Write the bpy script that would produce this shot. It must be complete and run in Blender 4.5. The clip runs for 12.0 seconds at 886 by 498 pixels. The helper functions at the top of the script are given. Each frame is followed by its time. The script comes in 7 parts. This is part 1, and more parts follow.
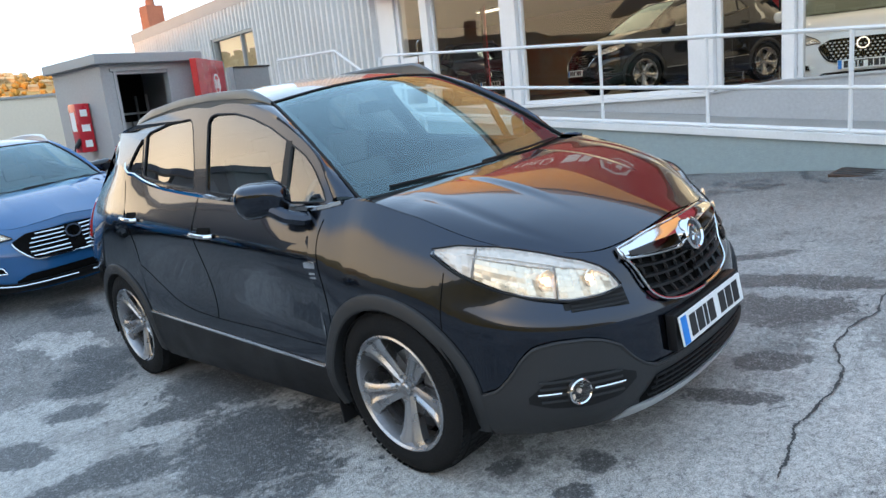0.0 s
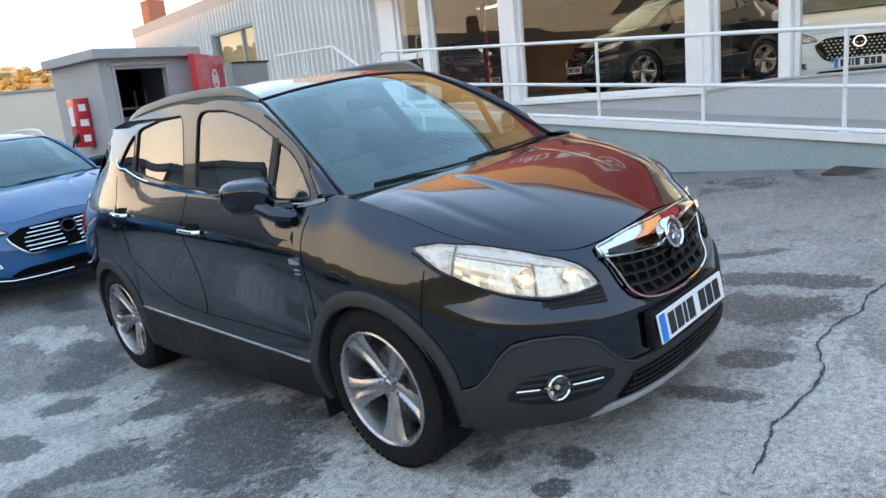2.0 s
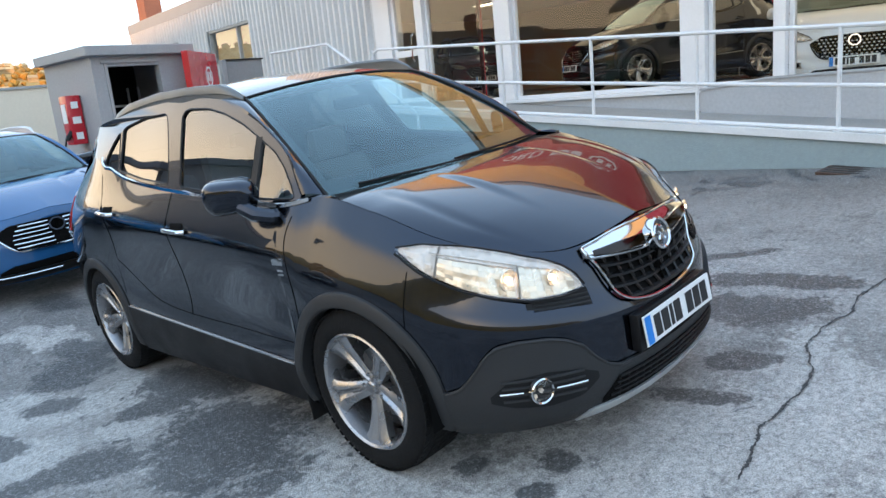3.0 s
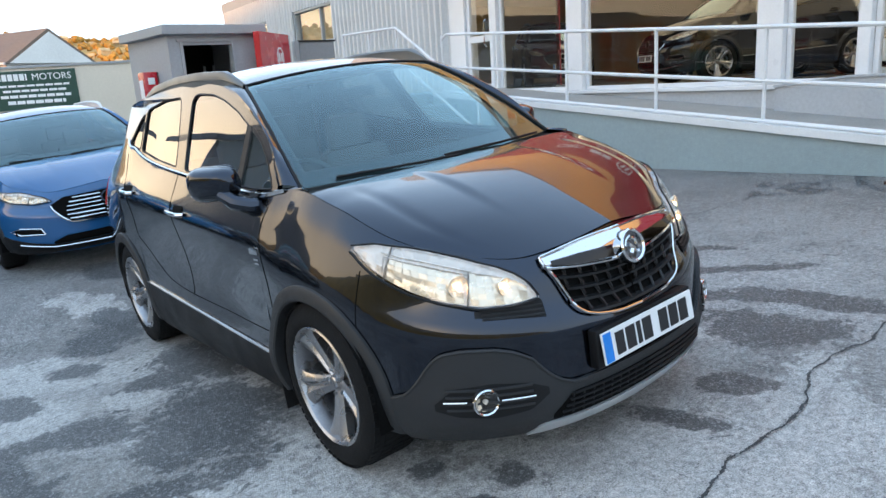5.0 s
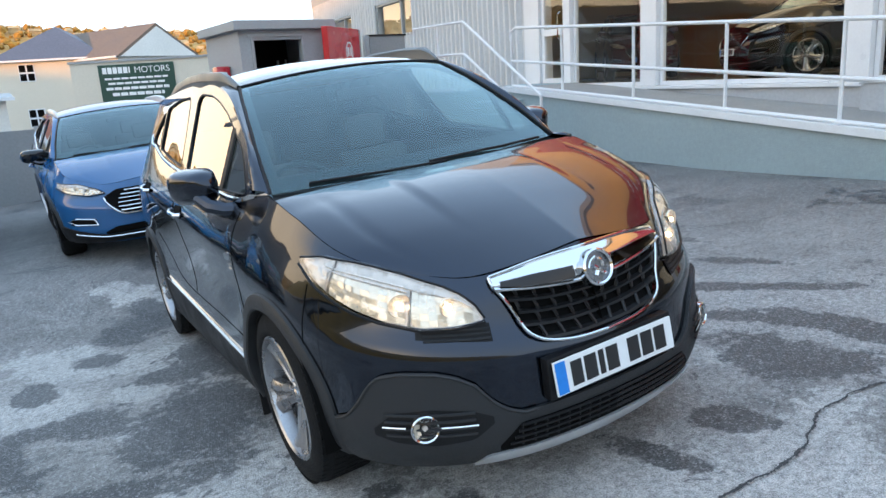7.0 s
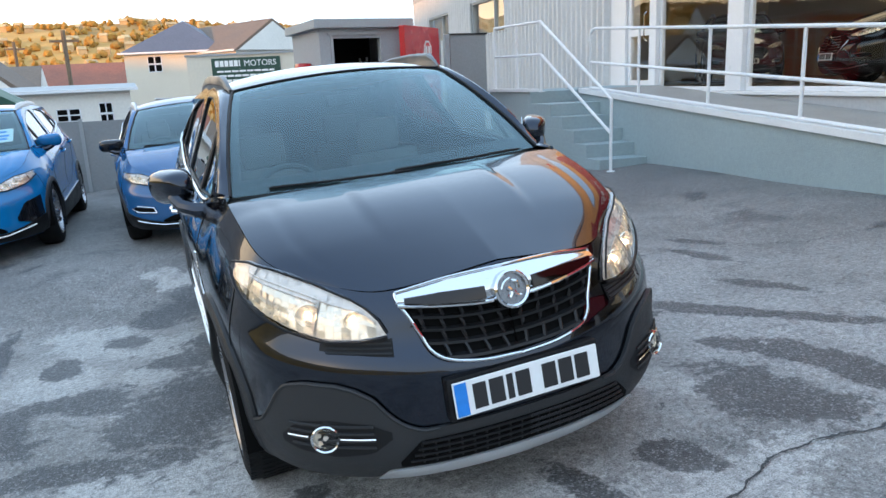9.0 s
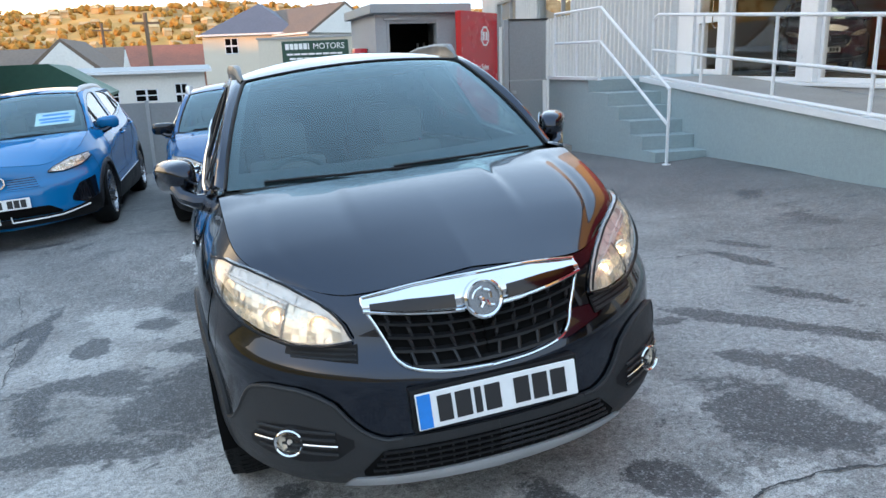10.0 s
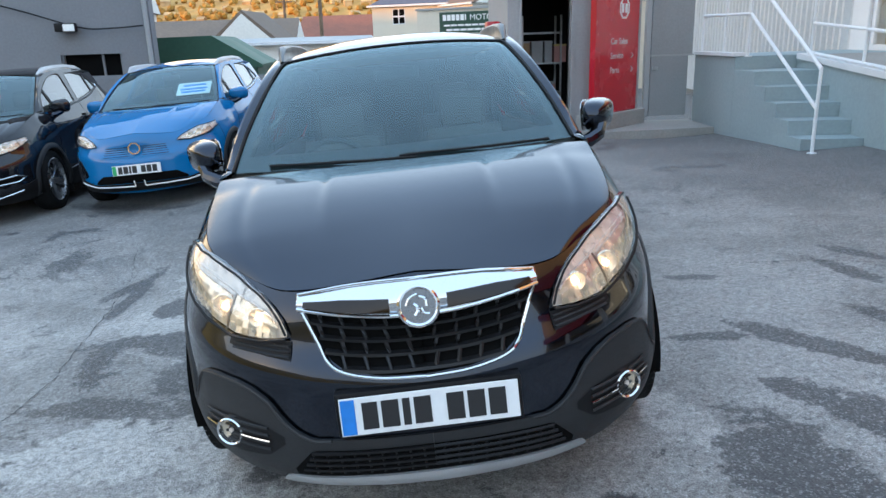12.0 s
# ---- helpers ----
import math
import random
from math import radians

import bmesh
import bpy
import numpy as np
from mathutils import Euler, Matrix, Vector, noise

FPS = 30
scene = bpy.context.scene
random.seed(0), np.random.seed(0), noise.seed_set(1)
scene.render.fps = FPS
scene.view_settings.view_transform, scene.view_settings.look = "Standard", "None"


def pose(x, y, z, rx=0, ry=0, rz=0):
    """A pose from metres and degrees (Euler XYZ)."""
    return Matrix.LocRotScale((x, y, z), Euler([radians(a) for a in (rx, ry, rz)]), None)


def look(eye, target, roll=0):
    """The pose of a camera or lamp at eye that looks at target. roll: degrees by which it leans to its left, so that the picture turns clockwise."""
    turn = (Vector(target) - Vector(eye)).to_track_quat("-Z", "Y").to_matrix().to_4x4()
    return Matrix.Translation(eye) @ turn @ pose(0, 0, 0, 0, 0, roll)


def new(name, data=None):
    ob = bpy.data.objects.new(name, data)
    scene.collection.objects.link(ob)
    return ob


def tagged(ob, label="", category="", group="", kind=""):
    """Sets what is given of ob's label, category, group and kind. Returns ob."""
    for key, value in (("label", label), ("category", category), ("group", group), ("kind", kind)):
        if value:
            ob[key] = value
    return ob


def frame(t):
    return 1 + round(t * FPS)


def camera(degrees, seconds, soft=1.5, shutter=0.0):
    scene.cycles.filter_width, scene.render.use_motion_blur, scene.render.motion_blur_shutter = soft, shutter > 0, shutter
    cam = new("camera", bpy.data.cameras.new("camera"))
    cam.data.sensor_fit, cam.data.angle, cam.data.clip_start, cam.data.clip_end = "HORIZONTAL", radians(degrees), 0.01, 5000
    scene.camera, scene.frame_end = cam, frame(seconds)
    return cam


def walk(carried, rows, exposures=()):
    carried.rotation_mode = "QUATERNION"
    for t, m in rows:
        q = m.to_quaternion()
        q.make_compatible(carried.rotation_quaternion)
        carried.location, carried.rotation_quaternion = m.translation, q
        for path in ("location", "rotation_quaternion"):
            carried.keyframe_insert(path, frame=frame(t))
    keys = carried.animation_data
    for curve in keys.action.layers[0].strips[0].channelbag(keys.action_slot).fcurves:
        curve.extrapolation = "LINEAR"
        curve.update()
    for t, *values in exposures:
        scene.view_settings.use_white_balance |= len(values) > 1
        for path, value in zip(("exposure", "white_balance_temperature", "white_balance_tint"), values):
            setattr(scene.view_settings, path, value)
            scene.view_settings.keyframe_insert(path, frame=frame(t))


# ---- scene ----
cam = camera(63.60, 12.0)
# t, eye x y z, yaw, pitch, roll
ROWS = [
    (0.0, -2.572, -3.290, 1.481, -44.75, -12.26, -5.81),
    (0.5, -2.568, -3.304, 1.479, -44.74, -12.26, -5.77),
    (1.0, -2.568, -3.314, 1.483, -44.68, -12.34, -5.74),
    (1.5, -2.559, -3.323, 1.478, -44.60, -12.51, -5.68),
    (2.0, -2.535, -3.360, 1.484, -44.56, -12.57, -5.55),
    (2.5, -2.511, -3.370, 1.483, -44.81, -12.61, -5.47),
    (4.5, -2.218, -3.493, 1.488, -41.12, -13.75, -4.56),
    (5.0, -2.092, -3.623, 1.496, -37.77, -13.49, -3.70),
    (5.5, -1.982, -3.706, 1.492, -35.91, -13.64, -4.09),
    (6.0, -1.853, -3.728, 1.486, -34.23, -13.69, -4.27),
    (6.5, -1.708, -3.757, 1.499, -31.28, -14.14, -3.48),
    (7.0, -1.619, -3.771, 1.512, -30.33, -13.66, -3.65),
    (9.0, -1.064, -4.027, 1.537, -21.82, -13.51, -2.61),
    (9.5, -0.908, -4.042, 1.563, -19.44, -13.62, -1.51),
    (10.0, -0.747, -4.033, 1.567, -16.18, -14.52, -2.00),
    (10.5, -0.512, -4.079, 1.584, -12.21, -15.24, -1.65),
    (11.0, -0.368, -4.089, 1.586, -9.07, -15.74, -2.96),
    (11.5, -0.222, -4.043, 1.586, -6.50, -15.59, -2.80),
    (12.0, -0.085, -4.006, 1.605, -2.96, -16.35, -1.80),
]
walk(cam, [(t, pose(x, y, z, 0, 0, yaw) @ pose(0, 0, 0, 90 + pitch) @ pose(0, 0, 0, 0, 0, roll)) for t, x, y, z, yaw, pitch, roll in ROWS])

# ---------------------------------------------------------------- light
scene.view_settings.exposure = -0.30
SUN_AZ, SUN_EL = radians(245), radians(7.0)
world = bpy.data.worlds.new("sky")
scene.world = world
world.use_nodes = True
wn, wl = world.node_tree.nodes, world.node_tree.links
sky = wn.new("ShaderNodeTexSky")
sky.sky_type = "NISHITA"
sky.sun_disc = False
sky.sun_elevation, sky.sun_rotation = SUN_EL, SUN_AZ
sky.air_density, sky.dust_density, sky.ozone_density = 1.2, 3.0, 1.5
# thin cloud: cool and brighter towards the horizon, golden low in the west
at = wn.new("ShaderNodeTexCoord")
dot = wn.new("ShaderNodeVectorMath")
dot.operation = "DOT_PRODUCT"
dot.inputs[1].default_value = (-0.72, 0.69, 0.0)
flat, unit = wn.new("ShaderNodeVectorMath"), wn.new("ShaderNodeVectorMath")
flat.operation, unit.operation = "MULTIPLY", "NORMALIZE"
flat.inputs[1].default_value = (1.0, 1.0, 2.0)
wl.new(at.outputs["Generated"], flat.inputs[0])
wl.new(flat.outputs["Vector"], unit.inputs[0])
wl.new(unit.outputs["Vector"], dot.inputs[0])
side = wn.new("ShaderNodeMapRange")
side.interpolation_type = "SMOOTHSTEP"
side.inputs["From Min"].default_value, side.inputs["From Max"].default_value = 0.66, 0.84
wl.new(dot.outputs["Value"], side.inputs["Value"])
level = wn.new("ShaderNodeSeparateXYZ")
wl.new(at.outputs["Generated"], level.inputs["Vector"])
rise = wn.new("ShaderNodeMapRange")
rise.inputs["From Min"].default_value, rise.inputs["From Max"].default_value = 0.05, 0.9
rise.inputs["To Min"].default_value, rise.inputs["To Max"].default_value = 1.22, 1.16
wl.new(level.outputs["Z"], rise.inputs["Value"])
cool = wn.new("ShaderNodeVectorMath")
cool.operation = "SCALE"
tone, high = wn.new("ShaderNodeMix"), wn.new("ShaderNodeMapRange")
tone.data_type = "RGBA"
tone.inputs["A"].default_value, tone.inputs["B"].default_value = (7.4, 8.8, 10.2, 1), (6.0, 8.5, 11.8, 1)
high.inputs["From Min"].default_value, high.inputs["From Max"].default_value = 0.1, 0.7
wl.new(level.outputs["Z"], high.inputs["Value"])
wl.new(high.outputs["Result"], tone.inputs["Factor"])
wl.new(tone.outputs["Result"], cool.inputs[0])
wl.new(rise.outputs["Result"], cool.inputs["Scale"])
cloud = wn.new("ShaderNodeMix")
cloud.data_type = "RGBA"
cloud.inputs["B"].default_value = (21.5, 16.6, 11.2, 1)
wl.new(side.outputs["Result"], cloud.inputs["Factor"])
wl.new(cool.outputs["Vector"], cloud.inputs["A"])
haze = wn.new("ShaderNodeMix")
haze.data_type = "RGBA"
haze.inputs["Factor"].default_value = 0.66
wl.new(cloud.outputs["Result"], haze.inputs["B"])
wl.new(sky.outputs["Color"], haze.inputs["A"])
wl.new(haze.outputs["Result"], wn["Background"].inputs["Color"])
wn["Background"].inputs["Strength"].default_value = 0.28

sun = new("sun", bpy.data.lights.new("sun", "SUN"))
sun.data.energy, sun.data.angle, sun.data.color = 5.0, radians(0.6), (1.0, 0.43, 0.11)
sun.matrix_world = look((0, 0, 0), (-math.sin(SUN_AZ) * math.cos(SUN_EL), -math.cos(SUN_AZ) * math.cos(SUN_EL), -math.sin(SUN_EL)))


# ---------------------------------------------------------------- materials
def mat(name, col, rough=0.5, metal=0.0, var=0.12, scale=3.0, fine=40.0, bump=0.0, bscale=60.0, coat=0.0, ior=1.5, rvar=0.08, spec=0.5, emit=0.0, rand=0.0, stretch=(1, 1, 1)):
    """A surface with colour variation at two scales, uneven gloss and fine relief."""
    m = bpy.data.materials.new(name)
    m.use_nodes = True
    n, l = m.node_tree.nodes, m.node_tree.links
    b = n["Principled BSDF"]
    b.inputs["Metallic"].default_value = metal
    b.inputs["Coat Weight"].default_value = coat
    b.inputs["Coat Roughness"].default_value = 0.02
    b.inputs["IOR"].default_value = ior
    b.inputs["Specular IOR Level"].default_value = spec
    co = n.new("ShaderNodeTexCoord")
    mp = n.new("ShaderNodeMapping")
    mp.inputs["Scale"].default_value = stretch
    l.new(co.outputs["Object"], mp.inputs["Vector"])
    big, small = n.new("ShaderNodeTexNoise"), n.new("ShaderNodeTexNoise")
    for t, s in ((big, scale), (small, fine)):
        t.inputs["Scale"].default_value, t.inputs["Detail"].default_value = s, 5.0
        l.new(mp.outputs["Vector"], t.inputs["Vector"])
    add = n.new("ShaderNodeMath")
    add.operation = "ADD"
    l.new(big.outputs["Fac"], add.inputs[0])
    l.new(small.outputs["Fac"], add.inputs[1])
    rng = n.new("ShaderNodeMapRange")
    rng.inputs["From Min"].default_value, rng.inputs["From Max"].default_value = 0.6, 1.4
    rng.inputs["To Min"].default_value, rng.inputs["To Max"].default_value = 1 - var, 1 + var
    l.new(add.outputs[0], rng.inputs["Value"])
    value = rng.outputs["Result"]
    if rand:
        info = n.new("ShaderNodeObjectInfo")
        r2 = n.new("ShaderNodeMapRange")
        r2.inputs["To Min"].default_value, r2.inputs["To Max"].default_value = 1 - rand, 1 + rand
        l.new(info.outputs["Random"], r2.inputs["Value"])
        mul = n.new("ShaderNodeMath")
        mul.operation = "MULTIPLY"
        l.new(value, mul.inputs[0])
        l.new(r2.outputs["Result"], mul.inputs[1])
        value = mul.outputs[0]
    sc = n.new("ShaderNodeVectorMath")
    sc.operation = "SCALE"
    sc.inputs[0].default_value = col[:3]
    l.new(value, sc.inputs["Scale"])
    l.new(sc.outputs["Vector"], b.inputs["Base Color"])
    rr = n.new("ShaderNodeMapRange")
    rr.inputs["From Min"].default_value, rr.inputs["From Max"].default_value = 0.3, 0.7
    rr.inputs["To Min"].default_value, rr.inputs["To Max"].default_value = max(0.0, rough - rvar), min(1.0, rough + rvar)
    l.new(big.outputs["Fac"], rr.inputs["Value"])
    l.new(rr.outputs["Result"], b.inputs["Roughness"])
    if bump:
        bt, bp = n.new("ShaderNodeTexNoise"), n.new("ShaderNodeBump")
        bt.inputs["Scale"].default_value, bt.inputs["Detail"].default_value = bscale, 4.0
        l.new(mp.outputs["Vector"], bt.inputs["Vector"])
        bp.inputs["Strength"].default_value, bp.inputs["Distance"].default_value = bump, 0.02
        l.new(bt.outputs["Fac"], bp.inputs["Height"])
        l.new(bp.outputs["Normal"], b.inputs["Normal"])
    if emit:
        b.inputs["Emission Color"].default_value = (*col[:3], 1)
        b.inputs["Emission Strength"].default_value = emit
    return m


def glass(name, tint=(0.9, 0.95, 0.95), rough=0.0, clear=0.85, base=0.06, gloss=(1, 1, 1)):
    """A thin pane: a glossy coat over a see-through tint."""
    m = bpy.data.materials.new(name)
    m.use_nodes = True
    n, l = m.node_tree.nodes, m.node_tree.links
    n.remove(n["Principled BSDF"])
    tr, gl, mix = n.new("ShaderNodeBsdfTransparent"), n.new("ShaderNodeBsdfGlossy"), n.new("ShaderNodeMixShader")
    tr.inputs["Color"].default_value = tuple(c * clear for c in tint) + (1,)
    gl.inputs["Roughness"].default_value = rough
    gl.inputs["Color"].default_value = (*gloss, 1)
    lw, pw, mr = n.new("ShaderNodeLayerWeight"), n.new("ShaderNodeMath"), n.new("ShaderNodeMapRange")
    lw.inputs["Blend"].default_value = 0.5
    pw.operation, pw.inputs[1].default_value = "POWER", 3.2
    mr.inputs["To Min"].default_value, mr.inputs["To Max"].default_value = base, 1.0
    l.new(lw.outputs["Facing"], pw.inputs[0])
    l.new(pw.outputs[0], mr.inputs["Value"])
    l.new(mr.outputs["Result"], mix.inputs["Fac"])
    l.new(tr.outputs["BSDF"], mix.inputs[1])
    l.new(gl.outputs["BSDF"], mix.inputs[2])
    l.new(mix.outputs["Shader"], n["Material Output"].inputs["Surface"])
    return m


PAINT_BLACK = mat("black_metallic_paint", (0.0075, 0.0135, 0.0270), 0.20, 1.0, 0.15, 2, 900, ior=1.5, rvar=0.03, coat=1.0)
PAINT_BLUE = mat("blue_paint", (0.016, 0.085, 0.215), 0.06, 0.0, 0.15, 2, 300, ior=1.6, rvar=0.02)
PAINT_EV = mat("bright_blue_paint", (0.004, 0.145, 0.36), 0.06, 0.0, 0.12, 2, 300, ior=1.55, rvar=0.02)
PAINT_DARK = mat("dark_paint", (0.006, 0.007, 0.010), 0.035, 0.0, 0.2, 2, 300, ior=1.55, rvar=0.015)
PAINT_WHITE = mat("white_paint", (0.78, 0.79, 0.80), 0.06, 0.0, 0.04, 2, 300, rvar=0.02)
PAINT_RED = mat("red_paint", (0.055, 0.004, 0.007), 0.06, 0.0, 0.1, 2, 300, rvar=0.02)
CHROME = mat("chrome", (0.66, 0.67, 0.68), 0.07, 1.0, 0.05, 5, 200, rvar=0.04)
EMBLEM_GREY = mat("dull_metal", (0.16, 0.165, 0.175), 0.3, 0.9, 0.3, 60, 300)
RAIL = mat("satin_grey_rail", (0.13, 0.14, 0.145), 0.35, 0.5, 0.1, 8, 200)
SATIN = mat("satin_silver", (0.52, 0.53, 0.54), 0.36, 0.45, 0.12, 8, 200, bump=0.05, bscale=200)
ALLOY = mat("alloy", (0.36, 0.36, 0.37), 0.28, 0.9, 0.15, 9, 150, rvar=0.08)
ALLOY_DARK = mat("alloy_dark", (0.035, 0.035, 0.037), 0.4, 0.6, 0.2, 9, 150)
CLAD = mat("grey_plastic", (0.021, 0.022, 0.0235), 0.5, 0.0, 0.15, 6, 250, bump=0.15, bscale=500, spec=0.35)
BLACK_PL = mat("black_plastic", (0.007, 0.007, 0.0078), 0.5, 0.0, 0.2, 6, 250, bump=0.1, bscale=300, spec=0.25)
GRILLE = mat("grille_plastic", (0.007, 0.0072, 0.008), 0.45, 0.0, 0.2, 6, 250, spec=0.4)
DARK_REFLECTION = mat("dark_reflection_chrome", (0.045, 0.04, 0.038), 0.10, 1.0, 0.1, 6, 200, rvar=0.04)
RUBBER = mat("rubber", (0.006, 0.0062, 0.0066), 0.8, 0.0, 0.35, 7, 90, bump=0.3, bscale=120, spec=0.2)
GAP = mat("panel_gap", (0.003, 0.003, 0.003), 0.9, spec=0.1)
LAMP_CHROME = mat("lamp_reflector", (0.82, 0.70, 0.54), 0.24, 0.60, 0.22, 30, 90)
LAMP_GREY = mat("lamp_bezel", (0.68, 0.60, 0.52), 0.28, 0.3, 0.18, 20, 60)
LAMP_DARK = mat("lamp_shade", (0.16, 0.14, 0.12), 0.35, 0.6, 0.2, 12, 60)
BULB = mat("headlamp_bulb", (1.0, 0.70, 0.40), 0.3, emit=80.0)
TAIL = mat("tail_lens", (0.42, 0.012, 0.015), 0.15, coat=1.0)
PLATE_W = mat("plate_white", (0.76, 0.77, 0.76), 0.4, var=0.05)
PLATE_B = mat("plate_blue", (0.012, 0.20, 0.62), 0.4)
PLATE_G = mat("plate_green", (0.02, 0.36, 0.12), 0.4)
INK = mat("ink", (0.012, 0.012, 0.013), 0.5)
WHITE_INK = mat("white_ink", (0.82, 0.82, 0.80), 0.5, var=0.04)
SEAT = mat("seat_cloth", (0.11, 0.115, 0.12), 0.9, bump=0.05, bscale=200)
DASH = mat("dash_plastic", (0.055, 0.058, 0.060), 0.8, bump=0.05, bscale=250, spec=0.2)
HEADLINER = mat("headliner", (0.58, 0.58, 0.56), 0.9)
GLASS_WS = glass("windscreen_glass", (0.74, 0.93, 0.94), 0.0, 0.96, 0.075, (0.66, 0.84, 0.88))
GLASS_SIDE = glass("side_glass", (0.30, 0.34, 0.34), 0.0, 0.7, 0.12)
GLASS_FRONT = glass("front_side_glass", (0.74, 0.84, 0.82), 0.0, 0.9, 0.10)
GLASS_LAMP = glass("lamp_glass", (0.97, 0.97, 0.97), 0.0, 0.97, 0.04)
GLASS_SHOP = glass("shop_glass", (0.93, 0.95, 0.94), 0.0, 0.95, 0.04)

BLUE_WALL = mat("pale_blue_masonry_paint", (0.275, 0.345, 0.358), 0.75, var=0.10, scale=1.1, fine=25, bump=0.25, bscale=60)
PLINTH = mat("grey_white_masonry_paint", (0.41, 0.43, 0.45), 0.75, var=0.12, scale=1.1, fine=25, bump=0.25, bscale=60)
WHITE_PAINT = mat("white_gloss_paint", (0.68, 0.70, 0.71), 0.4, var=0.08, scale=3, fine=50, bump=0.05)
WHITE_FRAME = mat("white_window_frame", (0.72, 0.73, 0.74), 0.35, var=0.05)
CLADDING = mat("white_steel_cladding", (0.56, 0.57, 0.57), 0.45, var=0.10, scale=0.8, fine=20)
# the upper wall's base colour carries the orange of low sunlight
SUN_TINTED_WALL = mat("sun_tinted_render", (0.66, 0.41, 0.16), 0.5, var=0.10, scale=0.8, fine=20)
GREY_PAINT = mat("grey_painted_block", (0.26, 0.27, 0.27), 0.7, var=0.12, scale=1.2, fine=30, bump=0.25, bscale=80)
HUT_GREY = mat("light_grey_painted_block", (0.36, 0.365, 0.365), 0.7, var=0.12, scale=1.2, fine=30, bump=0.25, bscale=80)
GREY_TRIM = mat("grey_trim", (0.34, 0.35, 0.35), 0.6, var=0.12, scale=2, fine=40)
GREY_DARK = mat("dark_grey_render", (0.20, 0.207, 0.222), 0.8, var=0.12, scale=0.8, fine=25, bump=0.25, bscale=50)
CONCRETE = mat("concrete", (0.30, 0.29, 0.27), 0.85, var=0.2, scale=1.5, fine=35, bump=0.35, bscale=70)
RED_PANEL = mat("red_sign_panel", (0.50, 0.010, 0.022), 0.25, var=0.06, coat=0.4)
RED_FASCIA = mat("red_fascia", (0.42, 0.008, 0.018), 0.3, var=0.06)
DARK_VOID = mat("dark_interior", (0.012, 0.012, 0.012), 0.9, spec=0.1)
CREAM = mat("cream_render", (0.66, 0.60, 0.49), 0.85, var=0.06, scale=0.5, fine=12, bump=0.2, bscale=40)
WHITE_RENDER = mat("white_render", (0.74, 0.71, 0.65), 0.85, var=0.10, scale=0.4, fine=10, bump=0.2, bscale=30)
SLATE = mat("slate", (0.085, 0.09, 0.115), 0.6, var=0.25, scale=1.2, fine=9, bump=0.3, bscale=12, rand=0.2)
TILE_RED = mat("red_tile", (0.26, 0.10, 0.065), 0.8, var=0.25, scale=0.9, fine=8, bump=0.3, bscale=10)
TILE = mat("brown_tile", (0.16, 0.115, 0.085), 0.8, var=0.25, scale=0.9, fine=8, bump=0.3, bscale=10, rand=0.2)
GREEN_ROOF = mat("green_roof", (0.035, 0.11, 0.07), 0.6, var=0.15, scale=1, fine=14)
BRICK = mat("brick", (0.30, 0.13, 0.08), 0.85, var=0.2, scale=2, fine=20, bump=0.3, bscale=25)
GREEN_SIGN = mat("green_sign", (0.018, 0.06, 0.04), 0.5, var=0.2)
# golden base colour stands for low sun on the hill
SUN_TINTED_HILL = mat("hillside", (0.44, 0.25, 0.07), 0.95, var=0.5, scale=0.02, fine=0.12)
WOODY = mat("timber", (0.16, 0.11, 0.07), 0.8, var=0.25, scale=1.5, fine=25, stretch=(1, 1, 0.2))
FLOOR_IN = mat("showroom_floor", (0.09, 0.088, 0.085), 0.25, var=0.1, scale=1, fine=20)
CREAM_IN = mat("showroom_wall", (0.62, 0.50, 0.30), 0.85, var=0.05)
LIGHT_PANEL = mat("light_panel", (1.0, 0.86, 0.62), 0.4, emit=5.0)
TUBE = mat("floodlight_lens", (0.9, 0.9, 0.85), 0.3)
TIN = mat("galvanised_steel", (0.40, 0.41, 0.42), 0.45, 0.6, var=0.15, scale=2, fine=40)


# damp stains and pale worn places of the yard: x, y, half width, half length, turn in degrees
DAMP = ((1.20, -1.95, 0.19, 0.34, 4), (1.66, -1.88, 0.12, 0.36, 6), (1.50, -1.44, 0.09, 0.15, 30), (1.90, -1.15, 0.075, 0.58, 31), (2.33, -0.83, 0.07, 0.24, 20), (2.85, 0.30, 0.06, 0.22, 20), (0.60, -2.15, 0.08, 0.14, 35), (0.20, -2.12, 0.06, 0.20, 15), (-0.67, -1.60, 0.07, 0.06, 0), (-0.49, -1.89, 0.07, 0.08, 0))
DAMP_B = ((1.40, -0.77, 0.16, 0.055, -10), (1.72, 0.20, 0.16, 0.06, -20), (2.58, 0.0, 0.06, 0.33, 8), (-1.50, 0.05, 0.15, 0.20, 20), (-1.36, 1.14, 0.11, 0.18, 35), (-1.05, -0.38, 0.36, 0.42, -20), (-0.95, 0.42, 0.30, 0.10, -20), (-0.72, 0.50, 0.24, 0.36, 10), (-0.90, 2.0, 0.12, 0.22, 35), (-1.90, -0.12, 0.10, 0.30, 10), (-2.20, 1.25, 0.06, 0.50, 2), (-1.16, 1.58, 0.16, 0.24, 10), (-0.69, -1.93, 0.06, 0.06, 0), (-1.75, 0.84, 0.10, 0.20, 10), (-1.01, 1.68, 0.14, 0.24, 20), (-0.70, 3.04, 0.14, 0.30, 20), (-1.60, -0.80, 0.42, 0.10, -14), (-1.30, -0.52, 0.16, 0.07, 10), (-1.75, 0.17, 0.34, 0.10, 0), (-1.83, -0.37, 0.12, 0.05, 30), (-2.30, 1.55, 0.07, 0.34, -20), (-3.11, 2.30, 0.14, 0.18, 0), (-3.4, 4.15, 0.6, 0.12, -28))
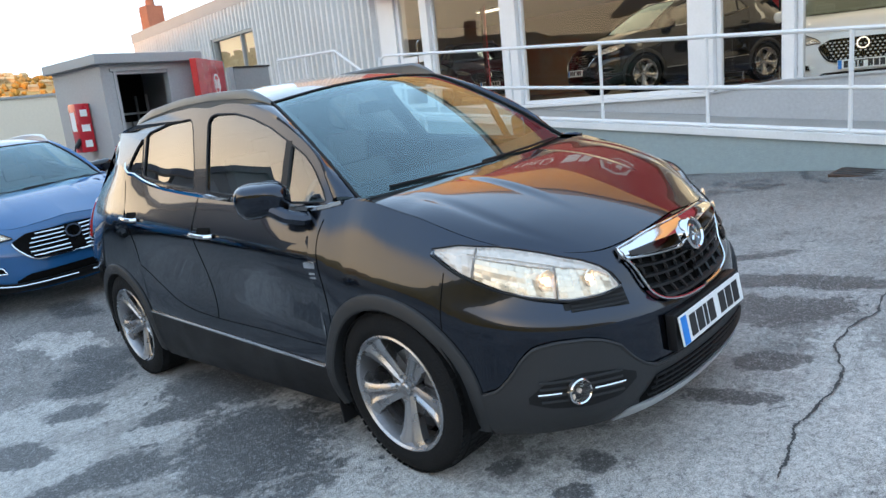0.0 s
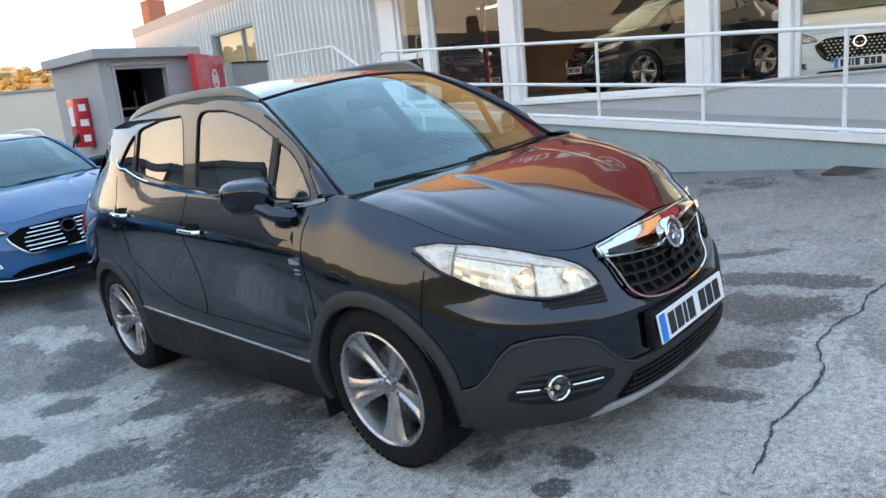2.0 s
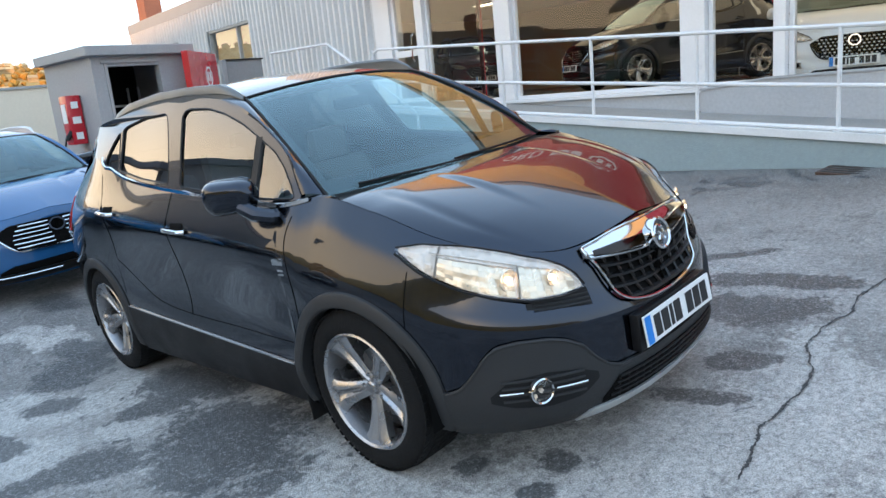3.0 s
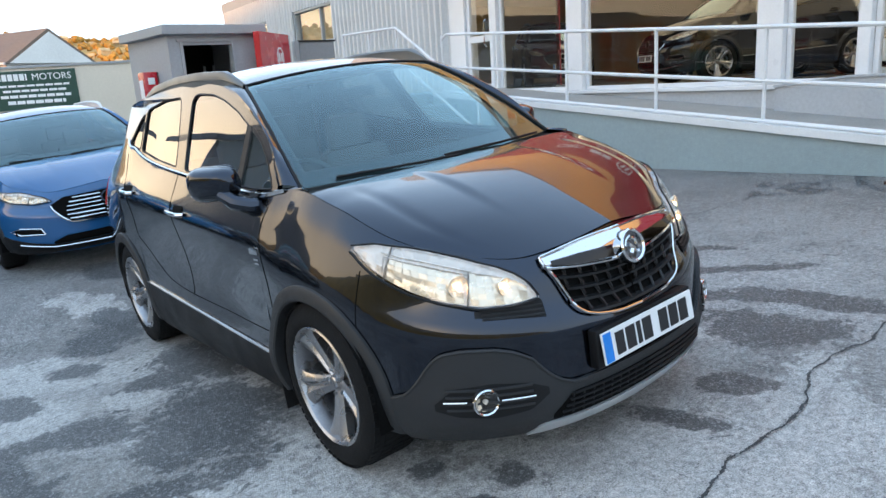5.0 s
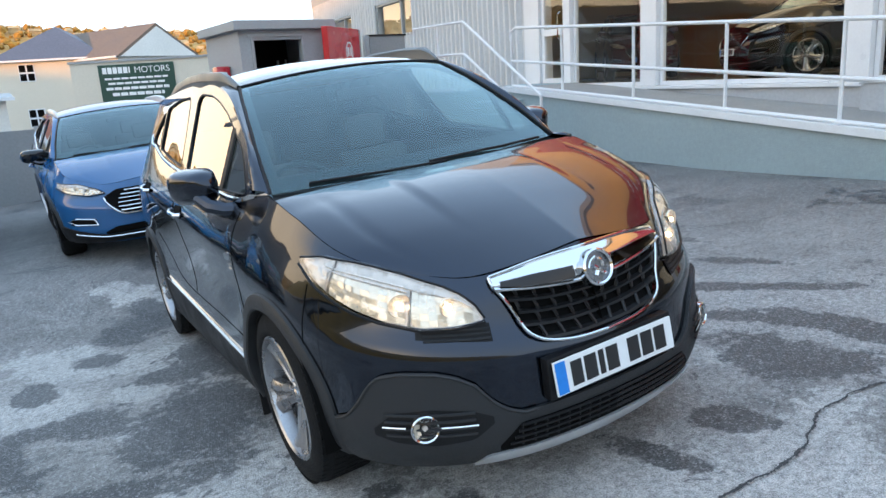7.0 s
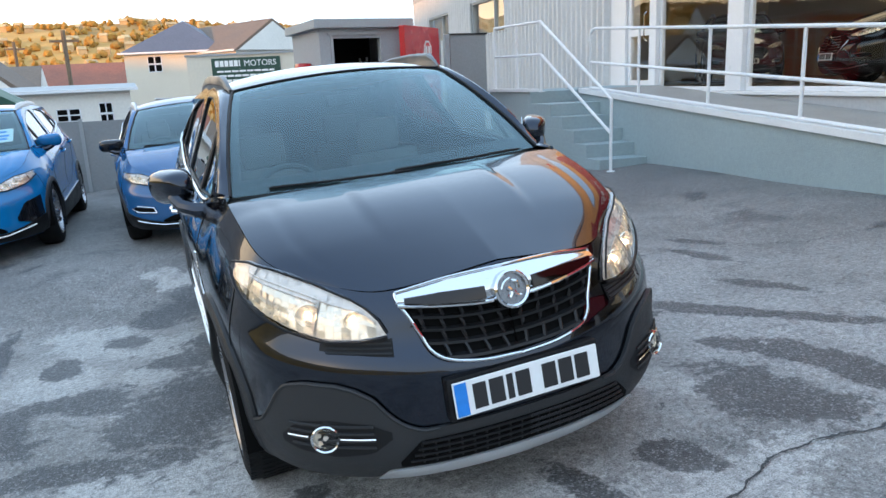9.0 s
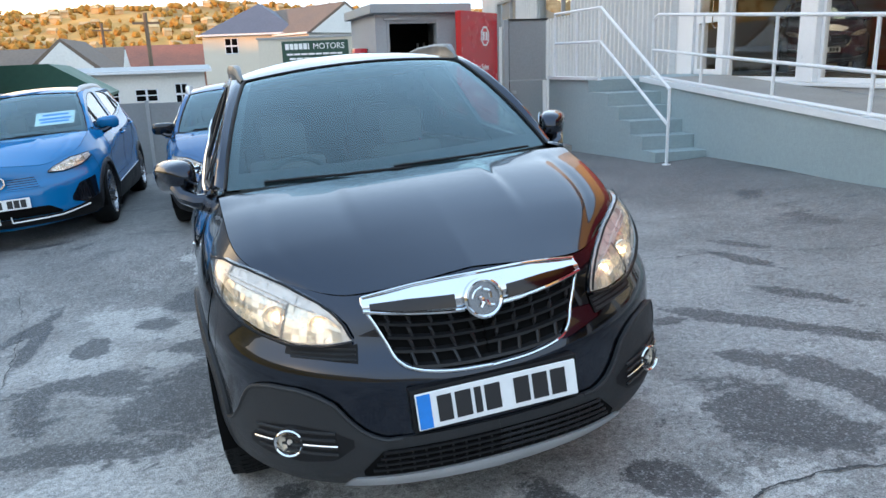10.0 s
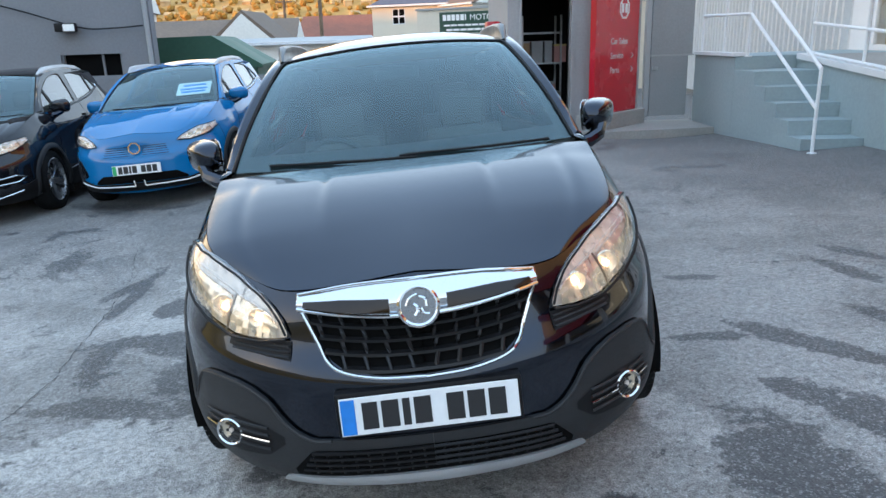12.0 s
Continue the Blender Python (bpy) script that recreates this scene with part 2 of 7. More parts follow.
# the broad patch at (-0.25, -2.25) offsets the car's shade below the bumper
PALE = ((-1.05, 0.82, 0.20, 0.34, 30), (-0.64, -0.18, 0.13, 0.19, 30), (-1.55, 1.30, 0.24, 0.42, 30), (-0.86, -1.02, 0.13, 0.15, 0), (-1.32, -1.08, 0.40, 0.16, -12), (-1.72, 0.55, 0.20, 0.28, 10), (-1.34, -0.28, 0.09, 0.22, 10), (-1.0, 2.35, 0.16, 0.34, 30), (-1.60, -1.32, 0.5, 0.14, -8), (-1.27, 0.33, 0.10, 0.16, 20), (-0.25, -2.25, 0.85, 0.36, -32), (-0.85, -1.45, 0.22, 0.16, -30), (0.55, -2.45, 0.5, 0.16, 20), (0.95, -1.55, 0.10, 0.30, 20))


def asphalt():
    m = bpy.data.materials.new("worn_asphalt")
    m.use_nodes = True
    n, l = m.node_tree.nodes, m.node_tree.links
    b = n["Principled BSDF"]
    co = n.new("ShaderNodeTexCoord")

    def tex(scale, detail=6.0, rough=0.6, off=(0, 0, 0), dist=0.0, sc=(1, 1, 1)):
        mp, t = n.new("ShaderNodeMapping"), n.new("ShaderNodeTexNoise")
        mp.inputs["Location"].default_value, mp.inputs["Scale"].default_value = off, sc
        l.new(co.outputs["Object"], mp.inputs["Vector"])
        l.new(mp.outputs["Vector"], t.inputs["Vector"])
        t.inputs["Scale"].default_value, t.inputs["Detail"].default_value, t.inputs["Roughness"].default_value, t.inputs["Distortion"].default_value = scale, detail, rough, dist
        return t.outputs["Fac"]

    def step(v, a, c):
        r = n.new("ShaderNodeMapRange")
        r.interpolation_type = "SMOOTHSTEP"
        r.inputs["From Min"].default_value, r.inputs["From Max"].default_value = a, c
        l.new(v, r.inputs["Value"])
        return r.outputs["Result"]

    def mixc(f, a, c):
        x = n.new("ShaderNodeMix")
        x.data_type = "RGBA"
        l.new(f, x.inputs["Factor"])
        for k, v in (("A", a), ("B", c)):
            if isinstance(v, tuple):
                x.inputs[k].default_value = (*v, 1)
            else:
                l.new(v, x.inputs[k])
        return x.outputs["Result"]

    def math2(op, a, c):
        x = n.new("ShaderNodeMath")
        x.operation = op
        for k, v in enumerate((a, c)):
            if isinstance(v, float):
                x.inputs[k].default_value = v
            else:
                l.new(v, x.inputs[k])
        return x.outputs[0]

    grain = tex(170, 4, 0.75)
    coarse = tex(38, 4, 0.65, (2.0, 5.0, 0))
    stone = n.new("ShaderNodeTexVoronoi")
    stone.inputs["Scale"].default_value = 130
    l.new(co.outputs["Object"], stone.inputs["Vector"])
    base = mixc(step(tex(0.8, 6, 0.65), 0.38, 0.62), (0.205, 0.196, 0.183), (0.315, 0.301, 0.282))
    # pale worn film, strongest on the open yard
    film = math2("MULTIPLY", step(tex(0.95, 8, 0.62, (3.1, 1.7, 0), 0.9), 0.505, 0.535), step(tex(9, 6, 0.7), 0.30, 0.52))
    place = n.new("ShaderNodeSeparateXYZ")
    l.new(co.outputs["Object"], place.inputs["Vector"])
    worn = n.new("ShaderNodeMapRange")
    worn.inputs["From Min"].default_value, worn.inputs["From Max"].default_value = 0.0, 2.4
    worn.inputs["To Min"].default_value, worn.inputs["To Max"].default_value = 1.0, 0.22
    l.new(place.outputs["X"], worn.inputs["Value"])
    back = n.new("ShaderNodeMapRange")
    back.inputs["From Min"].default_value, back.inputs["From Max"].default_value = 0.4, 3.0
    back.inputs["To Min"].default_value, back.inputs["To Max"].default_value = 1.0, 0.25
    l.new(place.outputs["Y"], back.inputs["Value"])
    film = math2("MULTIPLY", film, math2("MULTIPLY", worn.outputs["Result"], back.outputs["Result"]))
    # darker towards the fence and towards the ramp
    rear_dark = step(math2("ADD", place.outputs["Y"], math2("MULTIPLY", tex(0.7, 5, 0.6, (4, 4, 0)), 3.0)), 2.6, 4.6)
    kerbside = step(math2("ADD", place.outputs["X"], math2("MULTIPLY", tex(0.9, 5, 0.6, (1, 6, 0)), 2.0)), 3.2, 5.2)
    base = mixc(math2("MULTIPLY", kerbside, 0.66), base, (0.105, 0.098, 0.090))
    base = mixc(math2("MULTIPLY", rear_dark, 0.55), base, (0.085, 0.085, 0.086))
    base = mixc(math2("MULTIPLY", film, 0.30), base, (0.44, 0.42, 0.40))
    ragged = tex(3.2, 6, 0.62, (7.0, 3.0, 0))
    ragged2 = tex(17, 5, 0.65, (2.0, 9.0, 0))

    def blots(table, soft):
        """Ragged blots at fixed places of the yard."""
        near = None
        for x, y, a, c, turn in table:
            mp, ln = n.new("ShaderNodeMapping"), n.new("ShaderNodeVectorMath")
            mp.vector_type, ln.operation = "TEXTURE", "LENGTH"
            mp.inputs["Location"].default_value, mp.inputs["Rotation"].default_value, mp.inputs["Scale"].default_value = (x, y, 0), (0, 0, radians(turn)), (a, c, 1000)
            l.new(co.outputs["Object"], mp.inputs["Vector"])
            l.new(mp.outputs["Vector"], ln.inputs[0])
            near = ln.outputs["Value"] if near is None else math2("MINIMUM", near, ln.outputs["Value"])
        wob = math2("ADD", math2("MULTIPLY", math2("SUBTRACT", ragged, 0.5), 2.5), math2("MULTIPLY", math2("SUBTRACT", ragged2, 0.5), 1.7))
        return step(math2("SUBTRACT", 2.0, math2("ADD", near, wob)), 0.72, 0.72 + soft)

    pale = math2("MULTIPLY", blots(PALE, 0.22), step(tex(9, 6, 0.7, (4, 1, 0)), 0.26, 0.50))
    base = mixc(math2("MULTIPLY", pale, 0.80), base, (0.43, 0.415, 0.39))
    # dark damp stains, broad ones and small ragged spots
    damp = step(tex(1.3, 10, 0.68, (8.3, 2.2, 0), 0.6, (1.0, 1.35, 1)), 0.555, 0.588)
    spots = math2("MULTIPLY", step(tex(6.5, 8, 0.7, (1.3, 4.2, 0), 0.4), 0.57, 0.64), step(tex(0.9, 3, 0.5, (5.0, 0.7, 0)), 0.46, 0.58))
    middle = n.new("ShaderNodeVectorMath")
    middle.operation = "LENGTH"
    l.new(co.outputs["Object"], middle.inputs[0])
    damp = math2("MULTIPLY", damp, math2("ADD", 0.12, math2("MULTIPLY", step(middle.outputs["Value"], 2.9, 4.4), 0.88)))
    damp = math2("MAXIMUM", math2("MAXIMUM", damp, spots), math2("MULTIPLY", blots(DAMP + DAMP_B, 0.30), 0.90))
    base = mixc(math2("MULTIPLY", damp, 0.93), base, (0.038, 0.039, 0.041))
    v = n.new("ShaderNodeMapRange")
    v.inputs["From Min"].default_value, v.inputs["From Max"].default_value, v.inputs["To Min"].default_value, v.inputs["To Max"].default_value = 0.34, 0.66, 0.14, 1.80
    l.new(math2("ADD", math2("MULTIPLY", grain, 0.68), math2("MULTIPLY", coarse, 0.32)), v.inputs["Value"])
    # single pale stones in the surface
    pick = n.new("ShaderNodeSeparateXYZ")
    l.new(stone.outputs["Color"], pick.inputs["Vector"])
    base = mixc(math2("MULTIPLY", step(pick.outputs["X"], 0.82, 0.86), 0.34), base, (0.46, 0.46, 0.45))
    s = n.new("ShaderNodeVectorMath")
    s.operation = "SCALE"
    l.new(base, s.inputs[0])
    l.new(v.outputs["Result"], s.inputs["Scale"])
    l.new(s.outputs["Vector"], b.inputs["Base Color"])
    rr = n.new("ShaderNodeMapRange")
    rr.inputs["To Min"].default_value, rr.inputs["To Max"].default_value = 0.82, 0.5
    l.new(damp, rr.inputs["Value"])
    l.new(rr.outputs["Result"], b.inputs["Roughness"])
    bp = n.new("ShaderNodeBump")
    bp.inputs["Strength"].default_value, bp.inputs["Distance"].default_value = 0.6, 0.006
    l.new(math2("ADD", grain, stone.outputs["Distance"]), bp.inputs["Height"])
    l.new(bp.outputs["Normal"], b.inputs["Normal"])
    return m


ASPHALT = asphalt()


# ---------------------------------------------------------------- building blocks
def part(name, bm, material, parent=None, label="", smooth=True):
    """One mesh object out of a bmesh, under a thing or a part."""
    bmesh.ops.remove_doubles(bm, verts=bm.verts, dist=1e-5)
    bmesh.ops.recalc_face_normals(bm, faces=bm.faces)
    me = bpy.data.meshes.new(name)
    bm.to_mesh(me)
    bm.free()
    if smooth:
        me.shade_smooth()
        me.set_sharp_from_angle(angle=radians(32))
    me.materials.append(material)
    ob = new(name, me)
    if parent is not None:
        ob.parent = parent
    if label:
        tagged(ob, label)
    return ob


def thing(name, label, category, m=None, group="", kind=""):
    ob = new(name)
    ob.empty_display_size = 0.1
    if m is not None:
        ob.matrix_world = m
    return tagged(ob, label, category, group, kind)


def box(bm, x0, x1, y0, y1, z0, z1, m=None, bevel=0.0):
    vs = [bm.verts.new(Vector((x, y, z))) for x in (x0, x1) for y in (y0, y1) for z in (z0, z1)]
    fs = [bm.faces.new([vs[i] for i in q]) for q in ((0, 1, 3, 2), (4, 6, 7, 5), (0, 4, 5, 1), (2, 3, 7, 6), (0, 2, 6, 4), (1, 5, 7, 3))]
    if bevel:
        es = list({e for f in fs for e in f.edges})
        r = bmesh.ops.bevel(bm, geom=es, offset=bevel, segments=2, profile=0.6, affect="EDGES")
        vs = list({v for f in r["faces"] for v in f.verts} | {v for v in vs if v.is_valid})
    if m is not None:
        bmesh.ops.transform(bm, matrix=m, verts=[v for v in vs if v.is_valid])
    return bm


def boxed(*a, **k):
    return box(bmesh.new(), *a, **k)


def tube(bm, pts, r, n=8, closed=False, cap=True):
    """A round bar along points."""
    pts = [Vector(p) for p in pts]
    rings, up = [], Vector((0, 0, 1))
    k = len(pts)
    for i, p in enumerate(pts):
        a = pts[(i - 1) % k] if (i or closed) else p
        c = pts[(i + 1) % k] if (i < k - 1 or closed) else p
        d = (c - a).normalized()
        ref = up if abs(d.z) < 0.95 else Vector((0, 1, 0))
        s = d.cross(ref).normalized()
        t = s.cross(d)
        rings.append([bm.verts.new(p + r * (math.cos(w) * s + math.sin(w) * t)) for w in (2 * math.pi * j / n for j in range(n))])
    for i in range(k if closed else k - 1):
        a, c = rings[i], rings[(i + 1) % k]
        for j in range(n):
            bm.faces.new((a[j], a[(j + 1) % n], c[(j + 1) % n], c[j]))
    if cap and not closed:
        bm.faces.new(rings[0][::-1])
        bm.faces.new(rings[-1])
    return bm


def tubed(pts, r, n=8, closed=False):
    return tube(bmesh.new(), pts, r, n, closed)


def grid(bm, rows):
    """Faces between rows of points."""
    vs = [[bm.verts.new(Vector(p)) for p in row] for row in rows]
    for i in range(len(vs) - 1):
        for j in range(len(vs[0]) - 1):
            q = [vs[i][j], vs[i][j + 1], vs[i + 1][j + 1], vs[i + 1][j]]
            bm.faces.new(q)
    return vs


def lathe(bm, prof, n=40, axis="x", c=(0, 0, 0), closed=False):
    """A turned form: prof of (along the axis, radius)."""
    rows = []
    for j in range(n + 1):
        w = 2 * math.pi * j / n
        row = []
        for a, r in prof:
            p = (a, r * math.cos(w), r * math.sin(w)) if axis == "x" else (r * math.cos(w), a, r * math.sin(w)) if axis == "y" else (r * math.cos(w), r * math.sin(w), a)
            row.append(Vector(p) + Vector(c))
        rows.append(row)
    grid(bm, rows)
    return bm


def prism(bm, outline, h0, h1, plane="xy", m=None):
    """An outline of 2D points drawn out between h0 and h1."""
    def at(p, h):
        return Vector((p[0], p[1], h)) if plane == "xy" else Vector((h, p[0], p[1])) if plane == "yz" else Vector((p[0], h, p[1]))
    a = [bm.verts.new(at(p, h0)) for p in outline]
    c = [bm.verts.new(at(p, h1)) for p in outline]
    bm.faces.new(a)
    bm.faces.new(c[::-1])
    k = len(outline)
    for i in range(k):
        bm.faces.new((a[i], c[i], c[(i + 1) % k], a[(i + 1) % k]))
    if m is not None:
        bmesh.ops.transform(bm, matrix=m, verts=a + c)
    return bm


def spline(pts, k=6):
    """Points along a smooth curve through the given ones."""
    p = [np.array(q, float) for q in pts]
    p = [2 * p[0] - p[1]] + p + [2 * p[-1] - p[-2]]
    out = []
    for i in range(1, len(p) - 2):
        for j in range(k):
            t = j / k
            out.append(0.5 * (2 * p[i] + (p[i + 1] - p[i - 1]) * t + (2 * p[i - 1] - 5 * p[i] + 4 * p[i + 1] - p[i + 2]) * t**2 + (3 * p[i] - p[i - 1] - 3 * p[i + 1] + p[i + 2]) * t**3))
    out.append(p[-2])
    return np.array(out)


def line(value, table):
    """Straight interpolation in a table of (x, y) pairs."""
    xs, ys = zip(*table)
    return float(np.interp(value, xs, ys))


def words(text, size, m, material, name, parent, depth=0.002):
    """Lettering as a mesh."""
    cu = bpy.data.curves.new(name, "FONT")
    cu.body, cu.size, cu.extrude, cu.align_x = text, size, depth, "LEFT"
    tmp = bpy.data.objects.new(name, cu)
    me = bpy.data.meshes.new_from_object(tmp)
    bpy.data.objects.remove(tmp)
    me.materials.append(material)
    ob = new(name, me)
    ob.parent, ob.matrix_local = parent, m
    return ob


# ---------------------------------------------------------------- ground
def smooth01(t):
    t = min(1.0, max(0.0, t))
    return t * t * (3 - 2 * t)


def ground_z(x, y):
    """The sloping yard: rises to the showroom side, levels out towards the back fence, falls to the town."""
    xs = 14 * math.tanh(x / 14)
    ys = 40 * math.tanh(y / 40)
    lift = 0.46 * (1 - math.exp(-max(0.0, y - 1.5) / 2.2)) * smooth01((y - 1.3) / 1.5) if y > 1.3 else 0.0
    side = 0.18 + 0.82 * smooth01((4.4 - x) / 3.6)
    return 0.0702 * xs - 0.0503 * ys + lift * side


def axis(lo, hi, step0, far):
    a = [v for v in np.arange(lo, hi + 1e-6, step0)]
    d, v = step0, hi
    while v < far:
        d *= 1.35
        v += d
        a.append(v)
    d, v = step0, lo
    while v > -far:
        d *= 1.35
        v -= d
        a.insert(0, v)
    return a


bm = bmesh.new()
ax, ay = axis(-7, 8, 0.3, 900), axis(-7, 11, 0.3, 900)
grid(bm, [[(x, y, ground_z(x, y) + 0.006 * noise.noise(Vector((x * 0.8, y * 0.8, 0)))) for x in ax] for y in ay])
ground = part("ground", bm, ASPHALT)
tagged(ground, "worn grey asphalt yard with pale film and dark damp stains", "ground", kind="structure")


def crack(pts, width, name):
    """A raised-edged dark seam along the asphalt."""
    bm = bmesh.new()
    random.seed(len(pts))
    fine = []
    for (x0, y0), (x1, y1) in zip(pts, pts[1:]):
        for k in range(22):
            t = k / 22
            x, y = x0 + (x1 - x0) * t, y0 + (y1 - y0) * t
            n1, n2 = noise.noise(Vector((x * 9, y * 9, 1))), noise.noise(Vector((x * 9, y * 9, 5)))
            fine.append((x + 0.022 * n1 + random.uniform(-0.003, 0.003), y + 0.022 * n2 + random.uniform(-0.003, 0.003)))
    fine.append(pts[-1])
    rows = []
    for i, (x, y) in enumerate(fine):
        a, c = fine[max(0, i - 2)], fine[min(len(fine) - 1, i + 2)]
        d = Vector((c[0] - a[0], c[1] - a[1])).normalized()
        w = width * min(1, i / 8 + 0.2, (len(fine) - i) / 8) * (0.75 + 0.7 * noise.noise(Vector((x * 14, y * 14, 9))))
        wa, wb = w * random.uniform(0.4, 1.5), w * random.uniform(0.4, 1.5)
        z = ground_z(x, y) + 0.007
        rows.append([(x - d.y * wa, y + d.x * wa, z), (x, y, z + 0.001), (x + d.y * wb, y - d.x * wb, z)])
    grid(bm, rows)
    return tagged(part(name, bm, CRACK, ground), "")


CRACK = mat("crack_tar", (0.05, 0.05, 0.05), 0.85, var=0.5, scale=8, fine=60, bump=0.5, bscale=90)
crack([(-0.31, -2.49), (-0.13, -2.46), (0.04, -2.43), (0.24, -2.45), (0.40, -2.46), (0.59, -2.44), (0.84, -2.33), (1.02, -2.34), (1.22, -2.38), (1.52, -2.38), (1.95, -2.45), (2.4, -2.6)], 0.0075, "crack")
crack([(-2.6, 2.6), (-2.35, 1.6), (-2.2, 0.6), (-2.05, -0.4), (-2.1, -1.4)], 0.003, "crack")
crack([(2.0, 0.4), (2.6, 0.2), (3.3, -0.3), (4.2, -0.4)], 0.003, "crack")

# a dished drain cover by the ramp
drain = thing("drain_cover", "rusty cast-iron drain cover set in the asphalt", "drain", pose(4.85, -1.45, ground_z(4.85, -1.45), 2.9, -4, -6))
part("frame", boxed(-0.30, 0.30, -0.22, 0.22, -0.03, 0.008), mat("rusty_iron", (0.09, 0.055, 0.04), 0.8, 0.3, 0.4, 8, 60, bump=0.4), drain)
for i in range(7):
    part("bar", boxed(-0.26 + i * 0.08, -0.23 + i * 0.08, -0.19, 0.19, 0.008, 0.016), CRACK, drain)

# ---------------------------------------------------------------- showroom
FAC = pose(6.57, 0, 0, 0, 0, -6.28)   # local x into the building, y along its front
RX = -1.54                            # outer face of the ramp


def ramp_z(u):
    return 0.785 + 0.068 * u


def local(name, bm, material, label="", category="", smooth=False):
    ob = part(name, bm, material, smooth=smooth)
    ob.matrix_world = FAC
    return tagged(ob, label, category, kind="structure")


# floor, walls, ceiling of the showroom
local("floor_showroom", boxed(0.25, 9.0, 0.72, 14.6, 0.6, 1.12), FLOOR_IN, "polished grey showroom floor", "floor")
local("floor_showroom_lower", boxed(0.25, 9.0, -9, 0.715, 0.6, 0.88), FLOOR_IN, "lower polished grey showroom floor", "floor")
local("wall_showroom_back", boxed(9.0, 9.25, -9, 14.6, 1.0, 3.55), CREAM_IN, "warm cream showroom back wall", "wall")
local("wall_showroom_south", boxed(0.26, 9.0, -9.25, -9, 0.6, 3.55), CREAM_IN, "warm cream showroom side wall", "wall")
local("wall_showroom_north", boxed(0.26, 9.0, 14.6, 14.75, 1.0, 3.55), CREAM_IN, "warm cream showroom side wall", "wall")
local("ceiling_showroom", boxed(0.26, 9.2, -9.2, 14.7, 3.55, 3.70), mat("ceiling_board", (0.6, 0.58, 0.54), 0.9), "white showroom ceiling", "ceiling")
# plinth wall under the glass
local("wall_plinth", boxed(0.0, 0.22, -9.2, 6.62, -0.6, 1.10), PLINTH, "pale grey painted plinth wall under the shop windows", "wall")
local("trim_sill", boxed(-0.05, 0.24, -9.2, 6.62, 1.10, 1.15, bevel=0.008), WHITE_FRAME, "white window sill", "sill")
# columns between the panes
for i, (u0, u1, w) in enumerate(((0.76, 1.10, 0.16), (4.20, 4.56, 0.12), (-0.26, -0.14, 0.06), (-3.2, -2.85, 0.14), (-6.6, -6.2, 0.14), (6.45, 6.66, 0.12))):
    local("trim_column", boxed(-0.04, w, u0, u1, 1.152, 3.42, bevel=0.012), WHITE_FRAME, "white painted steel column between the shop windows", "column")


def sheet(*pts):
    bm = bmesh.new()
    bm.faces.new([bm.verts.new(p) for p in pts])
    return bm


def shop_window(u0, u1, k):
    w = thing(f"window_{k}", "large shop window in a white frame", "window", FAC, kind="structure")
    z0, z1, t = 1.152, 3.40, 0.06
    for a in ((0.04, 0.11, u0, u0 + t, z0, z1), (0.04, 0.11, u1 - t, u1, z0, z1), (0.04, 0.11, u0 + t, u1 - t, z0, z0 + t), (0.04, 0.11, u0 + t, u1 - t, z1 - t, z1)):
        part("window_frame", boxed(*a, bevel=0.006), WHITE_FRAME, w, smooth=False)
    p = part("pane", sheet((0.07, u0 + t, z0 + t), (0.07, u1 - t, z0 + t), (0.07, u1 - t, z1 - t), (0.07, u0 + t, z1 - t)), GLASS_SHOP, w, "clear shop glass", smooth=False)
    p.visible_shadow = False


for k, (u0, u1) in enumerate(((1.105, 4.195), (4.565, 6.445), (-0.135, 0.755), (-2.845, -0.265), (-6.195, -3.205)), 1):
    shop_window(u0, u1, k)

# glazed entrance beside the cladding
door = thing("door_1", "white framed glass entrance door with a mid rail", "door", FAC, kind="structure")
for a in ((0.05, 0.12, 6.67, 6.78, 1.2, 3.5), (0.05, 0.12, 7.42, 7.52, 1.2, 3.5), (0.05, 0.12, 6.78, 7.42, 1.2, 1.32), (0.05, 0.12, 6.78, 7.42, 2.10, 2.22), (0.05, 0.12, 6.78, 7.42, 3.4, 3.5)):
    part("door_frame", boxed(*a, bevel=0.008), WHITE_FRAME, door, smooth=False)
for z0, z1 in ((1.32, 2.10), (2.22, 3.4)):
    p = part("pane", sheet((0.083, 6.78, z0), (0.083, 7.42, z0), (0.083, 7.42, z1), (0.083, 6.78, z1)), GLASS_SHOP, door, smooth=False)
    p.visible_shadow = False
part("door_handle", tubed([FAC.inverted() @ FAC @ Vector((0.02, 6.84, 2.0)), (-0.03, 6.84, 2.05), (-0.03, 6.84, 2.45), (0.02, 6.84, 2.5)], 0.012), CHROME, door)
bm = bmesh.new()
prism(bm, [(0.75, 0.3), (0.75, 1.125), (-0.1, 1.215), (-4.2, 1.265), (-4.2, 0.3)], -0.16, -0.06, "yz")
local("wall_upper_ramp", bm, PLINTH, "sloping pale grey parapet of the upper ramp", "wall")
bm = bmesh.new()
prism(bm, [(0.76, 1.126), (0.76, 1.150), (-0.1, 1.240), (-4.2, 1.290), (-4.2, 1.266), (-0.1, 1.216)], -0.18, -0.04, "yz")
local("trim_upper_ramp", bm, PLINTH, "pale grey edge of the upper ramp parapet", "trim")
local("wall_reveal", boxed(0.0, 0.3, 7.53, 8.06, 0.4, 4.1), WHITE_FRAME, "white painted wall beside the entrance", "wall")

